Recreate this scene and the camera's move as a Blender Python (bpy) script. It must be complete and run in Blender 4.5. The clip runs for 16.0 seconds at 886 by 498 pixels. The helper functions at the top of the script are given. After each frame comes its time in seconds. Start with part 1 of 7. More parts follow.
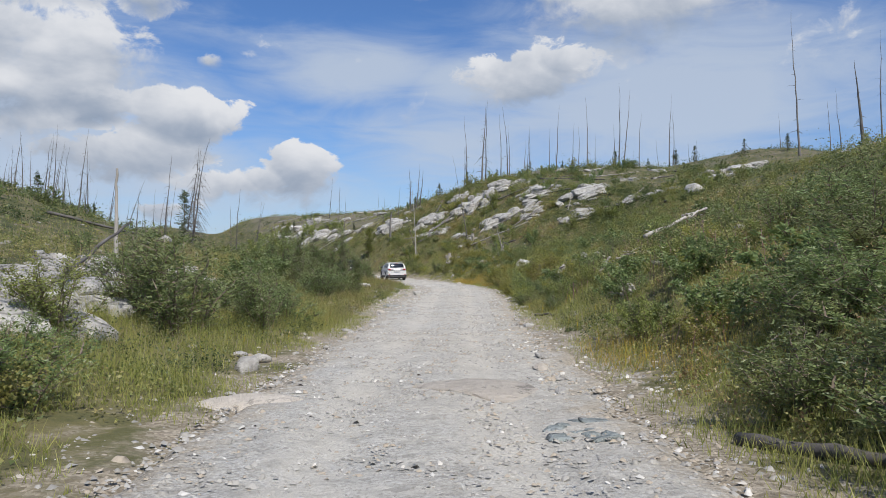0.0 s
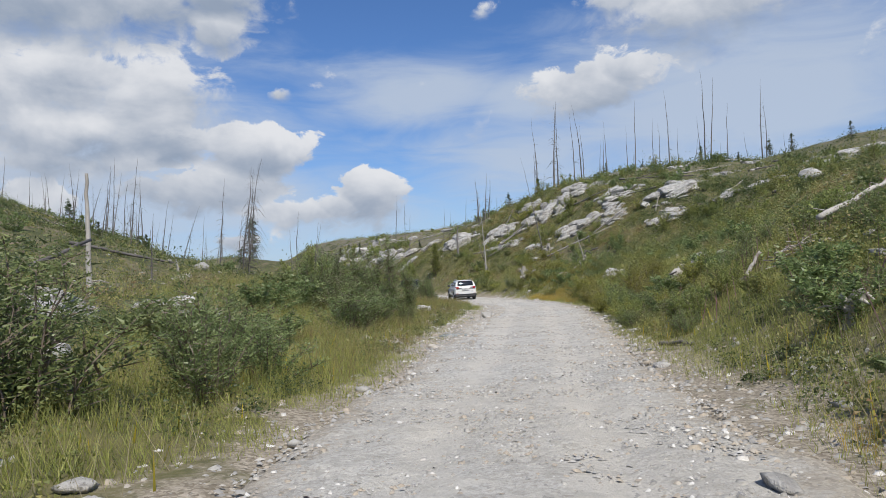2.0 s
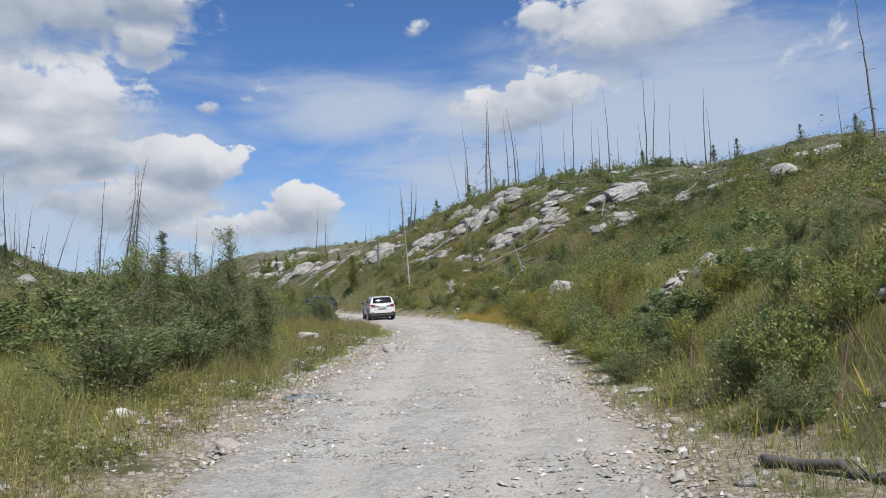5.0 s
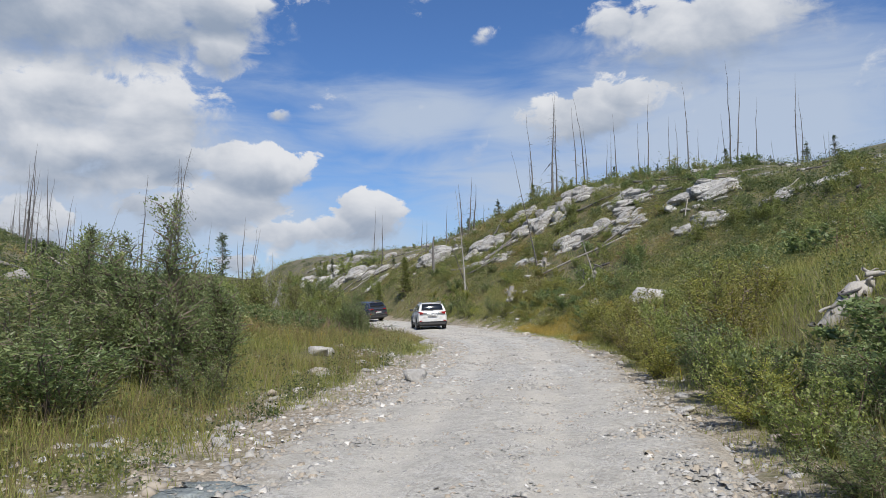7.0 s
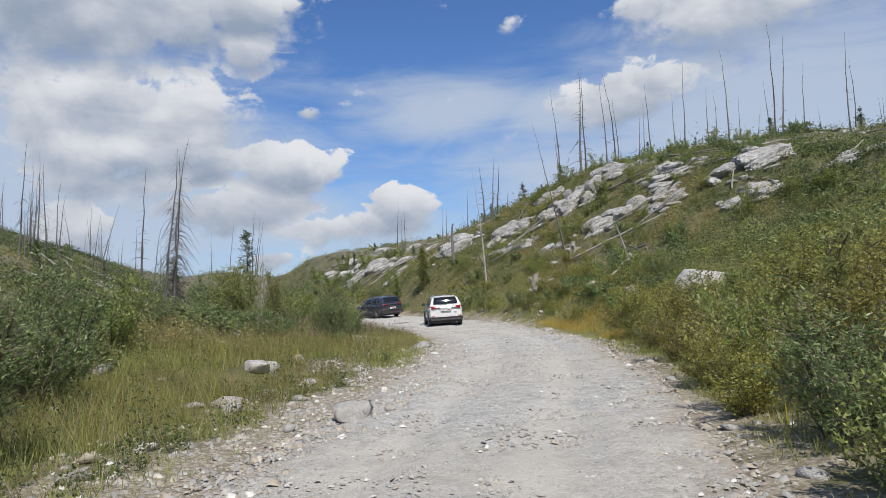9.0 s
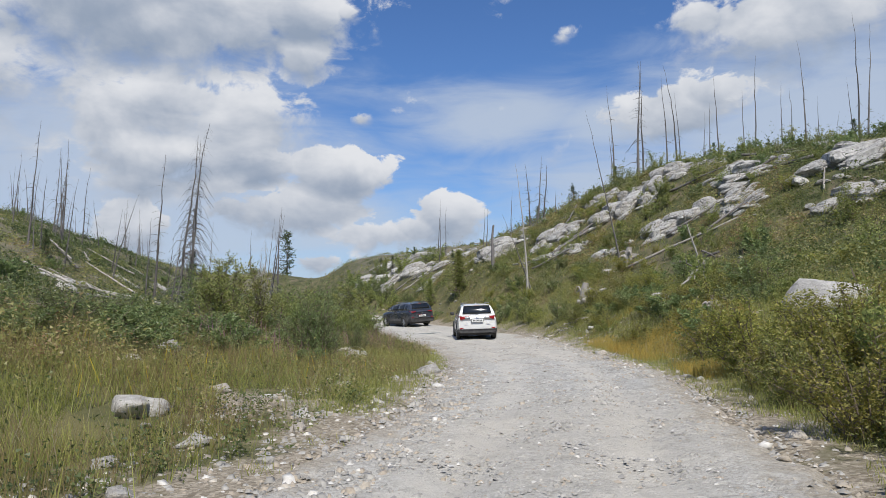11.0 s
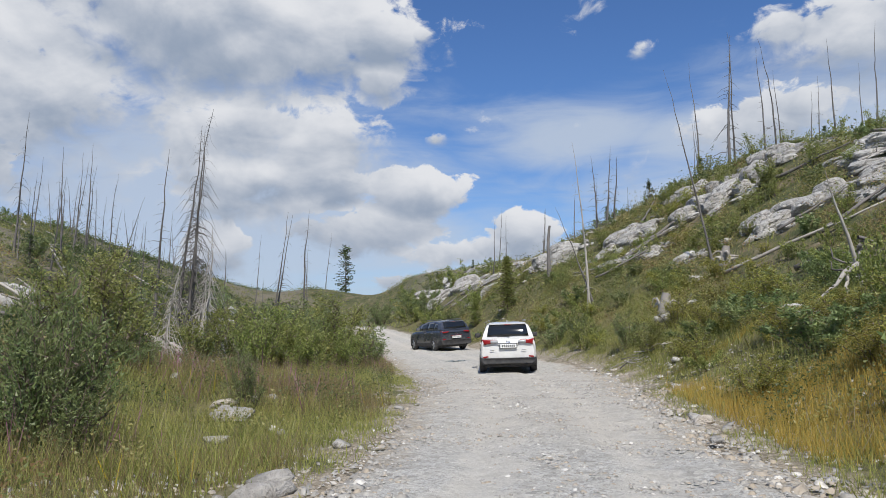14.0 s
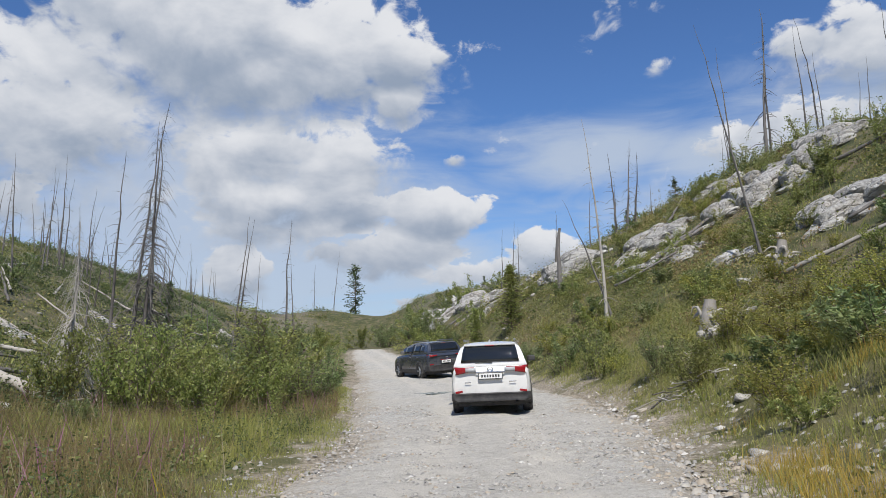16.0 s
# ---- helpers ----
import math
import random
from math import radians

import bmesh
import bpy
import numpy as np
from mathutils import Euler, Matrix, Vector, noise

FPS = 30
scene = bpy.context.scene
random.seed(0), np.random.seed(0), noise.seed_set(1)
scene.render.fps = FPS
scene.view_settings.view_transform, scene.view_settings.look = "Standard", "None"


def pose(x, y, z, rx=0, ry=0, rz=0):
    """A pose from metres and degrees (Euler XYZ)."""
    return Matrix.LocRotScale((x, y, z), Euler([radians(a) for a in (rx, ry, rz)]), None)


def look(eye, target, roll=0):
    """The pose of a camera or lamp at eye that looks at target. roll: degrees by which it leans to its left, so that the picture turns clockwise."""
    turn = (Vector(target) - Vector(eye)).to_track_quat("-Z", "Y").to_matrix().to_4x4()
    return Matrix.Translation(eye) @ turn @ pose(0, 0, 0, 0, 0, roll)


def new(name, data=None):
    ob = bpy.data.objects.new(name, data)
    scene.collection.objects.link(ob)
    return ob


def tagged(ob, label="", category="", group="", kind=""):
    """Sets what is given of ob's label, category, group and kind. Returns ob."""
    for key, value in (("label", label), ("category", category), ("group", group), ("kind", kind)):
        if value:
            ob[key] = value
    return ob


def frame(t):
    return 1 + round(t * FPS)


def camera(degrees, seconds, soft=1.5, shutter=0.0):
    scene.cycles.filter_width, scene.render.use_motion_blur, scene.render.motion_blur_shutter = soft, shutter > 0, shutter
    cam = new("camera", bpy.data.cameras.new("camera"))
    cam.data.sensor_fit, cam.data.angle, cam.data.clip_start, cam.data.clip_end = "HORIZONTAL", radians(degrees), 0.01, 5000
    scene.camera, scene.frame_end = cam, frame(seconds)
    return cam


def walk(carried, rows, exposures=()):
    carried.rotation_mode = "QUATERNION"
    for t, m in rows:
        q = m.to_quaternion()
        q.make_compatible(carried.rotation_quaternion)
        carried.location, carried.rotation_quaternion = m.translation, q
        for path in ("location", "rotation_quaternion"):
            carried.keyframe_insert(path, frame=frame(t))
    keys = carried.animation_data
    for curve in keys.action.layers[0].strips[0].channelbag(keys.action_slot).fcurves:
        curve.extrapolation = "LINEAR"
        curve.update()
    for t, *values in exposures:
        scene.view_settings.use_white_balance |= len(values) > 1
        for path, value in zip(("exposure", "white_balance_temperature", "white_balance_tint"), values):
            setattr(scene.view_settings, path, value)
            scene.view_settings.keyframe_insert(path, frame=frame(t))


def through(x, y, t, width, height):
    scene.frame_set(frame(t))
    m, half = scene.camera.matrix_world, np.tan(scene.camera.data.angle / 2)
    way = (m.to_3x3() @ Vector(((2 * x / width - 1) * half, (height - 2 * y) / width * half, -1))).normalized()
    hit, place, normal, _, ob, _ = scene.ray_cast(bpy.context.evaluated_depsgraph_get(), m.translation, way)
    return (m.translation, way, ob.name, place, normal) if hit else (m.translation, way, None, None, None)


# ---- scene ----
# ---------- camera ----------
cam = camera(61.2, 16.0, soft=0.6)
PATH = [
    (0, (0.095, -0.632, 1.217), (0.083, 1.368, 1.255), -0.1),
    (0.5, (0.085, 1.237, 1.105), (0.03, 3.234, 1.183), -0.9),
    (1, (0.132, 3.306, 1.093), (0.024, 5.301, 1.192), -1.0),
    (1.5, (0.085, 5.157, 1.079), (-0.058, 7.149, 1.183), -2.9),
    (2, (0.056, 6.905, 1.078), (-0.148, 8.893, 1.17), -3.0),
    (2.5, (0.006, 8.531, 1.024), (-0.201, 10.516, 1.151), -1.3),
    (3, (0.107, 9.987, 1.075), (-0.018, 11.982, 1.024), -3.1),
    (3.5, (0.249, 12.273, 0.981), (0.125, 14.269, 1.015), -5.6),
    (3.7, (0.363, 13.093, 0.964), (0.3, 15.092, 1.008), -3.7),
    (5.8, (0.442, 19.108, 1.109), (0.427, 21.102, 1.261), -3.4),
    (6, (0.452, 19.802, 1.095), (0.405, 21.797, 1.228), -2.8),
    (6.5, (0.563, 21.347, 1.075), (0.428, 23.339, 1.194), -2.3),
    (7, (0.656, 22.992, 1.039), (0.464, 24.977, 1.191), -2.1),
    (7.5, (0.831, 24.327, 1.023), (0.581, 26.305, 1.186), -2.9),
    (8, (1.033, 25.558, 1.011), (0.757, 27.536, 1.125), -4.7),
    (8.5, (1.156, 27.047, 1.015), (0.9, 29.026, 1.15), -4.9),
    (9, (1.226, 28.539, 1.036), (0.945, 30.515, 1.172), -3.8),
    (9.5, (1.077, 30.069, 1.06), (0.75, 32.036, 1.218), -1.1),
    (9.7, (0.937, 30.753, 1.125), (0.545, 32.707, 1.29), -1.3),
    (11.8, (1.139, 37.171, 0.973), (0.735, 39.124, 1.129), -1.7),
    (12, (1.177, 37.89, 1.085), (0.812, 39.852, 1.222), -2.4),
    (12.5, (1.028, 39.752, 1.016), (0.63, 41.71, 1.093), -3.3),
    (13, (1.016, 41.558, 1.11), (0.56, 43.501, 1.245), 0.7),
    (13.5, (0.91, 43.414, 1.057), (0.356, 45.321, 1.291), -1.4),
    (14, (0.758, 45.177, 1.032), (0.164, 47.074, 1.25), -1.4),
    (14.5, (0.81, 46.819, 1.04), (0.163, 48.7, 1.24), -1.2),
    (15, (0.661, 48.689, 1.008), (-0.008, 50.558, 1.257), -1.8),
    (15.5, (0.509, 50.092, 1.028), (-0.162, 51.966, 1.227), -2.1),
    (16, (0.104, 52.322, 1.056), (-0.537, 54.196, 1.332), -2.2),
]
walk(cam, [(t, look(eye, target, roll)) for t, eye, target, roll in PATH])

# ---------- world, sun ----------
SUN_AZ, SUN_EL = 156.0, 52.0          # degrees from +y towards +x; height


def node(nt, kind, **values):
    n = nt.nodes.new(kind)
    for key, value in values.items():
        if key.startswith("in_"):
            key = key[3:]
            n.inputs[int(key) if key.isdigit() else key].default_value = value
        else:
            setattr(n, key, value)
    return n


def math_node(nt, op, a, b=None, c=None, clamp=False):
    n = nt.nodes.new("ShaderNodeMath")
    n.operation, n.use_clamp = op, clamp
    for i, v in enumerate((a, b, c)):
        if v is None:
            continue
        if isinstance(v, (int, float)):
            n.inputs[i].default_value = v
        else:
            nt.links.new(v, n.inputs[i])
    return n.outputs[0]


def span(nt, value, lo, hi, to_lo=0.0, to_hi=1.0, smooth=True):
    n = nt.nodes.new("ShaderNodeMapRange")
    n.interpolation_type = "SMOOTHSTEP" if smooth else "LINEAR"
    nt.links.new(value, n.inputs[0])
    for i, v in enumerate((lo, hi, to_lo, to_hi)):
        n.inputs[1 + i].default_value = v
    return n.outputs[0]


def blend(nt, fac, a, b, mode="MIX"):
    n = nt.nodes.new("ShaderNodeMix")
    n.data_type, n.blend_type = "RGBA", mode
    for sock, v in ((n.inputs[0], fac), (n.inputs[6], a), (n.inputs[7], b)):
        if isinstance(v, (int, float)):
            sock.default_value = v
        elif isinstance(v, tuple):
            sock.default_value = (*v, 1.0) if len(v) == 3 else v
        else:
            nt.links.new(v, sock)
    return n.outputs[2]


def noise_tex(nt, vector, scale, detail=4.0, rough=0.55, distortion=0.0):
    n = nt.nodes.new("ShaderNodeTexNoise")
    if vector is not None:
        nt.links.new(vector, n.inputs["Vector"])
    n.inputs["Scale"].default_value, n.inputs["Detail"].default_value = scale, detail
    n.inputs["Roughness"].default_value, n.inputs["Distortion"].default_value = rough, distortion
    return n.outputs[0]


# Cumulus heaps: azimuth from +y to the right, height, half width, half height (degrees), weight
CLOUDS_LOW = [
    (-26.0, 10.5, 5.0, 2.0, 0.85), (-13.5, 6.0, 4.6, 1.7, 0.9), (8.2, 14.8, 3.2, 1.9, 0.75),
    (-19.9, 9.9, 4.6, 2.8, 0.95), (-23.0, 7.6, 7.6, 2.4, 0.9), (-11.6, 6.6, 3.2, 2.6, 1.0),
    (-15.9, 5.7, 6.1, 1.7, 0.85), (-21.1, 3.7, 2.6, 1.2, 0.8), (-34.4, 6.4, 3.0, 2.6, 0.9),
    (5.2, 13.6, 4.2, 2.5, 0.95), (-48.9, 11.0, 2.6, 2.2, 0.8),
]
CLOUDS_HIGH = [
    (-32.1, 20.1, 12.5, 4.8, 1.0), (-22.4, 18.5, 2.6, 1.9, 0.9), (-32.0, 14.0, 8.2, 3.2, 0.9),
    (-31.7, 10.7, 7.3, 3.9, 0.8), (15.0, 18.6, 9.0, 3.4, 0.9), (8.5, 19.6, 4.0, 2.2, 0.7), (-2.0, 19.9, 1.3, 1.1, 0.62),
    (-17.8, 14.4, 1.6, 0.9, 0.62), (-18.7, 22.0, 1.4, 1.0, 0.62), (-37.3, 22.0, 14.3, 6.5, 1.0),
    (-22.6, 21.2, 3.9, 2.6, 0.95), (-46.7, 15.4, 10.8, 6.9, 0.85), (-31.0, 15.0, 7.8, 2.6, 0.95),
    (-31.9, 9.1, 8.6, 3.0, 0.75), (-27.7, 13.5, 7.8, 5.2, 0.9),
]
CLOUDS_THIN = [(-34.0, 9.0, 17.0, 9.0, 1.35), (-22.0, 7.0, 9.0, 4.0, 1.1), (-14.0, 5.0, 14.0, 4.0, 0.7), (-14.0, 13.5, 6.0, 3.0, 0.5), (-6.7, 14.6, 10.5, 2.8, 1.0), (16.0, 12.0, 17.0, 6.5, 1.15), (1.5, 13.6, 6.0, 2.4, 1.15), (2.0, 9.0, 12.0, 4.0, 0.9), (-14.0, 9.0, 14.0, 5.0, 0.45), (10.0, 9.0, 12.0, 5.0, 0.6)]


def build_world():
    world = bpy.data.worlds.new("summer_sky")
    scene.world = world
    world.use_nodes = True
    nt = world.node_tree
    nt.nodes.clear()
    link = nt.links.new
    co = node(nt, "ShaderNodeTexCoord").outputs["Generated"]
    sky = node(nt, "ShaderNodeTexSky", sky_type="NISHITA", sun_disc=False, sun_elevation=radians(SUN_EL),
               sun_rotation=radians(SUN_AZ), air_density=1.0, dust_density=0.1, ozone_density=4.0)
    sep = node(nt, "ShaderNodeSeparateXYZ")
    link(co, sep.inputs[0])
    flat = node(nt, "ShaderNodeVectorMath", operation="MULTIPLY")
    flat.inputs[1].default_value = (1.0, 1.0, 1.5)
    link(co, flat.inputs[0])
    puff = noise_tex(nt, flat.outputs[0], 7.5, 9.0, 0.52, 0.25)
    lift = node(nt, "ShaderNodeVectorMath", operation="ADD")
    lift.inputs[1].default_value = (0.006, -0.01, 0.045)
    link(flat.outputs[0], lift.inputs[0])
    puff_above = noise_tex(nt, lift.outputs[0], 7.5, 9.0, 0.52, 0.25)

    streak = node(nt, "ShaderNodeVectorMath", operation="MULTIPLY")
    streak.inputs[1].default_value = (1.0, 1.0, 4.0)
    link(co, streak.inputs[0])
    wisp = noise_tex(nt, streak.outputs[0], 6.0, 8.0, 0.6, 0.6)

    def heaps(rows):
        """The largest of the heaps' mounds at a direction, and the same a little higher up."""
        best, tops = None, None
        for az, el, rw, rh, weight in rows:
            a, e = radians(az), radians(el)
            m = node(nt, "ShaderNodeMapping", vector_type="TEXTURE")
            m.inputs["Location"].default_value = (math.sin(a) * math.cos(e), math.cos(a) * math.cos(e), math.sin(e))
            m.inputs["Rotation"].default_value = (0, 0, -a)
            m.inputs["Scale"].default_value = (radians(rw) * 1.25, 0.6, radians(rh) * 1.25)
            link(co, m.inputs["Vector"])
            far = node(nt, "ShaderNodeVectorMath", operation="LENGTH")
            link(m.outputs[0], far.inputs[0])
            mound = span(nt, far.outputs["Value"], 0.0, 1.5, weight, -0.4, smooth=False)
            part = node(nt, "ShaderNodeSeparateXYZ")
            link(m.outputs[0], part.inputs[0])
            up = math_node(nt, "MULTIPLY_ADD", span(nt, part.outputs[2], -1.0, 1.0, -1.0, 1.0, smooth=False), 0.5, mound)
            best = mound if best is None else math_node(nt, "MAXIMUM", best, mound)
            tops = up if tops is None else math_node(nt, "MAXIMUM", tops, up)
        return best, tops

    low, low_top = heaps(CLOUDS_LOW)
    high, high_top = heaps(CLOUDS_HIGH)
    thin, _ = heaps(CLOUDS_THIN)
    # The rest of the sky, to the sides and behind, is half covered in the same way.
    wide = noise_tex(nt, flat.outputs[0], 3.2, 3.0, 0.5)
    aside = span(nt, sep.outputs[1], 0.72, 0.3)
    zenith = span(nt, sep.outputs[2], 0.5, 0.75)
    rest = math_node(nt, "MULTIPLY", math_node(nt, "MAXIMUM", aside, zenith), span(nt, wide, 0.42, 0.62, -0.1, 0.9))
    high = math_node(nt, "MAXIMUM", high, rest)

    billow = noise_tex(nt, flat.outputs[0], 24.0, 6.0, 0.6, 0.4)

    def cover(mound, tops, edge, soft, amount=1.6):
        rough = math_node(nt, "MULTIPLY_ADD", math_node(nt, "SUBTRACT", billow, 0.5), 0.95, mound)
        d = math_node(nt, "MULTIPLY_ADD", math_node(nt, "SUBTRACT", puff, 0.5), amount, rough)
        height = math_node(nt, "SUBTRACT", tops, mound)
        blur = span(nt, height, -0.25, 0.2, soft, soft * 0.22)
        mask = math_node(nt, "DIVIDE", math_node(nt, "SUBTRACT", d, edge), blur, clamp=True)
        return span(nt, mask, 0.0, 1.0), d, height

    # Lit from above and behind: tops white, undersides grey-blue.
    slope = math_node(nt, "SUBTRACT", puff, puff_above)

    def shade(d, height):
        v = math_node(nt, "MULTIPLY_ADD", slope, 1.5, height)
        v = math_node(nt, "MULTIPLY_ADD", math_node(nt, "SUBTRACT", billow, 0.5), 0.3, v)
        v = math_node(nt, "MULTIPLY_ADD", d, -0.22, v)
        return span(nt, v, -0.55, 0.42)

    low_mask, low_d, low_h = cover(low, low_top, 0.24, 0.45, 1.35)
    high_mask, high_d, high_h = cover(high, high_top, 0.19, 0.85, 1.30)
    thin_mask = span(nt, math_node(nt, "MULTIPLY_ADD", math_node(nt, "SUBTRACT", wisp, 0.5), 1.1, thin), 0.0, 0.9)
    shadow, white = (0.29, 0.355, 0.465), (0.76, 0.775, 0.81)
    low_col = blend(nt, shade(low_d, low_h), shadow, white)
    high_col = blend(nt, shade(high_d, high_h), shadow, white)
    blue = node(nt, "ShaderNodeVectorMath", operation="SCALE")
    link(sky.outputs[0], blue.inputs[0])
    blue.inputs["Scale"].default_value = 0.085
    tint = node(nt, "ShaderNodeVectorMath", operation="MULTIPLY")
    tint.inputs[1].default_value = (0.76, 1.0, 1.34)
    link(blue.outputs[0], tint.inputs[0])
    c = blend(nt, math_node(nt, "MULTIPLY", thin_mask, 0.85), tint.outputs[0], (0.50, 0.575, 0.69))
    haze = span(nt, sep.outputs[2], 0.16, 0.0, 0.0, 0.55)
    c = blend(nt, haze, c, (0.46, 0.56, 0.70))
    c = blend(nt, low_mask, c, low_col)
    c = blend(nt, high_mask, c, high_col)
    bg = node(nt, "ShaderNodeBackground")
    bg.inputs[1].default_value = 1.0
    link(c, bg.inputs[0])
    link(bg.outputs[0], node(nt, "ShaderNodeOutputWorld").inputs[0])
    world.cycles.sampling_method = "MANUAL"
    world.cycles.sample_map_resolution = 1024


build_world()
sun_data = bpy.data.lights.new("sun", "SUN")
sun_data.energy, sun_data.angle, sun_data.color = 5.0, radians(0.6), (1.0, 0.955, 0.88)
sun = new("sun", sun_data)
_a, _e = radians(SUN_AZ), radians(SUN_EL)
sun.matrix_world = look((30 * math.sin(_a), 30 * math.cos(_a), 60), (30 * math.sin(_a) - math.sin(_a) * math.cos(_e), 30 * math.cos(_a) - math.cos(_a) * math.cos(_e), 60 - math.sin(_e)))
scene.view_settings.exposure = 0.0

# ---------- shape of the land ----------
ROAD_Y = (-60, 0, 10, 20, 28, 33, 38, 44, 50, 58, 66, 73, 78, 84, 115, 150, 205, 400)
ROAD_X = (1, 0, -0.2, -0.05, 0.2, 0.2, 0.5, 0.65, 0.15, -1.6, -3.6, -6.3, -8.8, -12, -29, -45, -70, -150)
ROAD_HALF = (2.2, 2.2, 2.2, 2.2, 2.15, 2.5, 2.3, 2.15, 2.2, 2.1, 2.7, 3.7, 3.9, 3.0, 1.6, 2.0, 2.5, 2.5)
LEVEL_Y = (-60, -30, 0, 8, 16, 26, 36, 50, 70, 84, 100, 115, 140, 170, 205, 260, 400, 1500)
LEVEL_Z = (0.5, 0.2, -0.22, -0.4, -0.5, -0.52, -0.42, -0.36, -0.42, -0.12, 0.7, 1.5, 1.9, 2.4, 3.2, 3.0, 2.0, 0.0)
LEFT_U = (-1500, -300, -130, -75, -48, -30, -18, -10, -5.5, -3.6)
RIGHT_U = (3.6, 5.5, 9, 13, 18, 24, 32, 45, 70, 130, 300, 1500)
SECTIONS = [   # distance along y, heights over the road at LEFT_U, heights at RIGHT_U
    (-30, (8, 14, 14, 13, 10, 5.5, 2.6, 1.3, 0.3, 0.0), (0, 1.3, 2.8, 4.2, 5.6, 7.8, 11, 14.5, 17, 18, 18, 10)),
    (25, (8, 13, 13, 12, 10, 5.4, 2.6, 1.3, 0.3, 0.0), (0, 1.7, 3.2, 4.6, 5.6, 7.8, 10.7, 14, 16.5, 18, 18, 10)),
    (55, (8, 14, 15, 14, 12, 6.5, 2.6, 1.4, 0.3, 0.0), (0, 1.4, 2.6, 3.4, 5.0, 7.4, 10.2, 13.5, 16.5, 18, 18, 10)),
    (70, (8, 14, 16, 15, 12.6, 6.5, 1.7, 0.6, 0.2, 0.0), (0, 1.0, 2.0, 2.6, 4.5, 7.3, 9.4, 12, 15, 16, 16, 10)),
    (83, (8, 14, 16, 15, 13, 7.0, 1.4, 0.5, 0.2, 0.0), (0, 1.1, 3.4, 4.6, 6.6, 9.6, 10.2, 12.6, 15, 16, 16, 10)),
    (95, (8, 14, 17, 16.3, 14.3, 7.8, 1.4, 0.5, 0.2, 0.0), (0, 0.8, 3.2, 4.5, 7.0, 10.4, 11.4, 13.7, 15.5, 16.5, 17, 10)),
    (108, (8, 14, 18, 17, 15, 8.4, 1.6, 0.5, 0.2, 0.0), (0, 0.8, 3.8, 6.0, 7.2, 8.7, 10.8, 13.8, 16.5, 18, 18, 10)),
    (140, (8, 14, 19, 18, 15.4, 9.0, 2.2, 0.7, 0.2, 0.0), (0, 1.2, 3.4, 5.0, 6.6, 8.0, 9.2, 10.5, 11.5, 12, 12, 8)),
    (200, (6, 10, 14, 14, 12.5, 7.5, 2.6, 1.2, 0.3, 0.0), (0, 1.6, 4.6, 7.2, 9.0, 10.2, 10.6, 11, 11, 11, 11, 8)),
    (400, (4, 4, 4, 3, 2, 1, 0.5, 0.2, 0.1, 0.0), (0, 0.2, 0.5, 1, 2, 3, 4, 5, 6, 6, 5, 4)),
]


KNOLLS = [   # x, y, radius across, radius along, rise
    (-64, 180, 17, 13, 5.2), (-13, 114, 6, 9, -1.5), (9, 102, 8, 10, 1.0), (26, 95, 8, 10, -0.8), (43, 103, 9, 12, 1.2), (-69, 118, 10, 12, -1.3),
]


def lattice(ix, iy, seed):
    v = np.sin(ix * 127.1 + iy * 311.7 + seed * 74.7) * 43758.5453
    return v - np.floor(v)


def value_noise(x, y, size, seed=0):
    """Smooth noise from -1 to 1 with features of that size."""
    x, y = np.asarray(x, float) / size + 1000.0, np.asarray(y, float) / size + 1000.0
    ix, iy = np.floor(x), np.floor(y)
    fx, fy = x - ix, y - iy
    fx, fy = fx * fx * (3 - 2 * fx), fy * fy * (3 - 2 * fy)
    a = lattice(ix, iy, seed) * (1 - fx) + lattice(ix + 1, iy, seed) * fx
    b = lattice(ix, iy + 1, seed) * (1 - fx) + lattice(ix + 1, iy + 1, seed) * fx
    return 2 * (a * (1 - fy) + b * fy) - 1


def softened(table, sigma):
    reach = int(3 * sigma + 1)
    k = np.exp(-0.5 * (np.arange(-reach, reach + 1) / sigma) ** 2)
    k /= k.sum()
    padded = np.pad(table, ((reach, reach), (0, 0)), mode="edge")
    return sum(w * padded[i:i + len(table)] for i, w in enumerate(k))


LUT_Y = np.arange(-60, 401, 1.0)
LUT_U = np.arange(-140, 140.1, 0.5)


def height_table():
    ends = [s[0] for s in SECTIONS]
    rows = np.array([np.interp(LUT_U, LEFT_U + RIGHT_U, s[1] + s[2]) for s in SECTIONS])
    table = np.array([np.interp(LUT_Y, ends, rows[:, j]) for j in range(rows.shape[1])]).T
    return softened(softened(table, 4.0).T, 1.2).T


HEIGHTS = height_table()
_ys = np.arange(-60, 400.1, 0.5)
ROAD_TABLE = {k: softened(np.interp(_ys, ROAD_Y, v)[:, None], 8)[:, 0] for k, v in (("x", ROAD_X), ("half", ROAD_HALF))}
LEVEL_TABLE = softened(np.interp(_ys, LEVEL_Y, LEVEL_Z)[:, None], 8)[:, 0]


def road_x(y):
    return np.interp(y, _ys, ROAD_TABLE["x"])


def road_half(y):
    return np.interp(y, _ys, ROAD_TABLE["half"])


def road_level(y):
    return np.interp(y, _ys, LEVEL_TABLE)


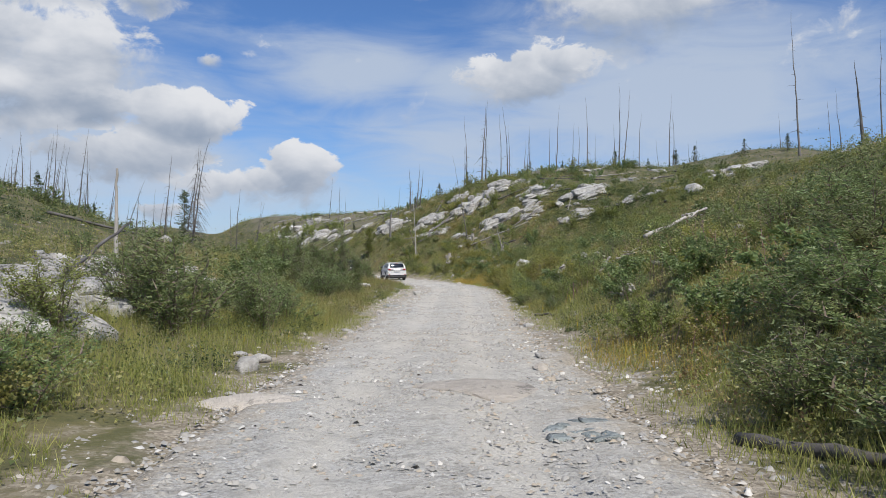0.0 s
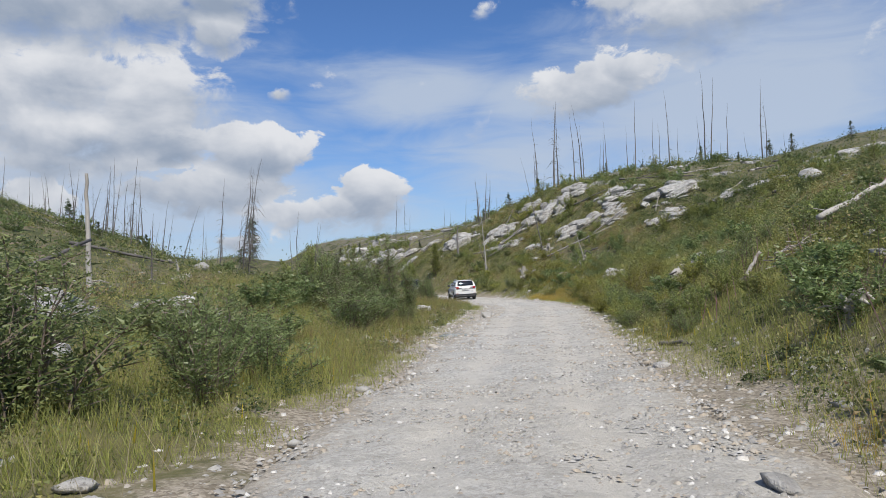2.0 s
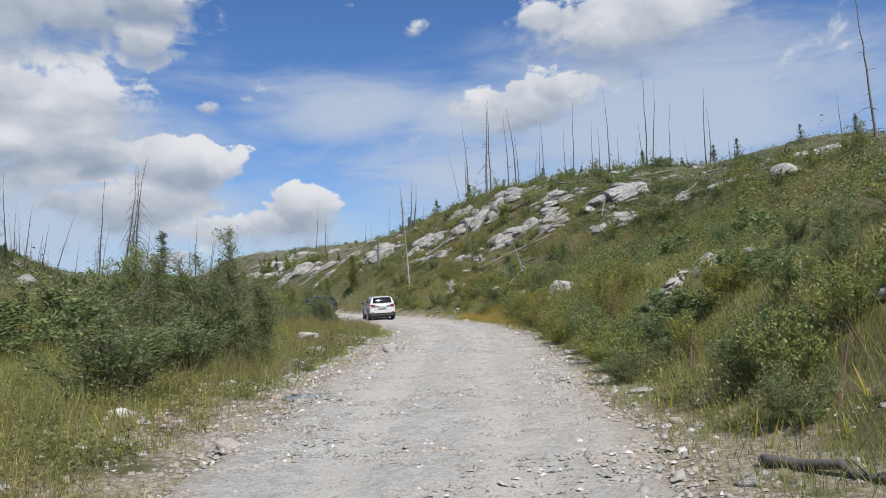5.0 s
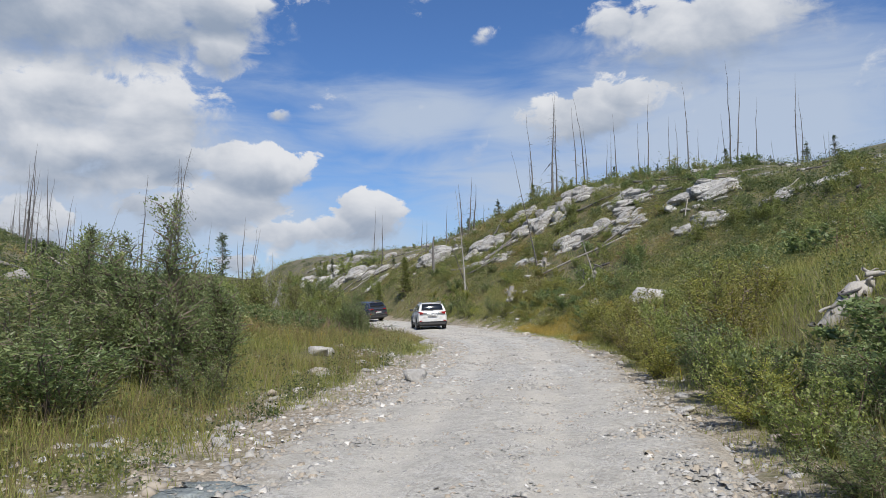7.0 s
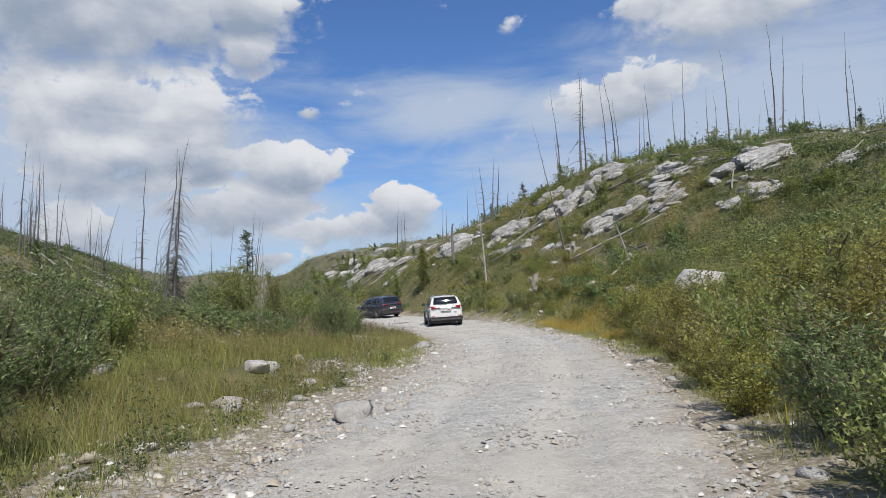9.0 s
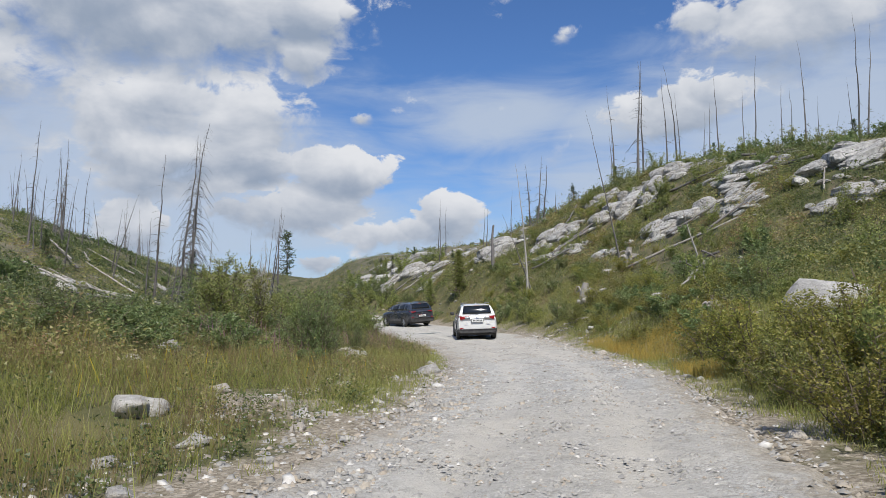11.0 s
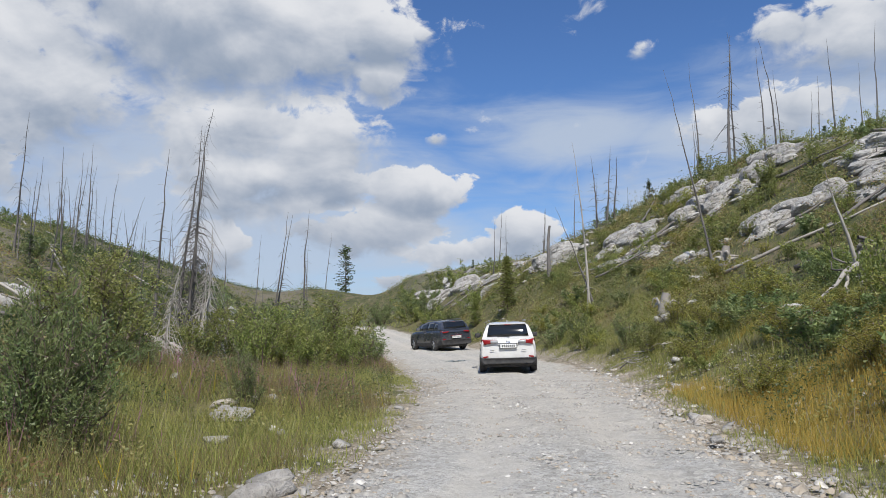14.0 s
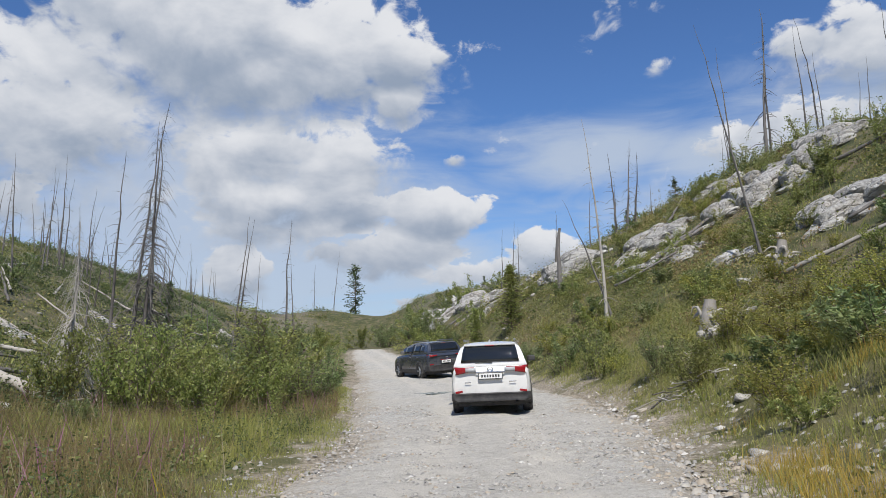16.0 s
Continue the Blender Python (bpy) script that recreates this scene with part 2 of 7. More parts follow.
def ground_z(x, y, rough=True):
    """Height of the ground beside and under the road."""
    x, y = np.asarray(x, float), np.asarray(y, float)
    u = x - road_x(y)
    base = np.interp(y, _ys, LEVEL_TABLE)
    iy = np.clip(y + 60, 0, len(LUT_Y) - 1.001)
    iu = np.clip((u + 140) * 2, 0, len(LUT_U) - 1.001)
    jy, ju = iy.astype(int), iu.astype(int)
    fy, fu = iy - jy, iu - ju
    h = ((HEIGHTS[jy, ju] * (1 - fu) + HEIGHTS[jy, ju + 1] * fu) * (1 - fy)
         + (HEIGHTS[jy + 1, ju] * (1 - fu) + HEIGHTS[jy + 1, ju + 1] * fu) * fy)
    far = np.clip((np.abs(u) - 140) / 900, 0, 1)
    h = h * (1 - 0.5 * far) * np.clip(1 - (y - 400) / 1500, 0.2, 1)
    out = np.clip((np.abs(u) - road_half(y) - 0.2) / 3.0, 0, 1)
    h = h + out * (0.10 * value_noise(x, y, 1.3, 1) + 0.22 * value_noise(x, y, 4.1, 2)
                   + np.clip(np.abs(u) / 14, 0, 1) * 0.55 * value_noise(x, y, 11.0, 3)
                   + np.clip(np.abs(u) / 60, 0, 1) * 1.2 * value_noise(x, y, 37.0, 4)
                   + np.clip((np.abs(u) - 60) / 300, 0, 1) * 5 * value_noise(x, y, 160.0, 5))
    # A shoulder of the hill crosses behind the bend.
    h = h + 1.4 * np.exp(-((x + 58) / 30) ** 2 - ((y - 185) / 32) ** 2)
    # A saddle closes the valley beyond the bend; knolls and dips along both ridges.
    for cx, cy, rx, ry, rise in KNOLLS:
        h = h + rise * np.exp(-((x - cx) / rx) ** 2 - ((y - cy) / ry) ** 2)
    if rough:
        h = h + (1 - out) * 0.025 * value_noise(x, y, 0.7, 6)
    return base + h


def road_z(x, y):
    """Height of the gravel: two worn wheel tracks, a low crown and potholes."""
    x, y = np.asarray(x, float), np.asarray(y, float)
    u = x - road_x(y)
    w = u / road_half(y)
    tracks = -0.045 * (np.exp(-((np.abs(u - 0.1) - 0.85) / 0.33) ** 2))
    z = road_level(y) + 0.02 + tracks + 0.03 * (1 - w * w)
    return z + 0.028 * value_noise(x, y, 1.7, 7) + 0.02 * value_noise(x, y, 0.6, 8) + 0.010 * value_noise(x, y, 0.22, 9)
# ---------- end of the land's shape ----------

# ---------- materials ----------
def material(name, rough=0.8, metal=0.0):
    m = bpy.data.materials.new(name)
    m.use_nodes = True
    b = m.node_tree.nodes["Principled BSDF"]
    b.inputs["Roughness"].default_value, b.inputs["Metallic"].default_value = rough, metal
    return m, m.node_tree, b


def place(nt, kind="Object"):
    return node(nt, "ShaderNodeTexCoord").outputs[kind]


def bump(nt, b, height, strength=0.4, distance=0.02):
    n = node(nt, "ShaderNodeBump", in_Strength=strength, in_Distance=distance)
    nt.links.new(height, n.inputs["Height"])
    nt.links.new(n.outputs[0], b.inputs["Normal"])


def ground_material():
    m, nt, b = material("turf", 0.95)
    co = place(nt)
    big, mid, fine = noise_tex(nt, co, 0.12, 5), noise_tex(nt, co, 1.1, 6, 0.65), noise_tex(nt, co, 14.0, 5, 0.7)
    soil = blend(nt, fine, (0.10, 0.075, 0.045), (0.20, 0.165, 0.11))
    moss = blend(nt, mid, (0.024, 0.036, 0.011), (0.090, 0.097, 0.030))
    straw = blend(nt, fine, (0.075, 0.068, 0.028), (0.165, 0.142, 0.066))
    c = blend(nt, span(nt, mid, 0.40, 0.62), moss, straw)
    c = blend(nt, span(nt, big, 0.50, 0.68, 0.0, 0.6), c, moss)
    c = blend(nt, span(nt, noise_tex(nt, co, 0.55, 6, 0.7), 0.54, 0.64, 0, 0.85), c, soil)
    c = blend(nt, span(nt, noise_tex(nt, co, 0.9, 5, 0.75), 0.44, 0.36, 0, 0.8), c, (0.022, 0.028, 0.010))
    near = node(nt, "ShaderNodeAttribute", attribute_name="grassy").outputs["Fac"]
    thatch = blend(nt, fine, (0.062, 0.064, 0.020), (0.20, 0.172, 0.070))
    c = blend(nt, math_node(nt, "MULTIPLY", near, span(nt, mid, 0.35, 0.6, 0.45, 0.95)), c, thatch)
    # Charred wood, litter and bare grit between the plants higher up.
    burnt = node(nt, "ShaderNodeAttribute", attribute_name="burnt").outputs["Fac"]
    litter = blend(nt, fine, (0.075, 0.058, 0.042), (0.30, 0.265, 0.215))
    ash = math_node(nt, "MULTIPLY_ADD", math_node(nt, "SUBTRACT", noise_tex(nt, co, 0.35, 7, 0.72), 0.5), 2.6, math_node(nt, "MULTIPLY", burnt, 0.55))
    c = blend(nt, math_node(nt, "MULTIPLY", burnt, span(nt, ash, 0.15, 0.6, 0.0, 0.6)), c, litter)
    # Gravel spills over the verges.
    mask = node(nt, "ShaderNodeAttribute", attribute_name="verge").outputs["Fac"]
    grit_cells = node(nt, "ShaderNodeTexVoronoi", in_Scale=26.0, in_Randomness=1.0)
    nt.links.new(co, grit_cells.inputs["Vector"])
    one = node(nt, "ShaderNodeSeparateColor")
    nt.links.new(grit_cells.outputs["Color"], one.inputs[0])
    grit = blend(nt, one.outputs[0], (0.16, 0.132, 0.095), (0.42, 0.37, 0.295))
    grit = blend(nt, span(nt, fine, 0.4, 0.7, 0, 0.55), grit, (0.15, 0.12, 0.075))
    edge = math_node(nt, "MULTIPLY_ADD", math_node(nt, "SUBTRACT", mid, 0.5), 2.8, mask)
    c = blend(nt, span(nt, edge, 0.25, 0.85), c, grit)
    nt.links.new(c, b.inputs["Base Color"])
    bump(nt, b, math_node(nt, "ADD", fine, mid), 0.7, 0.05)
    return m


def pebbles(nt, co, scale):
    """Each stone's own shade, and the height across it."""
    v = node(nt, "ShaderNodeTexVoronoi", in_Scale=scale, in_Randomness=1.0)
    nt.links.new(co, v.inputs["Vector"])
    sep = node(nt, "ShaderNodeSeparateColor")
    nt.links.new(v.outputs["Color"], sep.inputs[0])
    return sep.outputs[0], v.outputs["Distance"]


def gravel_material():
    m, nt, b = material("pale_gravel", 0.95)
    co = place(nt)
    warp = node(nt, "ShaderNodeVectorMath", operation="MULTIPLY_ADD")
    wob = node(nt, "ShaderNodeTexNoise", in_Scale=9.0, in_Detail=3.0)
    nt.links.new(co, wob.inputs["Vector"])
    nt.links.new(wob.outputs["Color"], warp.inputs[0])
    warp.inputs[1].default_value = (0.10, 0.10, 0.10)
    nt.links.new(co, warp.inputs[2])
    tone_a, dist_a = pebbles(nt, warp.outputs[0], 11.0)
    tone_b, dist_b = pebbles(nt, warp.outputs[0], 28.0)
    grain, patch, big = noise_tex(nt, co, 55.0, 5, 0.75), noise_tex(nt, co, 1.3, 7, 0.68), noise_tex(nt, co, 0.11, 3)
    speck = noise_tex(nt, co, 24.0, 5, 0.8)
    fine = blend(nt, tone_b, (0.310, 0.302, 0.284), (0.535, 0.522, 0.487))
    fine = blend(nt, span(nt, speck, 0.49, 0.58, 0.0, 0.85), fine, (0.594, 0.594, 0.581))
    fine = blend(nt, span(nt, speck, 0.47, 0.37, 0.0, 0.85), fine, (0.182, 0.177, 0.161))
    coarse = blend(nt, tone_a, (0.214, 0.210, 0.193), (0.589, 0.572, 0.524))
    c = blend(nt, span(nt, noise_tex(nt, co, 3.1, 5, 0.7), 0.40, 0.62, 0.05, 0.75), fine, coarse)
    # Dust lies in the wheel lines and fills between the stones.
    track = node(nt, "ShaderNodeAttribute", attribute_name="track").outputs["Fac"]
    dust = math_node(nt, "MULTIPLY_ADD", math_node(nt, "SUBTRACT", patch, 0.5), 2.4, math_node(nt, "MULTIPLY", track, 0.75))
    c = blend(nt, span(nt, dust, 0.15, 0.60, 0.0, 0.62), c, (0.562, 0.535, 0.482))
    c = blend(nt, span(nt, big, 0.36, 0.58, 0.08, 0.50), c, (0.498, 0.455, 0.385))
    c = blend(nt, span(nt, grain, 0.42, 0.75, 0.0, 0.42), c, (0.224, 0.216, 0.195))
    c = blend(nt, span(nt, noise_tex(nt, co, 2.7, 7, 0.78), 0.50, 0.66, 0.0, 0.34), c, (0.239, 0.222, 0.194))
    # Brown earth mixes in along the edges.
    edge = node(nt, "ShaderNodeAttribute", attribute_name="edge").outputs["Fac"]
    earth = math_node(nt, "MULTIPLY_ADD", math_node(nt, "SUBTRACT", noise_tex(nt, co, 2.4, 6, 0.7), 0.5), 2.2, edge)
    c = blend(nt, span(nt, earth, 0.35, 1.0, 0.0, 0.62), c, blend(nt, tone_b, (0.182, 0.149, 0.103), (0.427, 0.365, 0.276)))
    nt.links.new(c, b.inputs["Base Color"])
    h = math_node(nt, "MULTIPLY_ADD", dist_b, -0.5, grain)
    h = math_node(nt, "MULTIPLY_ADD", speck, 1.2, h)
    h = math_node(nt, "MULTIPLY_ADD", dist_a, -0.35, h)
    h = math_node(nt, "MULTIPLY_ADD", noise_tex(nt, co, 5.0, 6, 0.7), 1.6, h)
    bump(nt, b, math_node(nt, "MULTIPLY_ADD", patch, 0.9, h), 0.55, 0.045)
    return m


MAT_TURF, MAT_GRAVEL = ground_material(), gravel_material()


# ---------- meshes ----------
def mesh_of(name, verts, faces, mat=None, smooth=False, mats=()):
    """A mesh from arrays: verts (n, 3), faces (m, k) with k = 3 or 4."""
    verts, faces = np.asarray(verts, np.float32), np.asarray(faces, np.int32)
    me = bpy.data.meshes.new(name)
    me.vertices.add(len(verts))
    me.vertices.foreach_set("co", verts.ravel())
    k = faces.shape[1]
    me.loops.add(faces.size)
    me.loops.foreach_set("vertex_index", faces.ravel())
    me.polygons.add(len(faces))
    me.polygons.foreach_set("loop_start", np.arange(0, faces.size, k, dtype=np.int32))
    if smooth:
        me.polygons.foreach_set("use_smooth", np.ones(len(faces), bool))
    for one in mats or ((mat,) if mat else ()):
        me.materials.append(one)
    me.update(calc_edges=True)
    return me


def grid_faces(nx, ny):
    i = np.arange(nx - 1)[None, :] + nx * np.arange(ny - 1)[:, None]
    i = i.ravel()
    return np.stack([i, i + 1, i + nx + 1, i + nx], 1)


def spread(lo, hi, step, far_lo, far_hi, growth=1.14):
    """Even steps from lo to hi, then ever longer ones out to both ends."""
    mid = list(np.arange(lo, hi + step / 2, step))
    a, d = mid[0], step
    head = []
    while a > far_lo:
        d *= growth
        a -= d
        head.append(a)
    a, d = mid[-1], step
    while a < far_hi:
        d *= growth
        a += d
        mid.append(a)
    return np.array(head[::-1] + mid)


def build_ground():
    xs, ys = spread(-62, 46, 0.6, -2500, 2500), spread(-12, 125, 0.6, -900, 3500)
    gx, gy = np.meshgrid(xs, ys)
    z = ground_z(gx, gy)
    half = road_half(gy)
    u = np.abs(gx - road_x(gy))
    inside = np.clip((half + 0.05 - u) / 0.5, 0, 1)
    z -= 0.14 * inside * ((gy < 136) & (gy > -60))
    me = mesh_of("ground", np.stack([gx, gy, z], -1).reshape(-1, 3), grid_faces(len(xs), len(ys)), MAT_TURF, True)
    wide = np.where(gx < road_x(gy), np.exp(-((gy - 34) / 10) ** 2), 0.35 * np.exp(-((gy - 60) / 9) ** 2) + 0.7 * np.exp(-((gy - 18) / 9) ** 2))
    verge = np.clip(0.95 + 0.25 * wide - (u - half) / (1.45 + 1.1 * wide), 0, 1) * (gy < 136)
    verge = np.maximum(verge, 0.9 * np.exp(-(((gx + 3.9) / 1.0) ** 2 + ((gy - 44.8) / 1.5) ** 2)))
    burnt = np.clip((u - 14) / 22, 0, 1) * np.clip((gy - 30) / 50, 0, 1) * np.where(gx < road_x(gy), 1.0, 0.65)
    burnt = np.maximum(burnt, np.clip((gy - 100) / 25, 0, 1) * np.clip((u - 5) / 8, 0, 1))
    me.attributes.new("burnt", "FLOAT", "POINT").data.foreach_set("value", burnt.ravel().astype(np.float32))
    grassy = np.clip(1.0 - (u - half - 4.0) / 4.0, 0, 1) * (gy < 120)
    me.attributes.new("grassy", "FLOAT", "POINT").data.foreach_set("value", grassy.ravel().astype(np.float32))
    me.attributes.new("verge", "FLOAT", "POINT").data.foreach_set("value", verge.ravel().astype(np.float32))
    tagged(new("ground", me), "rough hillside turf with moss, soil and dry straw", "ground", kind="structure")


def build_road():
    ys = np.concatenate([np.arange(-14, 90, 0.16), np.arange(90, 136, 0.6)])
    ws = np.linspace(-1.12, 1.12, 57)
    gw, gy = np.meshgrid(ws, ys)
    ragged = 1 + 0.10 * value_noise(gy + 300 * np.sign(gw), gw * 0, 2.3, 11) + 0.06 * value_noise(gy + 300 * np.sign(gw), gw * 0, 0.7, 12)
    gx = road_x(gy) + gw * road_half(gy) * ragged
    z = road_z(gx, gy) + 0.022 * value_noise(gx, gy, 0.55, 16) + 0.014 * value_noise(gx, gy, 0.24, 17) - 0.30 * np.clip((np.abs(gw) - 0.93) / 0.19, 0, 1) ** 1.5
    me = mesh_of("road", np.stack([gx, gy, z], -1).reshape(-1, 3), grid_faces(len(ws), len(ys)), MAT_GRAVEL, True)
    aw = np.abs(gw)
    across = (gx - road_x(gy))
    wheel = np.exp(-((np.abs(across + 0.12 * value_noise(gy, gy * 0, 6.0, 15)) - 0.78) / 0.34) ** 2)
    for key, value in (("edge", np.clip((aw - 0.60) / 0.36, 0, 1)), ("track", wheel)):
        me.attributes.new(key, "FLOAT", "POINT").data.foreach_set("value", value.ravel().astype(np.float32))
    tagged(new("road", me), "rough pale grey gravel track with worn wheel lines", "road", kind="structure")


build_ground()
build_road()

# ---------- plant materials ----------
def leaf_material(name, dark, light, warm, shine=0.45, through=0.35, patch=0.35):
    m, nt, b = material(name, shine)
    co = place(nt)
    isle = node(nt, "ShaderNodeNewGeometry").outputs["Random Per Island"]
    c = blend(nt, isle, dark, light)
    c = blend(nt, span(nt, noise_tex(nt, co, patch, 4, 0.6), 0.42, 0.66, 0.0, 0.85), c, warm)
    own = node(nt, "ShaderNodeObjectInfo").outputs["Random"]
    hsv = node(nt, "ShaderNodeHueSaturation")
    nt.links.new(span(nt, own, 0, 1, 0.488, 0.512, smooth=False), hsv.inputs["Hue"])
    nt.links.new(span(nt, own, 0, 1, 0.85, 1.15, smooth=False), hsv.inputs["Value"])
    nt.links.new(c, hsv.inputs["Color"])
    nt.links.new(hsv.outputs[0], b.inputs["Base Color"])
    t = node(nt, "ShaderNodeBsdfTranslucent")
    nt.links.new(hsv.outputs[0], t.inputs["Color"])
    mix = node(nt, "ShaderNodeMixShader", in_0=through)
    nt.links.new(b.outputs[0], mix.inputs[1])
    nt.links.new(t.outputs[0], mix.inputs[2])
    nt.links.new(mix.outputs[0], nt.nodes["Material Output"].inputs["Surface"])
    return m


def grass_material(name, base, tip_a, tip_b, red):
    m, nt, b = material(name, 0.6)
    co = place(nt)
    isle = node(nt, "ShaderNodeNewGeometry").outputs["Random Per Island"]
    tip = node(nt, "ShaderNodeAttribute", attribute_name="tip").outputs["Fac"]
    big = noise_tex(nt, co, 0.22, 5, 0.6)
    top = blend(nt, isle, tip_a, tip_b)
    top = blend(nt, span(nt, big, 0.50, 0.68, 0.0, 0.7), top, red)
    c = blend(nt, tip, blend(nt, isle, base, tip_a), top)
    nt.links.new(c, b.inputs["Base Color"])
    t = node(nt, "ShaderNodeBsdfTranslucent")
    nt.links.new(c, t.inputs["Color"])
    mix = node(nt, "ShaderNodeMixShader", in_0=0.4)
    nt.links.new(b.outputs[0], mix.inputs[1])
    nt.links.new(t.outputs[0], mix.inputs[2])
    nt.links.new(mix.outputs[0], nt.nodes["Material Output"].inputs["Surface"])
    return m


def scrub_material():
    m, nt, b = material("scrub_leaf", 0.5)
    isle = node(nt, "ShaderNodeNewGeometry").outputs["Random Per Island"]
    tone = node(nt, "ShaderNodeAttribute", attribute_name="tone").outputs["Fac"]
    ramp = node(nt, "ShaderNodeValToRGB")
    ramp.color_ramp.elements[0].color = (0.066, 0.094, 0.036, 1)
    ramp.color_ramp.elements[1].color = (0.30, 0.19, 0.095, 1)
    for at, c in ((0.30, (0.130, 0.166, 0.056)), (0.55, (0.226, 0.248, 0.076)), (0.75, (0.355, 0.330, 0.115)), (0.90, (0.40, 0.325, 0.16))):
        ramp.color_ramp.elements.new(at).color = (*c, 1)
    nt.links.new(math_node(nt, "MULTIPLY_ADD", math_node(nt, "SUBTRACT", isle, 0.5), 0.30, tone), ramp.inputs[0])
    c = ramp.outputs[0]
    nt.links.new(c, b.inputs["Base Color"])
    t = node(nt, "ShaderNodeBsdfTranslucent")
    nt.links.new(c, t.inputs["Color"])
    mix = node(nt, "ShaderNodeMixShader", in_0=0.42)
    nt.links.new(b.outputs[0], mix.inputs[1])
    nt.links.new(t.outputs[0], mix.inputs[2])
    nt.links.new(mix.outputs[0], nt.nodes["Material Output"].inputs["Surface"])
    return m


def wood_material(name, dark, pale, rough=0.85):
    m, nt, b = material(name, rough)
    co = place(nt)
    st = node(nt, "ShaderNodeMapping")
    st.inputs["Scale"].default_value = (9.0, 9.0, 0.8)
    nt.links.new(co, st.inputs["Vector"])
    streak, spot = noise_tex(nt, st.outputs[0], 3.0, 6, 0.65), noise_tex(nt, co, 0.7, 4, 0.6)
    own = node(nt, "ShaderNodeObjectInfo").outputs["Random"]
    c = blend(nt, streak, dark, pale)
    c = blend(nt, span(nt, math_node(nt, "MULTIPLY_ADD", own, 0.3, spot), 0.55, 0.8, 0.0, 0.7), c, dark)
    nt.links.new(c, b.inputs["Base Color"])
    bump(nt, b, streak, 0.5, 0.02)
    return m


MAT_WILLOW = leaf_material("willow_leaf", (0.095, 0.145, 0.050), (0.270, 0.330, 0.125), (0.300, 0.315, 0.140), 0.45, 0.42)
MAT_BIRCH = leaf_material("birch_leaf", (0.125, 0.168, 0.046), (0.375, 0.405, 0.120), (0.420, 0.385, 0.130), 0.5, 0.48)
MAT_GOLD = leaf_material("yellowing_leaf", (0.17, 0.195, 0.040), (0.46, 0.42, 0.10), (0.28, 0.32, 0.085), 0.55, 0.48)
MAT_SCRUB = scrub_material()
MAT_NEEDLE = leaf_material("needles", (0.032, 0.062, 0.020), (0.080, 0.120, 0.036), (0.09, 0.115, 0.045), 0.6, 0.15)
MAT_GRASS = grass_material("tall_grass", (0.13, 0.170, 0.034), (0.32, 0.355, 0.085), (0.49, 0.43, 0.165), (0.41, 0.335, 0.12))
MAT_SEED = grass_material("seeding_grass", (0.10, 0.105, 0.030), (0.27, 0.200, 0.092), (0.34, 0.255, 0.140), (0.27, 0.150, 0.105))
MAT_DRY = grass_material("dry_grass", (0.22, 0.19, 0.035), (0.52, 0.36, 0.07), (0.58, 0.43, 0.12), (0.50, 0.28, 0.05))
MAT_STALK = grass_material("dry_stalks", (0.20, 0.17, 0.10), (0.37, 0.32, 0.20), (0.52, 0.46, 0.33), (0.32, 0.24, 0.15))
MAT_FIREWEED = grass_material("fireweed", (0.16, 0.17, 0.06), (0.30, 0.16, 0.18), (0.46, 0.18, 0.34), (0.36, 0.18, 0.24))
MAT_HAWKWEED = grass_material("hawkweed", (0.12, 0.16, 0.04), (0.55, 0.42, 0.03), (0.72, 0.55, 0.04), (0.62, 0.46, 0.04))
MAT_SNAG = wood_material("charred_grey_wood", (0.055, 0.049, 0.045), (0.27, 0.25, 0.235))
MAT_PALE = wood_material("bleached_wood", (0.20, 0.18, 0.155), (0.58, 0.55, 0.505))
MAT_STEM = wood_material("bark", (0.09, 0.068, 0.050), (0.25, 0.20, 0.155))

RNG = np.random.default_rng(11)


def tubes(paths, radii, sides=6):
    """Tapered tubes along paths (n, k, 3) with radii (n, k); returns verts and quads."""
    paths, radii = np.asarray(paths, float), np.asarray(radii, float)
    n, k, _ = paths.shape
    way = np.gradient(paths, axis=1)
    way /= np.linalg.norm(way, axis=2, keepdims=True) + 1e-9
    ref = np.where(np.abs(way[..., 2:3]) > 0.9, np.array([1.0, 0, 0]), np.array([0, 0, 1.0]))
    a = np.cross(way, ref)
    a /= np.linalg.norm(a, axis=2, keepdims=True) + 1e-9
    b = np.cross(way, a)
    ang = np.linspace(0, 2 * np.pi, sides, endpoint=False)
    ring = a[:, :, None] * np.cos(ang)[:, None] + b[:, :, None] * np.sin(ang)[:, None]
    verts = paths[:, :, None] + ring * radii[:, :, None, None]
    i = np.arange(n)[:, None, None] * k * sides
    j = np.arange(k - 1)[None, :, None] * sides
    s = np.arange(sides)[None, None]
    t = (s + 1) % sides
    quads = np.stack([i + j + s, i + j + t, i + j + t + sides, i + j + s + sides], -1)
    return verts.reshape(-1, 3), quads.reshape(-1, 4)


def joined(pieces):
    verts, faces, at = [], [], 0
    for v, f in pieces:
        verts.append(v)
        faces.append(np.asarray(f) + at)
        at += len(v)
    return np.concatenate(verts), np.concatenate(faces)


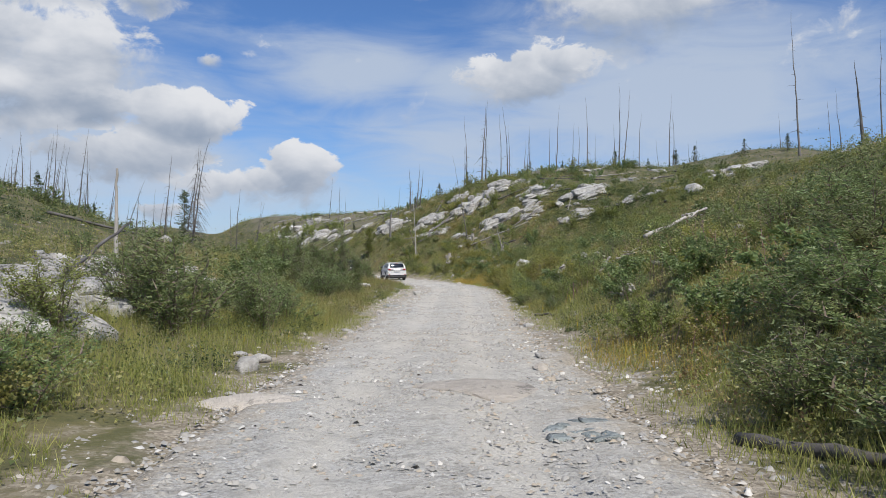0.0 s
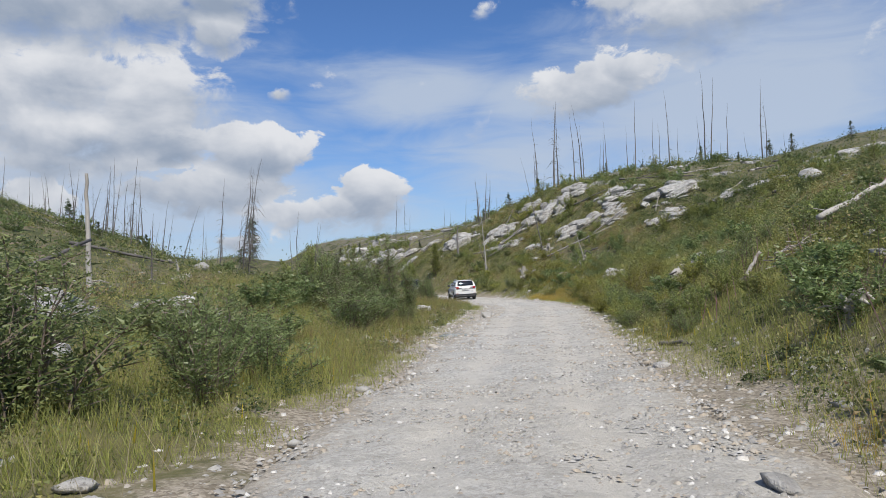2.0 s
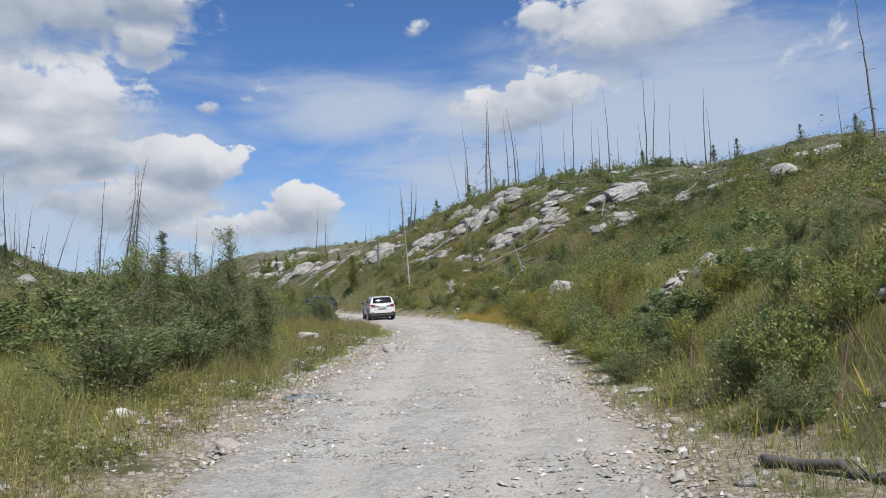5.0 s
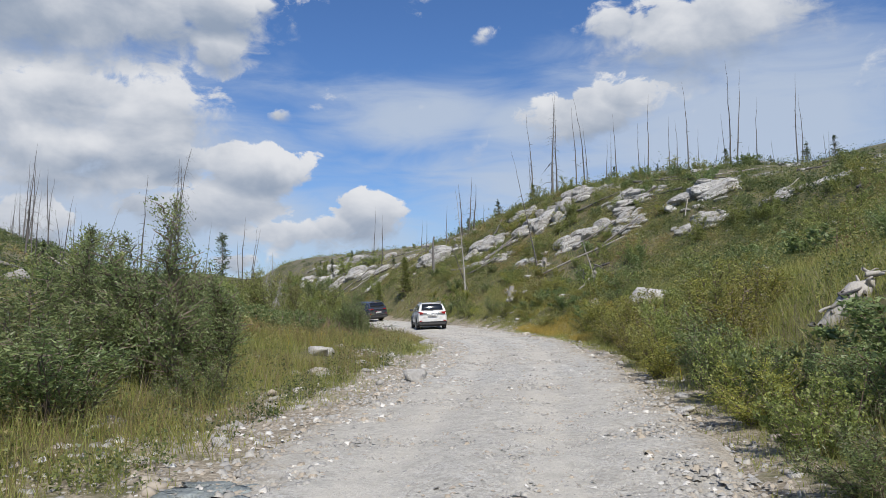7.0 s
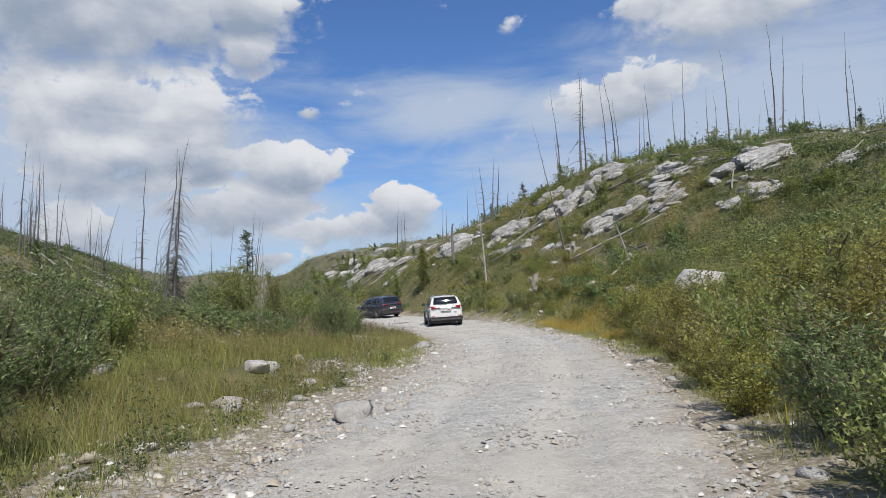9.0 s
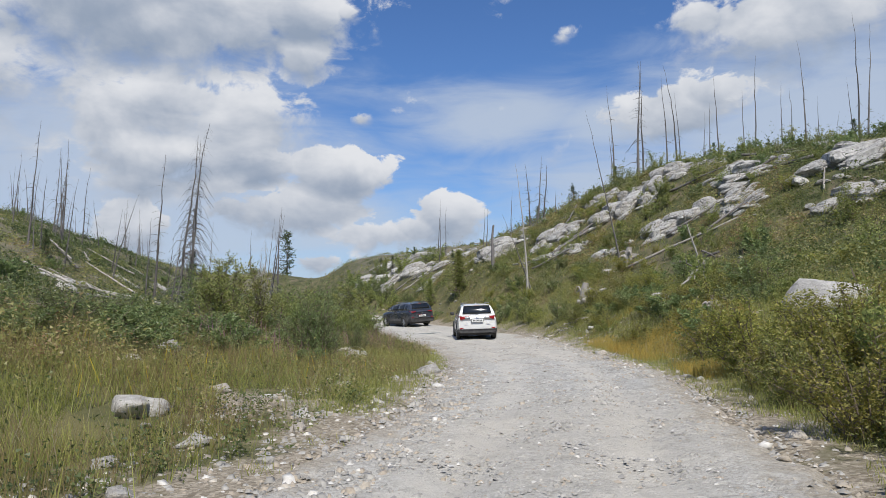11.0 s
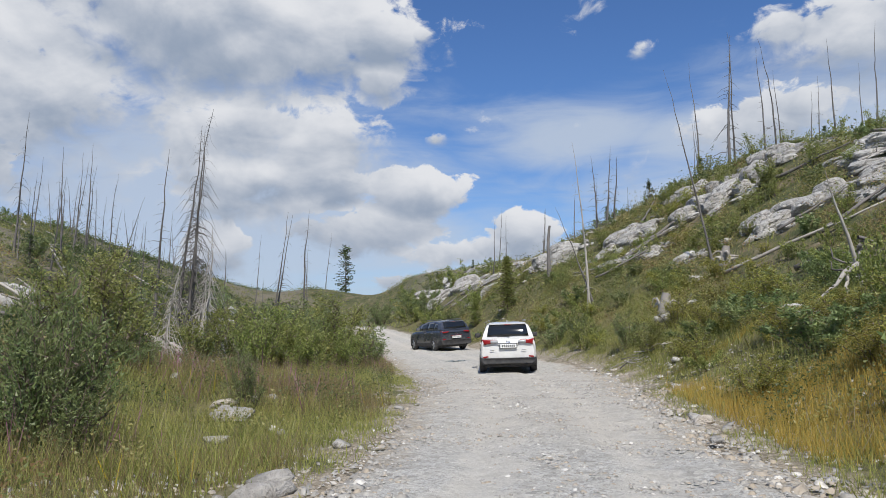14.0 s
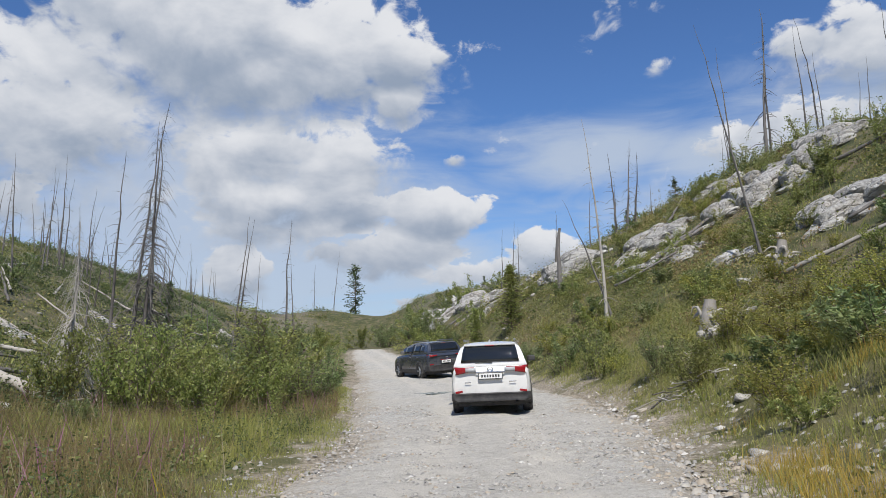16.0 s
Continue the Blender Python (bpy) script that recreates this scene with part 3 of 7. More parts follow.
def leaves(centres, size, slim=0.45, droop=0.3, rng=RNG, aim=None):
    """One folded pointed quad a leaf."""
    n = len(centres)
    way = rng.normal(size=(n, 3))
    way[:, 2] = way[:, 2] * 0.5 + droop
    if aim is not None:
        way = way * 0.7 + aim
    way /= np.linalg.norm(way, axis=1, keepdims=True)
    side = np.cross(way, rng.normal(size=(n, 3)))
    side /= np.linalg.norm(side, axis=1, keepdims=True) + 1e-9
    s = (np.asarray(size) * rng.uniform(0.65, 1.3, n))[:, None]
    v = np.stack([centres - way * s * 0.5, centres + side * s * slim * 0.5, centres + way * s * 0.55, centres - side * s * slim * 0.5], 1)
    return v.reshape(-1, 3), np.arange(4 * n).reshape(-1, 4)


def slim_leaves(centres, size, slim=0.5, droop=0.3, rng=RNG, aim=None):
    """One pointed triangle a leaf."""
    n = len(centres)
    way = rng.normal(size=(n, 3))
    way[:, 2] = way[:, 2] * 0.5 + droop
    if aim is not None:
        way = way * 0.7 + aim
    way /= np.linalg.norm(way, axis=1, keepdims=True)
    side = np.cross(way, rng.normal(size=(n, 3)))
    side /= np.linalg.norm(side, axis=1, keepdims=True) + 1e-9
    s = (np.asarray(size) * rng.uniform(0.6, 1.35, n))[:, None]
    low = centres - way * s * 0.35
    v = np.stack([low - side * s * slim * 0.5, low + side * s * slim * 0.5, centres + way * s * 0.65], 1)
    return v.reshape(-1, 3), np.arange(3 * n).reshape(-1, 3)


def part(name, me, parent, label="", kind=""):
    ob = new(name, me)
    ob.parent = parent
    if kind:
        ob["kind"] = kind
    if label:
        ob["label"] = label
    return ob


def thing(name, x, y, z, label, category, group="", turn=0.0, size=1.0):
    ob = new(name)
    ob.matrix_world = pose(x, y, z, 0, 0, turn) @ Matrix.Scale(size, 4)
    ob.empty_display_size = 0.2
    return tagged(ob, label, category, group)


# ---------- bushes ----------
def bush_meshes(name, height, width, stems, twigs, per_twig, leaf, slim, mat, rng, upright=0.5, bare=0.05, spread_base=0.25, light=False):
    """Stems that fan out from the base, with twigs and leaves along them down to the ground."""
    a = rng.uniform(0, 2 * np.pi, stems)
    out = np.sqrt(rng.uniform(0.02, 1, stems)) * width / 2
    lop = 1 + 0.22 * np.sin(a * 2 + rng.uniform(0, 6)) + 0.16 * np.sin(a * 3 + rng.uniform(0, 6))
    out = out * lop
    top = height * (1 - 0.42 * (out / (width / 2)) ** 2).clip(0.35) * rng.uniform(0.62, 1.08, stems)
    f = np.linspace(0, 1, 6)
    away = out[:, None] * (spread_base + (1 - spread_base) * f ** (1.0 + upright))
    paths = np.stack([np.cos(a)[:, None] * away, np.sin(a)[:, None] * away, top[:, None] * f ** 0.9 - 0.08], -1)
    paths += rng.normal(scale=0.022 * height, size=paths.shape) * f[:, None]
    rad = (0.013 if height < 3 else 0.008) * height ** 0.7 * (1 - 0.85 * f)[None] * rng.uniform(0.6, 1.1, stems)[:, None]
    stem = tubes(paths, rad, 3)
    k = rng.integers(0, stems, twigs)
    g = rng.uniform(bare, 1, twigs) ** 0.85
    x = g * 5
    lo = np.minimum(x.astype(int), 4)
    base = paths[k, lo] + (paths[k, lo + 1] - paths[k, lo]) * (x - lo)[:, None]
    way = rng.normal(size=(twigs, 3))
    way[:, 2] = np.abs(way[:, 2]) * 0.7 + 0.2
    way[:, :2] += base[:, :2] / (width * 0.5) * 0.7
    way /= np.linalg.norm(way, axis=1, keepdims=True)
    reach = (0.17 * height ** 0.8 * rng.uniform(0.4, 1.35, twigs) * (1 - 0.35 * g))[:, None]
    tip = base + way * reach
    flat = np.cross(way, rng.normal(size=(twigs, 3))) * 0.004 * height ** 0.5
    tw = (np.stack([base - flat, base + flat, tip + flat * 0.3, tip - flat * 0.3], 1).reshape(-1, 3), np.arange(4 * twigs).reshape(-1, 4))
    s = rng.uniform(0.05, 1.08, (twigs, per_twig, 1))
    centre = base[:, None] + way[:, None] * reach[:, None] * s + rng.normal(scale=0.034 * height ** 0.5, size=(twigs, per_twig, 3))
    aim = np.repeat(way[:, None], per_twig, 1).reshape(-1, 3) * 0.8
    lv = slim_leaves(centre.reshape(-1, 3), np.full(twigs * per_twig, leaf), slim, 0.2, rng, aim)
    return (mesh_of(name + "_stems", *(stem if light else joined([stem, tw])), MAT_STEM), mesh_of(name + "_foliage", *lv, mat))


def make_bush_kinds(light):
    r = np.random.default_rng(6 if light else 5)
    kinds = {}
    k, z, per = (0.42, 1.65, 7) if light else (1.0, 1.0, 11)      # fewer, larger leaves farther up the slopes

    def some(count, name, h, w, stems, twigs, leaf, slim, mat, upright, bare, base):
        return [bush_meshes(name, h, w, stems if not light else stems // 2 + 2, int(twigs * k), per, leaf * z, slim, mat, r, upright, bare, base, light) for _ in range(count)]

    kinds["willow"] = some(4, "willow", 1.7, 1.9, 26, 600, 0.062, 0.34, MAT_WILLOW, 0.4, 0.03, 0.32)
    kinds["birch"] = some(4, "birch", 2.2, 1.6, 20, 500, 0.045, 0.78, MAT_BIRCH, 0.6, 0.05, 0.28)
    kinds["gold"] = some(3, "gold", 1.5, 1.8, 24, 640, 0.038, 0.74, MAT_GOLD, 0.4, 0.03, 0.3)
    kinds["low"] = some(3, "low", 0.8, 1.2, 16, 330, 0.052, 0.52, MAT_WILLOW, 0.3, 0.03, 0.4)
    kinds["broad"] = some(4, "broad", 1.3, 2.0, 24, 520, 0.045, 0.76, MAT_BIRCH, 0.4, 0.04, 0.32)
    kinds["slender"] = some(3, "slender", 3.2, 1.1, 8, 620, 0.048, 0.5, MAT_WILLOW, 0.5, 0.28, 0.12)
    return kinds


KIND_SIZE = {"broad": (1.3, 2.0), "willow": (1.7, 1.9), "birch": (2.2, 1.6), "gold": (1.5, 1.8), "low": (0.8, 1.2), "slender": (3.2, 1.1)}
KIND_LABEL = {
    "willow": ("willow_bush", "dense grey-green willow bush beside the track", "bush"),
    "birch": ("birch_bush", "young green birch bush with small round leaves", "bush"),
    "gold": ("yellowing_bush", "low bush with yellowing green leaves", "bush"),
    "low": ("low_shrub", "low dark green shrub on the slope", "shrub"),
    "slender": ("birch_sapling", "slender birch sapling with sparse leaves", "sapling"),
}
KINDS, KINDS_LIGHT = make_bush_kinds(False), make_bush_kinds(True)


CLEARINGS = [(5.9, 34.0, 2.0), (4.7, 64.2, 1.9), (0.2, 72.8, 1.5), (2.7, 79.0, 1.5), (5.2, 50.6, 1.35), (-7.4, 12.6, 2.0), (-9.4, 17.4, 1.7)]      # open ground before stumps, boulders and bare rock


def bush(kind, x, y, width, height, rng, light=False):
    build = "broad" if kind == "birch" and height < width else kind
    h0, w0 = KIND_SIZE[build]
    own = (KINDS_LIGHT if light else KINDS)[build]
    stems, foliage = own[rng.integers(len(own))]
    name, label, category = KIND_LABEL[kind]
    z, turn = float(ground_z(x, y)), rng.uniform(0, 360)
    if any(math.hypot(x - cx, y - cy) < reach for cx, cy, reach in CLEARINGS):
        return None
    ob = new(name)
    ob.matrix_world = pose(x, y, z, 0, 0, turn) @ Matrix.Diagonal((width / w0, width / w0, height / h0, 1))
    ob.empty_display_size = 0.2
    tagged(ob, label, category, category + "es by the track" if category == "bush" else category + "s on the slope")
    part("stem", stems, ob, kind="stuff")
    part("foliage", foliage, ob, kind="stuff")
    return ob


LEFT_BUSHES = [
    ("willow", -5.2, 14.2, 3.2, 2.0), ("willow", -6.3, 15.2, 2.6, 2.1), ("willow", -4.1, 16.4, 1.9, 1.6), ("willow", -6.6, 33.5, 2.6, 1.5),
    ("birch", -4.4, 6.2, 1.3, 0.9), ("willow", -4.8, 18.3, 1.8, 1.3), ("willow", -5.0, 28.4, 2.5, 1.6),
    ("willow", -5.6, 30.9, 2.0, 1.1), ("low", -7.6, 32.2, 2.4, 1.1), ("slender", -4.8, 34.6, 1.0, 3.75), ("slender", -6.2, 35.4, 1.2, 3.0), ("slender", -5.5, 34.9, 1.1, 2.9), ("slender", -4.3, 35.2, 1.0, 2.8), ("slender", -7.2, 36.0, 1.0, 2.6),
    ("willow", -7.3, 40.6, 2.2, 1.9), ("willow", -6.1, 38.0, 2.0, 1.6), ("willow", -6.9, 39.0, 2.0, 1.9), ("willow", -10.6, 46.3, 3.0, 1.8), ("birch", -13.8, 62.4, 2.6, 3.0),
    ("willow", -6.2, 56.3, 0.9, 1.1), ("willow", -5.6, 51.6, 1.5, 2.0), ("willow", -5.75, 51.5, 1.3, 1.6), ("willow", -5.9, 51.9, 1.2, 2.3), ("willow", -5.4, 51.4, 1.1, 1.2), ("birch", -11.4, 58.2, 2.0, 3.3), ("birch", -9.6, 56.9, 1.6, 2.4),
]
LEFT_BUSHES_FAR = [
    ("birch", -12.4, 67.9, 2.0, 2.2), ("birch", -10.9, 69.8, 2.6, 2.5), ("willow", -12.4, 71.5, 2.6, 2.2), ("birch", -13.4, 68.9, 2.6, 2.7),
    ("birch", -14.8, 68.4, 2.4, 2.4), ("birch", -13.6, 73.5, 2.8, 2.6), ("birch", -15.4, 76.0, 2.8, 2.8), ("willow", -17.0, 78.5, 2.8, 2.6),
    ("birch", -18.6, 82.0, 3.0, 2.8), ("willow", -21.0, 87.0, 3.4, 3.0), ("birch", -23.5, 92.0, 3.6, 3.2), ("willow", -27.5, 99.0, 4.0, 3.2),
    ("willow", -33.0, 108.0, 4.5, 3.4), ("willow", -8.7, 52.5, 0.9, 1.0), ("birch", -13.0, 60.3, 2.0, 2.9), ("willow", -16.4, 65.0, 2.2, 2.2),
]
LEFT_BUSHES_MORE = [
    ("low", -8.6, 48.6, 1.8, 0.9), ("low", -9.6, 50.4, 2.0, 1.0), ("low", -7.6, 47.2, 1.6, 0.7), ("willow", -10.4, 49.0, 2.0, 1.1), ("low", -6.8, 49.4, 1.5, 0.7),
    ("low", -9.0, 53.4, 1.7, 0.6), ("low", -6.6, 51.8, 1.4, 0.55), ("low", -5.2, 49.6, 1.3, 0.5), ("low", -13.0, 56.8, 1.9, 0.7), ("low", -8.4, 54.8, 1.6, 0.6),
    ("low", -8.0, 51.8, 1.7, 0.8), ("low", -9.0, 46.0, 1.7, 0.8), ("willow", -11.6, 52.0, 2.2, 1.2),
    ("willow", -5.9, 12.9, 2.0, 1.4), ("low", -6.0, 20.5, 2.4, 1.0), ("low", -5.8, 23.5, 2.0, 0.9), ("low", -7.4, 22.0, 2.4, 1.0),
    ("willow", -4.2, 6.6, 1.7, 1.1), ("willow", -4.1, 18.6, 1.8, 1.1), ("willow", -5.0, 19.5, 2.2, 1.3), ("willow", -5.0, 31.6, 2.3, 1.4),
    ("willow", -6.2, 34.8, 2.4, 1.4), ("willow", -6.8, 36.8, 2.4, 1.6), ("low", -9.0, 34.0, 2.6, 1.2), ("willow", -8.4, 37.6, 2.8, 2.2),
    ("birch", -9.6, 39.6, 2.6, 2.4), ("low", -8.2, 29.8, 2.4, 1.1), ("willow", -4.3, 34.2, 1.3, 0.9), ("birch", -6.0, 5.4, 2.0, 1.3),
    ("birch", -10.4, 66.2, 2.4, 2.0), ("birch", -11.8, 66.0, 2.4, 2.2), ("birch", -10.1, 68.4, 2.0, 1.8), ("birch", -11.2, 67.9, 2.4, 2.3),
    ("willow", -10.8, 71.8, 2.2, 1.9), ("willow", -11.9, 74.8, 2.4, 1.9), ("birch", -13.4, 65.2, 2.2, 2.0), ("willow", -15.2, 63.4, 2.4, 1.7),
    ("birch", -7.6, 42.6, 2.0, 1.8), ("willow", -16.0, 72.0, 3.0, 2.4), ("birch", -14.6, 71.0, 2.6, 2.4), ("birch", -12.0, 73.6, 2.0, 1.8),
]
END_BUSHES = [
    ("willow", -35.0, 112.0, 4.5, 3.0), ("birch", -36.5, 118.0, 4.0, 3.2), ("willow", -26.4, 122.0, 4.5, 2.8), ("birch", -25.0, 117.0, 3.6, 2.8),
    ("willow", -21.5, 112.0, 3.6, 2.4), ("birch", -20.0, 107.0, 3.4, 2.4), ("willow", -42.0, 120.0, 5.0, 3.2), ("birch", -40.0, 127.0, 4.5, 3.4),
    ("willow", -16.0, 101.0, 3.0, 2.2), ("birch", -23.0, 126.0, 4.0, 3.0), ("willow", -46.0, 114.0, 4.5, 3.2), ("birch", -29.0, 129.0, 4.5, 3.2),
    ("willow", -38.5, 141.0, 5.0, 3.2), ("birch", -43.0, 143.0, 5.0, 3.4), ("willow", -34.0, 139.0, 5.0, 3.0), ("birch", -47.5, 140.0, 5.0, 3.4),
    ("willow", -41.0, 147.0, 5.5, 3.6), ("birch", -36.0, 146.0, 5.0, 3.4), ("willow", -29.5, 137.0, 4.5, 2.8), ("birch", -25.0, 134.0, 4.0, 2.6),
    ("willow", -20.5, 130.0, 4.0, 2.4), ("birch", -17.5, 122.0, 3.6, 2.2), ("willow", -52.0, 134.0, 5.0, 3.4), ("birch", -31.5, 145.0, 4.5, 3.0),
]
RIGHT_BUSHES = [
    ("willow", 3.9, 5.2, 2.0, 1.2), ("willow", 4.8, 6.6, 2.2, 1.2), ("low", 3.9, 13.8, 1.4, 0.8), ("willow", 3.9, 25.6, 1.3, 1.0),
    ("low", 5.8, 30.4, 1.8, 0.9), ("gold", 4.5, 36.7, 1.7, 1.3), ("birch", 4.2, 37.6, 1.5, 1.8), ("gold", 4.9, 35.6, 1.5, 1.2),
    ("gold", 3.6, 42.9, 1.7, 1.3), ("birch", 4.6, 44.5, 1.8, 1.5), ("gold", 3.7, 48.8, 2.2, 1.6), ("gold", 4.1, 46.4, 1.9, 1.5), ("gold", 3.7, 52.3, 1.6, 1.0),
    ("willow", -4.6, 78.6, 1.9, 1.7), ("willow", -3.4, 77.0, 1.6, 1.2), ("birch", 15.6, 70.0, 2.6, 1.4), ("birch", -14.0, 100.2, 2.4, 2.6),
    ("birch", -3.9, 80.5, 2.2, 1.4), ("birch", 4.0, 25.2, 1.4, 1.0), ("low", 5.0, 20.0, 2.0, 1.0), ("gold", 4.2, 28.8, 1.4, 0.8),
]
RIGHT_EDGE_BUSHES = [
    ("birch", 3.5, 33.6, 1.5, 1.1), ("gold", 3.4, 32.0, 1.3, 0.8), ("willow", 3.6, 35.2, 1.7, 1.2), ("gold", 3.3, 37.2, 1.4, 0.9), ("birch", 3.3, 30.2, 1.3, 0.8),
    ("willow", 3.2, 28.6, 1.2, 0.7), ("gold", 3.4, 39.0, 1.3, 0.9), ("birch", 3.5, 45.2, 1.5, 1.0), ("gold", 3.4, 47.2, 1.4, 0.9), ("low", 3.6, 54.2, 1.5, 0.7),
    ("gold", 1.9, 58.6, 1.5, 0.8), ("low", 3.1, 59.6, 1.8, 0.9), ("gold", 3.5, 57.4, 1.6, 0.7), ("gold", 2.7, 61.4, 1.6, 0.7),
    ("gold", 1.1, 64.0, 1.5, 0.9), ("low", 1.3, 66.2, 1.6, 0.9), ("birch", -0.1, 68.2, 1.5, 1.0), ("gold", 3.9, 60.6, 1.8, 0.8), ("gold", 3.1, 66.0, 1.9, 1.1),
    ("low", 4.3, 63.6, 1.8, 0.8), ("willow", -0.9, 71.0, 1.5, 1.1), ("birch", -2.9, 75.0, 1.6, 1.3), ("gold", 4.5, 58.8, 2.0, 1.0), ("gold", 5.6, 60.2, 2.0, 1.1), ("low", 3.6, 63.8, 1.8, 1.0), ("gold", 2.8, 68.0, 1.9, 1.1),
]
RIGHT_BUSHES_MORE = [
    ("willow", 3.5, 6.4, 1.9, 1.0), ("willow", 4.6, 8.4, 2.0, 1.0), ("willow", 3.7, 3.8, 2.0, 1.1), ("low", 5.4, 9.8, 2.2, 1.0),
    ("willow", 8.2, 13.6, 2.0, 1.5), ("willow", 4.9, 8.2, 2.0, 1.0), ("willow", 5.9, 9.6, 2.2, 1.1), ("willow", 6.6, 11.2, 2.4, 1.3), ("low", 4.6, 11.4, 1.8, 0.9), ("willow", 7.4, 15.6, 2.2, 1.2), ("low", 5.2, 15.2, 1.8, 0.9), ("low", 5.8, 5.6, 2.4, 1.1), ("birch", 3.9, 39.6, 1.7, 1.5), ("gold", 4.4, 33.4, 1.8, 0.9),
    ("low", 4.8, 31.2, 2.2, 0.9), ("gold", 5.4, 38.6, 1.9, 1.3), ("gold", 4.1, 41.3, 1.9, 1.4), ("low", 5.8, 34.2, 2.2, 0.9),
    ("gold", 4.7, 46.0, 2.0, 1.4), ("gold", 5.6, 42.8, 2.2, 1.4), ("gold", 3.4, 51.7, 1.9, 1.5), ("gold", 4.5, 47.7, 2.2, 1.3),
    ("birch", -0.9, 72.8, 2.2, 1.3), ("gold", 0.6, 69.8, 2.0, 0.9), ("gold", 1.6, 66.8, 2.0, 0.8), ("low", 2.6, 64.4, 2.0, 0.9),
    ("gold", 3.0, 62.0, 2.0, 0.8), ("gold", 3.6, 67.6, 2.2, 1.0), ("gold", 2.0, 71.6, 2.0, 1.0), ("gold", 4.8, 64.6, 2.2, 1.0),
]


def plant_bushes():
    rng = np.random.default_rng(21)
    for rows in (LEFT_BUSHES, LEFT_BUSHES_FAR, RIGHT_BUSHES, LEFT_BUSHES_MORE, RIGHT_BUSHES_MORE, RIGHT_EDGE_BUSHES, END_BUSHES):
        for kind, x, y, w, h in rows:
            bush(kind, x, y, w, h * (rng.uniform(0.7, 1.25) if y > 62 else 1.0), rng, y > 73)
    # Others, thinly spread over both slopes.
    n = 0
    while n < 75:
        y = rng.uniform(0, 125)
        u = rng.choice([-1, 1]) * (4.6 + rng.gamma(1.6, 6.0))
        x = float(road_x(y)) + u
        if abs(u) > 46 or value_noise(x, y, 7.0, 31) < 0.0 or (u > 0 and u < 8 and y < 50 and rng.random() < 0.5):
            continue
        if u < 0 and u > -9 and 40 < y < 60:
            continue
        kind = rng.choice(["low", "low", "willow", "birch", "low"] if u > 0 else ["willow", "birch", "low", "birch"])
        h0, w0 = KIND_SIZE[kind]
        s = rng.uniform(0.6, 1.05)
        bush(kind, x, y, w0 * s * 1.1, h0 * s * (0.8 if u > 0 else 0.95), rng, abs(u) > 7)
        n += 1


    n = 0
    while n < 70:
        y, u = rng.uniform(4, 112), 5.2 + rng.gamma(1.7, 6.5)
        x = float(road_x(y)) + u
        if u > 44 or value_noise(x, y, 6.0, 33) < -0.1:
            continue
        kind = rng.choice(["low", "low", "low", "birch", "gold"])
        h0, w0 = KIND_SIZE[kind]
        s = rng.uniform(0.65, 1.15) * (1.0 if kind == "low" else 0.62)
        bush(kind, x, y, w0 * s * 1.2, h0 * s, rng, u > 7)
        n += 1


plant_bushes()


def clothe_slope():
    """Low bushes close together above the track's last stretch."""
    rng = np.random.default_rng(23)
    n = 0
    while n < 64:
        y, u = rng.uniform(54, 92), rng.uniform(4.0, 15.0)
        x = float(road_x(y)) + u
        kind = rng.choice(["gold", "low", "gold", "birch", "low"])
        tall = rng.uniform(0.5, 1.05)
        bush(kind, x, y, tall * rng.uniform(1.3, 2.0), tall, rng, True)
        n += 1
    for _ in range(70):
        y, u = rng.uniform(58, 100), rng.uniform(8.0, 27.0)
        tall = rng.uniform(0.7, 1.5)
        bush(rng.choice(["birch", "gold", "low", "birch"]), float(road_x(y)) + u, y, tall * rng.uniform(0.9, 1.6), tall, rng, True)
    # The same, lower and thinner, on the slope before it.
    while n < 120:
        y, u = rng.uniform(14, 66), rng.uniform(5.5, 22.0)
        x = float(road_x(y)) + u
        if value_noise(x, y, 5.0, 35) < -0.15:
            continue
        tall = rng.uniform(0.5, 1.2)
        bush(rng.choice(["low", "birch", "low", "gold", "willow"]), x, y, tall * rng.uniform(1.2, 1.9), tall, rng, True)
        n += 1


clothe_slope()


def clothe_near_bank():
    """Knee-high shrubs on the bank above the first stretch."""
    rng = np.random.default_rng(24)
    for _ in range(34):
        y, u = rng.uniform(7, 34), rng.uniform(3.4, 9.5)
        tall = rng.uniform(0.5, 1.0)
        bush(rng.choice(["low", "willow", "gold", "birch"]), float(road_x(y)) + u, y, tall * rng.uniform(1.3, 2.0), tall, rng)


clothe_near_bank()


def fringe_ridge():
    """Shrubs along the crests of both ridges."""
    rng = np.random.default_rng(25)
    for _ in range(64):
        y = rng.uniform(58, 114)
        x = float(road_x(y)) + rng.uniform(20, 48)
        tall = rng.uniform(0.7, 1.6)
        bush("low", x, y, tall * rng.uniform(1.0, 1.7), tall, rng, True)
    # Young birches that stand up out of them.
    for _ in range(34):
        y = rng.uniform(56, 112)
        x = float(road_x(y)) + rng.uniform(14, 46)
        tall = rng.uniform(1.2, 2.4)
        bush("birch", x, y, tall * rng.uniform(0.55, 0.95), tall, rng, True)
    for _ in range(60):
        y = rng.uniform(48, 150)
        x = float(road_x(y)) - rng.uniform(14, 56)
        tall = rng.uniform(0.7, 1.7)
        bush("low", x, y, tall * rng.uniform(1.0, 1.8), tall, rng, True)


fringe_ridge()


def dot_meadow():
    """Low shrubs among the seeding grass on the inside of the bend."""
    rng = np.random.default_rng(29)
    for _ in range(30):
        y = rng.uniform(48, 64)
        x = float(road_x(y)) - rng.uniform(7.5, 15.0)
        tall = rng.uniform(0.5, 1.1)
        bush(rng.choice(["low", "low", "willow"]), x, y, tall * rng.uniform(1.1, 1.8), tall, rng)


dot_meadow()


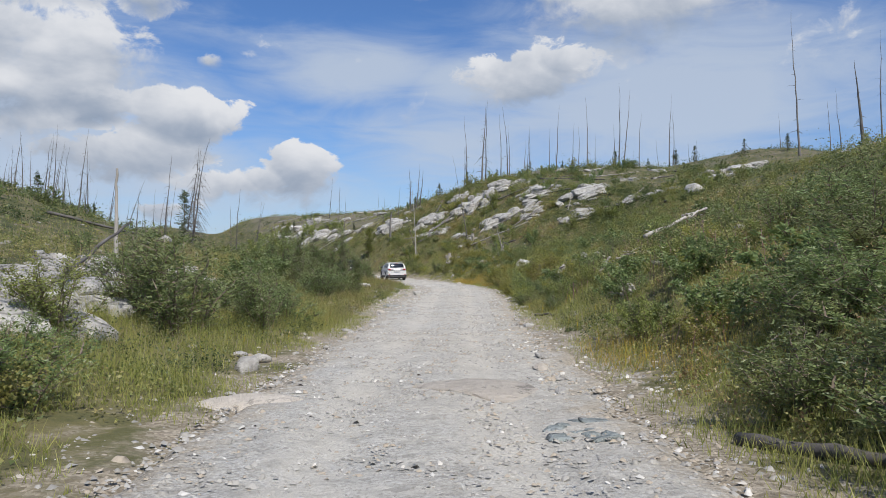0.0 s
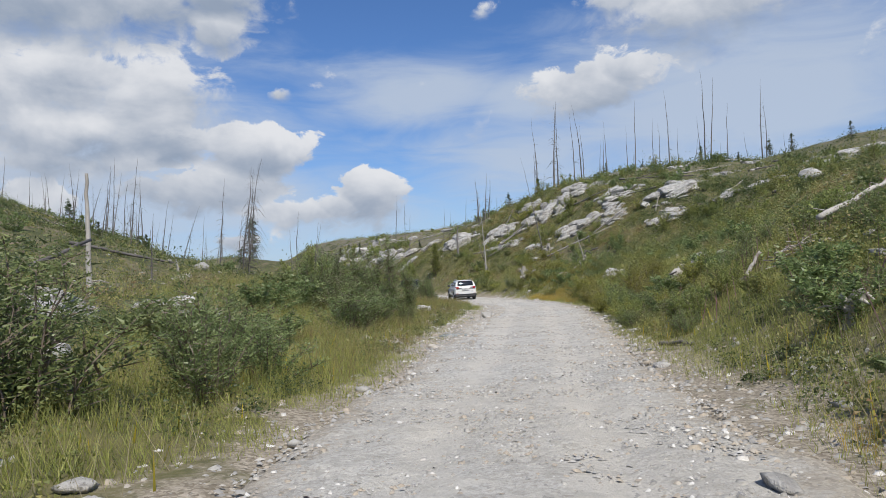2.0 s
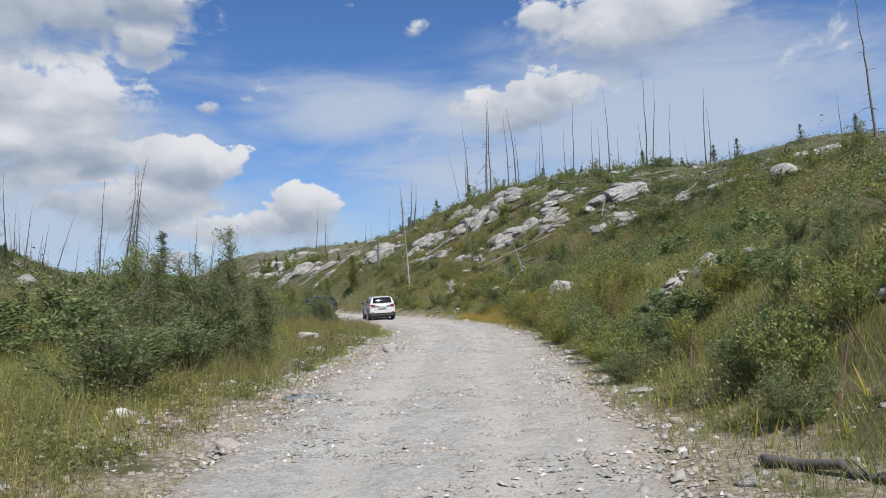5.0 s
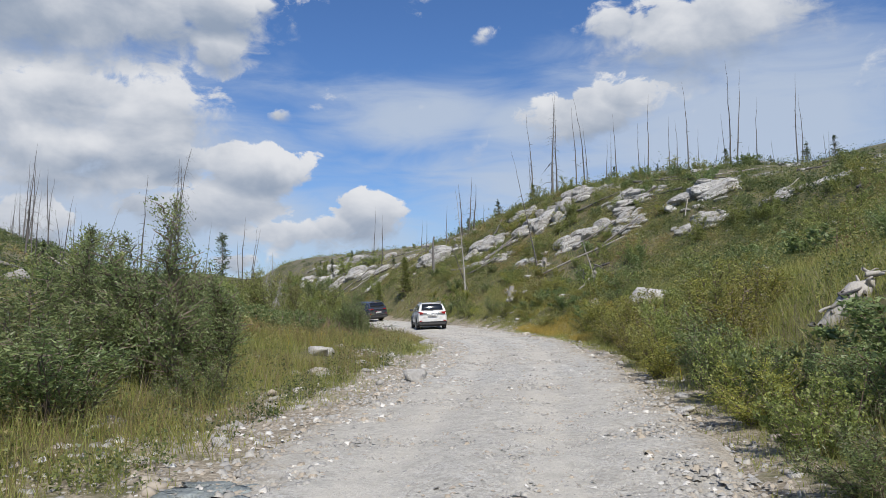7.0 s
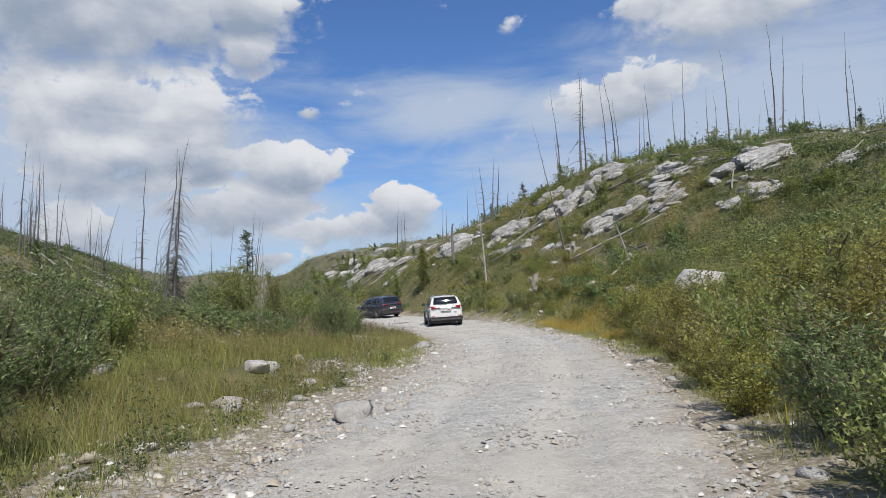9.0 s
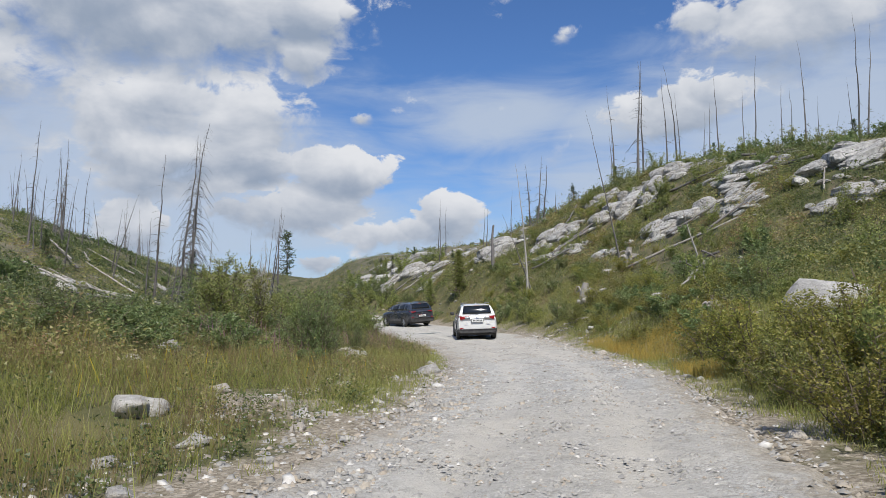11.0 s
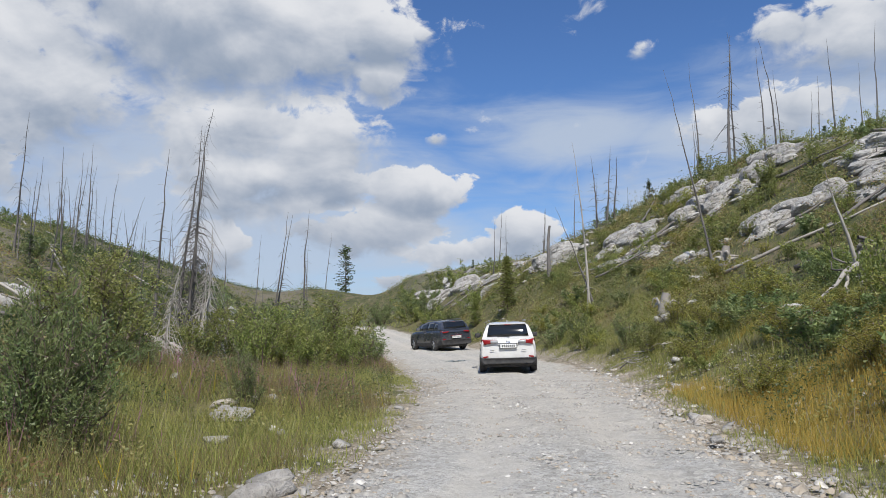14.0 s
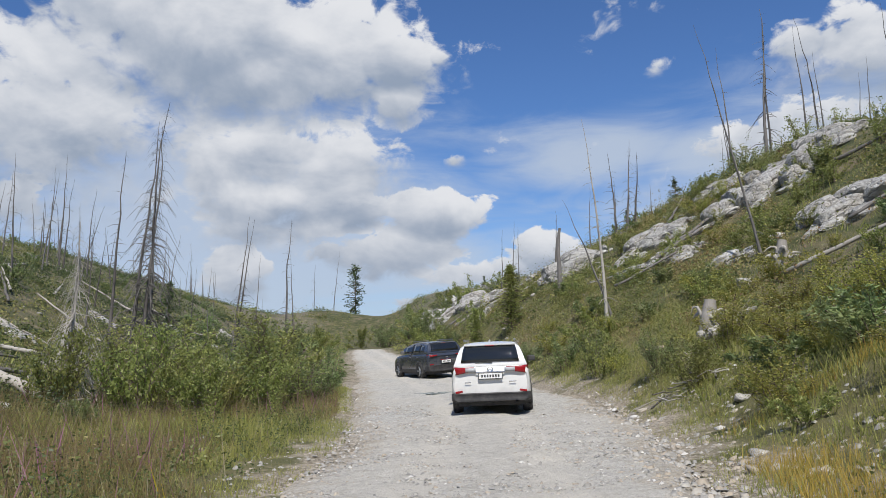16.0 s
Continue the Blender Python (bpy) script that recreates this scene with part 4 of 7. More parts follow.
# ---------- grass and scrub ----------
def scatter(count, u_lo, u_hi, y_lo, y_hi, rng, both=True, lean=1.0):
    y = rng.uniform(y_lo, y_hi, count)
    u = u_lo + (u_hi - u_lo) * rng.uniform(0, 1, count) ** lean
    side = np.where(rng.random(count) < 0.5, -1, 1) if both else np.ones(count)
    x = road_x(y) + side * (road_half(y) + u)
    return x, y, side


def thin_blades(x, y, z, height, width, rng, bendy=0.9):
    """Fine blades, each one tapered triangle."""
    n = len(x)
    a, b = rng.uniform(0, 2 * np.pi, n), rng.uniform(0, 2 * np.pi, n)
    base = np.stack([x, y, z - 0.03], -1)
    tip = base + np.stack([np.cos(a) * bendy * height * rng.uniform(0, 1, n), np.sin(a) * bendy * height * rng.uniform(0, 1, n), height], -1)
    side = np.stack([np.cos(b), np.sin(b), np.zeros(n)], -1) * (width * 0.5)[:, None]
    v = np.stack([base - side, base + side, tip], 1)
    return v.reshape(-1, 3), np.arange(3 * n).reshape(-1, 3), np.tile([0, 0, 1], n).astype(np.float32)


def grass_object(name, rows, mat, label):
    vs, fs, ts, at = [], [], [], 0
    for v, f, t in rows:
        vs.append(v)
        fs.append(f + at)
        ts.append(t)
        at += len(v)
    me = mesh_of(name, np.concatenate(vs), np.concatenate(fs), mat)
    me.attributes.new("tip", "FLOAT", "POINT").data.foreach_set("value", np.concatenate(ts))
    return tagged(new(name, me), label, "grass", kind="stuff")


def bare_rock(x, y):
    """Where granite breaks through, little grows."""
    return value_noise(x, y, 6.0, 41) + 0.5 * value_noise(x, y, 2.2, 42)


def on_outcrop(x, y):
    """True over the bedrock that breaks through."""
    hidden = np.zeros(np.shape(x), bool)
    for cx, cy, w, h, d, k in OUTCROPS + OUTCROPS_FAR:
        hidden |= ((x - cx) / (0.60 * w)) ** 2 + ((y - cy) / (0.70 * d)) ** 2 < 1
    return hidden


def among_stones(x, y):
    """True close round the larger stones, and on the sandy scrape inside the bend."""
    near = ((x + 3.9) / 0.95) ** 2 + ((y - 44.8) / 1.5) ** 2 < 0.7 + 0.5 * value_noise(x, y, 0.6, 58)
    for cx, cy, w in STONES + STONES_FAR:
        if w > 0.28:
            near |= ((x - cx) / (0.75 * w)) ** 2 + ((y - cy + 0.55 * w) / (1.25 * w)) ** 2 < 1
    return near


def grow_grass():
    rng = np.random.default_rng(3)
    rows = []
    for count, lo, hi, y0, y1, h, w, lean in ((190000, 0.0, 5.5, -2, 80, 0.24, 0.014, 1.25), (170000, 0.2, 6.0, -2, 80, 0.40, 0.0085, 1.2),
                                              (60000, 3.0, 28.0, 0, 105, 0.30, 0.024, 1.2), (30000, 1.0, 60.0, 60, 190, 0.40, 0.06, 1.3)):
        x, y, s = scatter(count, lo, hi, y0, y1, rng, lean=lean)
        clump = value_noise(x, y, 0.7, 51) + 0.8 * value_noise(x, y, 3.1, 52)
        u = np.abs(x - road_x(y)) - road_half(y)
        bare = np.where(s < 0, 1.7 * np.exp(-((y - 36) / 11) ** 2), 0.7 * np.exp(-((y - 18) / 9) ** 2))
        keep = (clump > -0.52 + 0.5 * np.clip(bare - u, 0, 1) - 0.6 * np.clip(u - 0.6 - bare, 0, 1)) & (rng.random(count) < np.clip((u + 0.25) / (0.8 + bare), 0.08, 1))
        keep &= ~(among_stones(x, y) & (rng.random(count) < 0.92))
        x, y, clump = x[keep], y[keep], clump[keep]
        u = u[keep]
        tall = h * rng.uniform(0.4, 1.4, len(x)) * (0.78 + 0.4 * np.clip(clump, -1, 1)) * np.clip(0.32 + u * 0.5, 0.32, 1)
        rows.append(thin_blades(x, y, ground_z(x, y), tall, w * rng.uniform(0.6, 1.3, len(x)), rng))
    # Lusher on the flat inside of the bend.
    y, x = rng.uniform(29, 50, 24000), -2.6 - 10.0 * rng.uniform(0, 1, 24000) ** 1.2
    keep = (rng.random(len(x)) < np.clip((np.abs(x - road_x(y)) - road_half(y) - 0.5) / 2.4, 0, 1)) & (value_noise(x, y, 1.8, 57) > -0.3) & ~among_stones(x, y)
    x, y = x[keep], y[keep]
    rows.append(thin_blades(x, y, ground_z(x, y), 0.46 * rng.uniform(0.5, 1.3, len(x)), 0.011 * rng.uniform(0.6, 1.3, len(x)), rng, 0.6))
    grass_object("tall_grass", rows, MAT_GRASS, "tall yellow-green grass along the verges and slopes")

    def patch(boxes, name, mat, label, width):
        rows = []
        for count, x0, x1, y0, y1, h in boxes:
            x, y = rng.uniform(x0, x1, count), rng.uniform(y0, y1, count)
            keep = (np.abs(x - road_x(y)) > road_half(y) + 0.5) & (value_noise(x, y, 2.5, 55) > -0.35 + 0.3 * rng.random(count)) & ~among_stones(x, y)
            x, y = x[keep], y[keep]
            rows.append(thin_blades(x, y, ground_z(x, y), h * rng.uniform(0.5, 1.25, len(x)), width * rng.uniform(0.6, 1.3, len(x)), rng, 0.55))
        grass_object(name, rows, mat, label)

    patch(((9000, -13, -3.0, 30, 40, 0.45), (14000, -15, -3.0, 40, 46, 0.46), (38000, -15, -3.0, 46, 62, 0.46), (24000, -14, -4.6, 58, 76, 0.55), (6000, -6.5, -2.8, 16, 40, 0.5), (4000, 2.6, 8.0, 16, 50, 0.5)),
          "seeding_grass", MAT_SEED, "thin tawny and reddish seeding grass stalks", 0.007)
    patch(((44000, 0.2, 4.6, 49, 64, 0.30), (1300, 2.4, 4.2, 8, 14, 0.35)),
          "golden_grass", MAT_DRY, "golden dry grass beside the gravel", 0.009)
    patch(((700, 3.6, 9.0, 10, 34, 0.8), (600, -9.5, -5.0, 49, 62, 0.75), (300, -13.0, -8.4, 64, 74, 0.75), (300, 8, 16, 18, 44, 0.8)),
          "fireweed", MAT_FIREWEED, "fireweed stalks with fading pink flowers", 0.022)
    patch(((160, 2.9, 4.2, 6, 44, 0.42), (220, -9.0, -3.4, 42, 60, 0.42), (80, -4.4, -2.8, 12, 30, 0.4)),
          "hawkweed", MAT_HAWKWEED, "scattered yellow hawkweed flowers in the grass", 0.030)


def grow_stalks():
    """Dry stalks and dead twigs that stand up out of the herbs."""
    rng = np.random.default_rng(7)
    rows = []
    for count, lo, hi, y0, y1, h, w in ((26000, 0.8, 12.0, 0, 90, 0.55, 0.010), (22000, 8.0, 40.0, 10, 112, 0.70, 0.022)):
        x, y, s = scatter(count, lo, hi, y0, y1, rng, lean=1.1)
        keep = value_noise(x, y, 2.2, 71) + 0.6 * value_noise(x, y, 7.0, 72) > 0.05
        x, y = x[keep], y[keep]
        rows.append(thin_blades(x, y, ground_z(x, y), h * rng.uniform(0.5, 1.3, len(x)), w * rng.uniform(0.6, 1.3, len(x)), rng, 0.7))
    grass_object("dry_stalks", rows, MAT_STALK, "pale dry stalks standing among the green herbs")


def grow_scrub():
    """Knee-high to waist-high leafy undergrowth in clumps, each clump of one tone."""
    rng = np.random.default_rng(4)
    out, tones = [], []
    for clumps, lo, hi, y0, y1, size, count, r, h, side in (
            (2300, 0.8, 7.0, -2, 90, 0.044, 112, 0.36, 0.52, 0), (2600, 3.4, 18.0, 2, 110, 0.062, 118, 0.50, 0.72, 1),
            (1300, 5.0, 18.0, 2, 110, 0.066, 124, 0.50, 0.80, -1), (3000, 16.0, 50.0, 15, 115, 0.130, 60, 0.75, 0.85, 1),
            (1400, 16.0, 50.0, 20, 125, 0.130, 54, 0.75, 0.85, -1), (2300, 3.0, 75.0, 90, 205, 0.18, 38, 1.1, 0.75, 0), (3000, 6.0, 27.0, 48, 104, 0.095, 54, 0.55, 0.75, 1),
            (2800, 12.0, 62.0, 56, 150, 0.155, 38, 0.85, 0.85, -1), (1400, 6.0, 70.0, 120, 205, 0.22, 32, 1.2, 0.9, -1)):
        x, y, s = scatter(clumps, lo, hi, y0, y1, rng, side == 0, lean=1.1)
        if side < 0:
            x = 2 * road_x(y) - x
        keep = (bare_rock(x, y) < 0.62) & (value_noise(x, y, 5.0, 61) > -0.7) & ~(on_outcrop(x, y) & (rng.random(len(x)) < 0.88))
        for cx, cy, reach in CLEARINGS:
            keep &= np.hypot(x - cx, y - cy) > 0.75 * reach
        x, y = x[keep], y[keep]
        n = len(x)
        big = np.exp(rng.normal(scale=0.33, size=n))
        if side == 0 and hi < 10:
            big *= np.clip(0.5 + 0.3 * (np.abs(x - road_x(y)) - road_half(y)), 0.5, 1.1)
        tall = h * big * rng.uniform(0.6, 1.25, n)
        a = rng.uniform(0, 2 * np.pi, (n, count))
        rise = rng.uniform(0.0, 1.0, (n, count)) ** 1.25
        shell = rng.uniform(0.35, 1.0, (n, count)) * (1 + 0.25 * np.sin(3 * a + rng.uniform(0, 6, (n, 1))))
        d = np.sqrt(1 - rise ** 2) * shell
        px = x[:, None] + np.cos(a) * d * r * big[:, None]
        py = y[:, None] + np.sin(a) * d * r * big[:, None]
        pz = ground_z(px, py) + tall[:, None] * rise * shell + 0.02
        tone = 0.40 + 0.34 * value_noise(x, y, 9.0, 62) + 0.26 * value_noise(x, y, 2.6, 63) + rng.normal(scale=0.18, size=n)
        if side < 0 and lo > 5:
            tone = tone - 0.14
        out.append(slim_leaves(np.stack([px, py, pz], -1).reshape(-1, 3), np.full(px.size, size), 0.62, 0.35, rng))
        tones.append(np.repeat(tone.clip(0, 1), count * 3))
    me = mesh_of("scrub", *joined(out), MAT_SCRUB)
    me.attributes.new("tone", "FLOAT", "POINT").data.foreach_set("value", np.concatenate(tones).astype(np.float32))
    tagged(new("undergrowth", me), "waist-high green and yellowish leafy undergrowth", "undergrowth", kind="stuff")

# ---------- rock ----------
def rock_material(name, dark, pale, warm, joints=0.42):
    m, nt, b = material(name, 0.88)
    co = place(nt)
    big, mid, fine = noise_tex(nt, co, 0.7, 5, 0.6), noise_tex(nt, co, 4.5, 7, 0.68), noise_tex(nt, co, 38.0, 4, 0.7)
    c = blend(nt, span(nt, mid, 0.3, 0.7), dark, pale)
    c = blend(nt, span(nt, big, 0.52, 0.7, 0.0, 0.55), c, warm)
    lichen = span(nt, noise_tex(nt, co, 2.3, 6, 0.72), 0.58, 0.66, 0.0, 0.65)
    c = blend(nt, lichen, c, (0.085, 0.080, 0.068))
    c = blend(nt, span(nt, fine, 0.35, 0.75, 0.0, 0.35), c, dark)
    # Joints and cracks, dark with soil and lichen.
    bend = node(nt, "ShaderNodeVectorMath", operation="MULTIPLY_ADD")
    wob = node(nt, "ShaderNodeTexNoise", in_Scale=1.6, in_Detail=4.0)
    nt.links.new(co, wob.inputs["Vector"])
    nt.links.new(wob.outputs["Color"], bend.inputs[0])
    bend.inputs[1].default_value = (0.5, 0.5, 0.35)
    nt.links.new(co, bend.inputs[2])
    lean = node(nt, "ShaderNodeMapping")
    lean.inputs["Scale"].default_value = (0.55, 1.1, 2.3)
    lean.inputs["Rotation"].default_value = (0.0, 0.25, 0.3)
    nt.links.new(bend.outputs[0], lean.inputs["Vector"])
    crack = node(nt, "ShaderNodeTexVoronoi", feature="DISTANCE_TO_EDGE", in_Scale=1.25, in_Randomness=1.0)
    nt.links.new(lean.outputs[0], crack.inputs["Vector"])
    gap = span(nt, crack.outputs["Distance"], 0.0, 0.055, 1.0, 0.0)
    c = blend(nt, math_node(nt, "MULTIPLY", gap, joints), c, (0.055, 0.050, 0.040))
    own = node(nt, "ShaderNodeObjectInfo").outputs["Random"]
    hsv = node(nt, "ShaderNodeHueSaturation")
    nt.links.new(span(nt, own, 0, 1, 0.82, 1.12, smooth=False), hsv.inputs["Value"])
    nt.links.new(c, hsv.inputs["Color"])
    nt.links.new(hsv.outputs[0], b.inputs["Base Color"])
    bump(nt, b, math_node(nt, "MULTIPLY_ADD", gap, -2.3 * joints, math_node(nt, "MULTIPLY_ADD", mid, 1.8, fine)), 0.8, 0.06)
    return m


MAT_ROCK = rock_material("grey_granite", (0.27, 0.262, 0.245), (0.64, 0.62, 0.585), (0.46, 0.41, 0.34), 0.5)
MAT_STONE = rock_material("weathered_stone", (0.37, 0.35, 0.32), (0.64, 0.615, 0.575), (0.55, 0.49, 0.41), 0.0)
MAT_SAND = rock_material("sandy_granite", (0.47, 0.42, 0.36), (0.66, 0.60, 0.525), (0.60, 0.53, 0.45), 0.0)
MAT_GREEN = rock_material("green_grey_schist", (0.21, 0.24, 0.235), (0.42, 0.455, 0.445), (0.33, 0.35, 0.33))


def round_ball(levels):
    bm = bmesh.new()
    bmesh.ops.create_icosphere(bm, subdivisions=levels, radius=1.0)
    v = np.array([p.co[:] for p in bm.verts])
    f = np.array([[p.index for p in q.verts] for q in bm.faces])
    bm.free()
    return v, f


BALLS = {k: round_ball(k) for k in (1, 2, 3, 4)}


def round_block(cuts):
    bm = bmesh.new()
    bmesh.ops.create_cube(bm, size=2.0)
    bmesh.ops.subdivide_edges(bm, edges=bm.edges[:], cuts=cuts, use_grid_fill=True)
    bmesh.ops.triangulate(bm, faces=bm.faces[:])
    v = np.array([p.co[:] for p in bm.verts])
    f = np.array([[p.index for p in q.verts] for q in bm.faces])
    bm.free()
    return v, f


BLOCKS = {k: round_block(k) for k in (3, 6)}


def rock_shape(size, rng, levels=3, cuts=13, wear=0.035, blocky=0.0):
    """A block broken along planes, with worn edges; size is its half extent on each axis."""
    v, f = BALLS[levels]
    v = v * 1.5
    for i in range(cuts):
        n = rng.normal(size=3)
        if rng.random() < blocky:
            n = np.eye(3)[i % 3] * rng.choice([-1, 1]) + rng.normal(scale=0.16, size=3)
        n /= np.linalg.norm(n)
        over = v @ n - rng.uniform(0.60, 1.0)
        v = v - np.where(over > 0, over * 0.97, 0)[:, None] * n
    k, ph = rng.uniform(1.5, 3.5, 3), rng.uniform(0, 6, 3)
    v = v * (1 + wear * np.sin(v * k * 2.2 + ph).prod(1, keepdims=True) + wear * 0.6 * np.sin(v[:, [1, 2, 0]] * k * 5 + ph).sum(1, keepdims=True) / 2)
    v = v + rng.normal(scale=0.010, size=v.shape)
    return v * np.asarray(size), f


def rock_mesh(name, size, rng, mat, levels=3, cuts=16, blocky=0.0, smooth=False):
    v, f = rock_shape(size, rng, levels, cuts, blocky=blocky)
    return mesh_of(name, v, f, mat, smooth=smooth)


def boulder(x, y, w, h, d, rng, mat=None, label="pale grey granite boulder half sunk in the grass", sink=0.3, levels=3, name="boulder", group="boulders on the slope"):
    z = float(ground_z(x, y)) if abs(x - float(road_x(y))) > float(road_half(y)) else float(road_z(x, y))
    if w > 0.7:
        z = 0.5 * (z + min(float(ground_z(x + dx * w, y + dy * w)) for dx, dy in ((-0.4, 0), (0.4, 0), (0, -0.4), (0, 0.4))))
    ob = new(name, rock_mesh(name, (w / 2, d / 2, h / 2), rng, mat or MAT_STONE, levels))
    ob.matrix_world = pose(x, y, z + h * (0.5 - sink), rng.uniform(-8, 8), rng.uniform(-8, 8), rng.uniform(0, 360))
    return tagged(ob, label, "boulder", group)


def slope_at(x, y, step=1.5):
    return ((float(ground_z(x + step, y)) - float(ground_z(x - step, y))) / (2 * step),
            (float(ground_z(x, y + step)) - float(ground_z(x, y - step))) / (2 * step))


def ledge_shape(size, rng, cuts):
    """Glacier-worn bedrock: a rounded block, cut by a few joints and grooved along its bedding."""
    v, f = BLOCKS[cuts]
    v = v / (np.sum(np.abs(v) ** 3.2, axis=1, keepdims=True) ** (1 / 3.2)) * 1.08
    for _ in range(7):
        n = rng.normal(size=3) * (1.0, 1.0, 0.7)
        n /= np.linalg.norm(n)
        over = v @ n - rng.uniform(0.62, 0.98)
        v = v - np.where(over > 0, over * 0.96, 0)[:, None] * n
    tilt = rng.normal(scale=0.18, size=2)
    layer = (v[:, 2] + v[:, 0] * tilt[0] + v[:, 1] * tilt[1]) * rng.uniform(2.2, 3.4) + rng.uniform(0, 6)
    step = np.floor(layer + 0.25 * np.sin(v[:, 0] * 4 + v[:, 1] * 3))
    v[:, :2] *= (1 + 0.10 * np.sin(step * 12.9 + 1.7))[:, None]
    v[:, :2] += 0.07 * np.stack([np.sin(step * 7.1), np.cos(step * 4.3)], -1)
    k, ph = rng.uniform(1.5, 3.0, 3), rng.uniform(0, 6, 3)
    v = v * (1 + 0.06 * np.sin(v * k * 1.6 + ph).prod(1, keepdims=True)) + rng.normal(scale=0.018, size=v.shape)
    return v * np.asarray(size), f


def ledge_meshes():
    rng = np.random.default_rng(41)
    made = {"large": [], "small": []}
    for kind, count, cuts, half in (("large", 14, 6, 1.25), ("small", 12, 3, 0.42)):
        for _ in range(count):
            size = np.array([half, half * rng.uniform(0.45, 0.75), half * rng.uniform(0.30, 0.46)])
            me = mesh_of("slab", *ledge_shape(size, rng, cuts), MAT_ROCK, True)
            me.set_sharp_from_angle(angle=radians(27))
            made[kind].append(me)
    return made


LEDGES = ledge_meshes()


def outcrop(x, y, width, height, depth, rng, slabs=5, label="weathered pale granite outcrop split into slabs"):
    """Bedrock that breaks through the slope: broad worn ledges side by side, with broken blocks round them."""
    z = float(ground_z(x, y))
    root = thing("rock_outcrop", x, y, z, label, "rock outcrop", "outcrops on the hillside")
    strike, dip = rng.uniform(-16, 16), rng.uniform(-8, 6)

    def lay(kind, dx, dy, grow, squash, lift, wild):
        gx, gy = slope_at(x + dx, y + dy)
        ob = part("slab", LEDGES[kind][rng.integers(len(LEDGES[kind]))], root)
        ob.matrix_local = pose(dx, dy, float(ground_z(x + dx, y + dy)) - z + lift, math.degrees(math.atan(gy)) * 0.45 + rng.normal(scale=wild),
                               -math.degrees(math.atan(gx)) * 0.8 + dip + rng.normal(scale=wild),
                               strike + rng.normal(scale=2.2 * wild)) @ Matrix.Diagonal((grow, grow * rng.uniform(0.8, 1.25), squash, 1))

    for i in range(slabs):
        a, d = 2.4 * i + rng.uniform(0, 0.8), math.sqrt((i + 0.4) / slabs)
        grow = min(1.8, 0.56 * math.sqrt(width * depth / slabs)) * rng.uniform(0.8, 1.2) * (1.12 - 0.3 * d)
        squash = max(0.35, min(1.5, height * rng.uniform(0.5, 0.85))) * min(1.0, 0.55 + 0.4 * grow)
        lay("large", math.cos(a) * d * width * 0.44, math.sin(a) * d * depth * 0.50, grow, squash, 0.16 * squash - 0.06 * grow, 5.0)
    for _ in range(int(5 + width * depth * 0.9)):
        a, d = rng.uniform(0, 2 * math.pi), math.sqrt(rng.uniform(0.15, 1.25))
        grow = rng.uniform(0.45, 1.5)
        lay("small", math.cos(a) * d * width * 0.52, math.sin(a) * d * depth * 0.60, grow, grow * rng.uniform(0.7, 1.2), 0.06 * grow, 11.0)
    return root


OUTCROPS = [   # x, y, width, height, depth, broad slabs
    (14.2, 77.8, 5.4, 1.7, 3.0, 4), (10.4, 84.0, 4.2, 1.4, 2.4, 5), (5.8, 81.8, 4.2, 1.6, 2.4, 8), (8.6, 81.4, 3.4, 1.2, 1.9, 6),
    (3.4, 91.2, 5.8, 2.2, 4.2, 20), (6.6, 93.0, 4.2, 2.0, 3.2, 12), (13.0, 73.6, 3.6, 1.1, 1.8, 5), (-7.0, 98.0, 4.4, 3.0, 3.0, 4),
    (-2.2, 93.6, 3.6, 1.9, 2.4, 6), (-32.0, 149.0, 12.0, 3.4, 4.5, 6), (-0.9, 86.6, 2.4, 1.4, 1.6, 4), (-2.8, 87.6, 1.8, 1.3, 1.4, 3),
    (17.9, 72.0, 2.8, 1.0, 1.6, 3), (-21.0, 119.0, 6.6, 2.4, 2.8, 5), (-27.0, 136.0, 7.0, 2.0, 2.8, 5), (-16.5, 113.5, 3.4, 1.4, 1.8, 3),
    (9.6, 93.4, 3.4, 1.4, 2.0, 5), (1.2, 96.4, 2.6, 1.3, 1.6, 4), (16.6, 82.0, 3.2, 1.2, 1.8, 4), (-4.6, 104.0, 2.4, 1.1, 1.5, 3),
]
OUTCROPS_FAR = [
    (-14.6, 104.5, 2.2, 1.2, 1.5, 3), (29.0, 78.0, 5.0, 1.4, 2.4, 4), (21.0, 71.0, 3.2, 1.1, 2.0, 3), (33.0, 86.0, 7.0, 1.6, 3.0, 6),
    (-6.7, 11.6, 2.2, 0.45, 1.9, 12), (-7.7, 12.8, 2.4, 0.5, 2.0, 13), (-8.0, 15.2, 2.4, 0.5, 2.0, 13), (-9.6, 14.4, 3.0, 0.55, 2.6, 18), (-11.2, 22.8, 3.4, 0.6, 2.4, 17), (-9.6, 18.0, 3.2, 0.6, 2.2, 16),
    (-9.0, 26.5, 2.6, 0.6, 2.0, 11), (-42.0, 96.0, 2.6, 0.9, 1.6, 4), (-46.0, 110.0, 3.0, 1.0, 1.8, 4), (-12.0, 110.0, 3.6, 1.4, 2.0, 4),
]
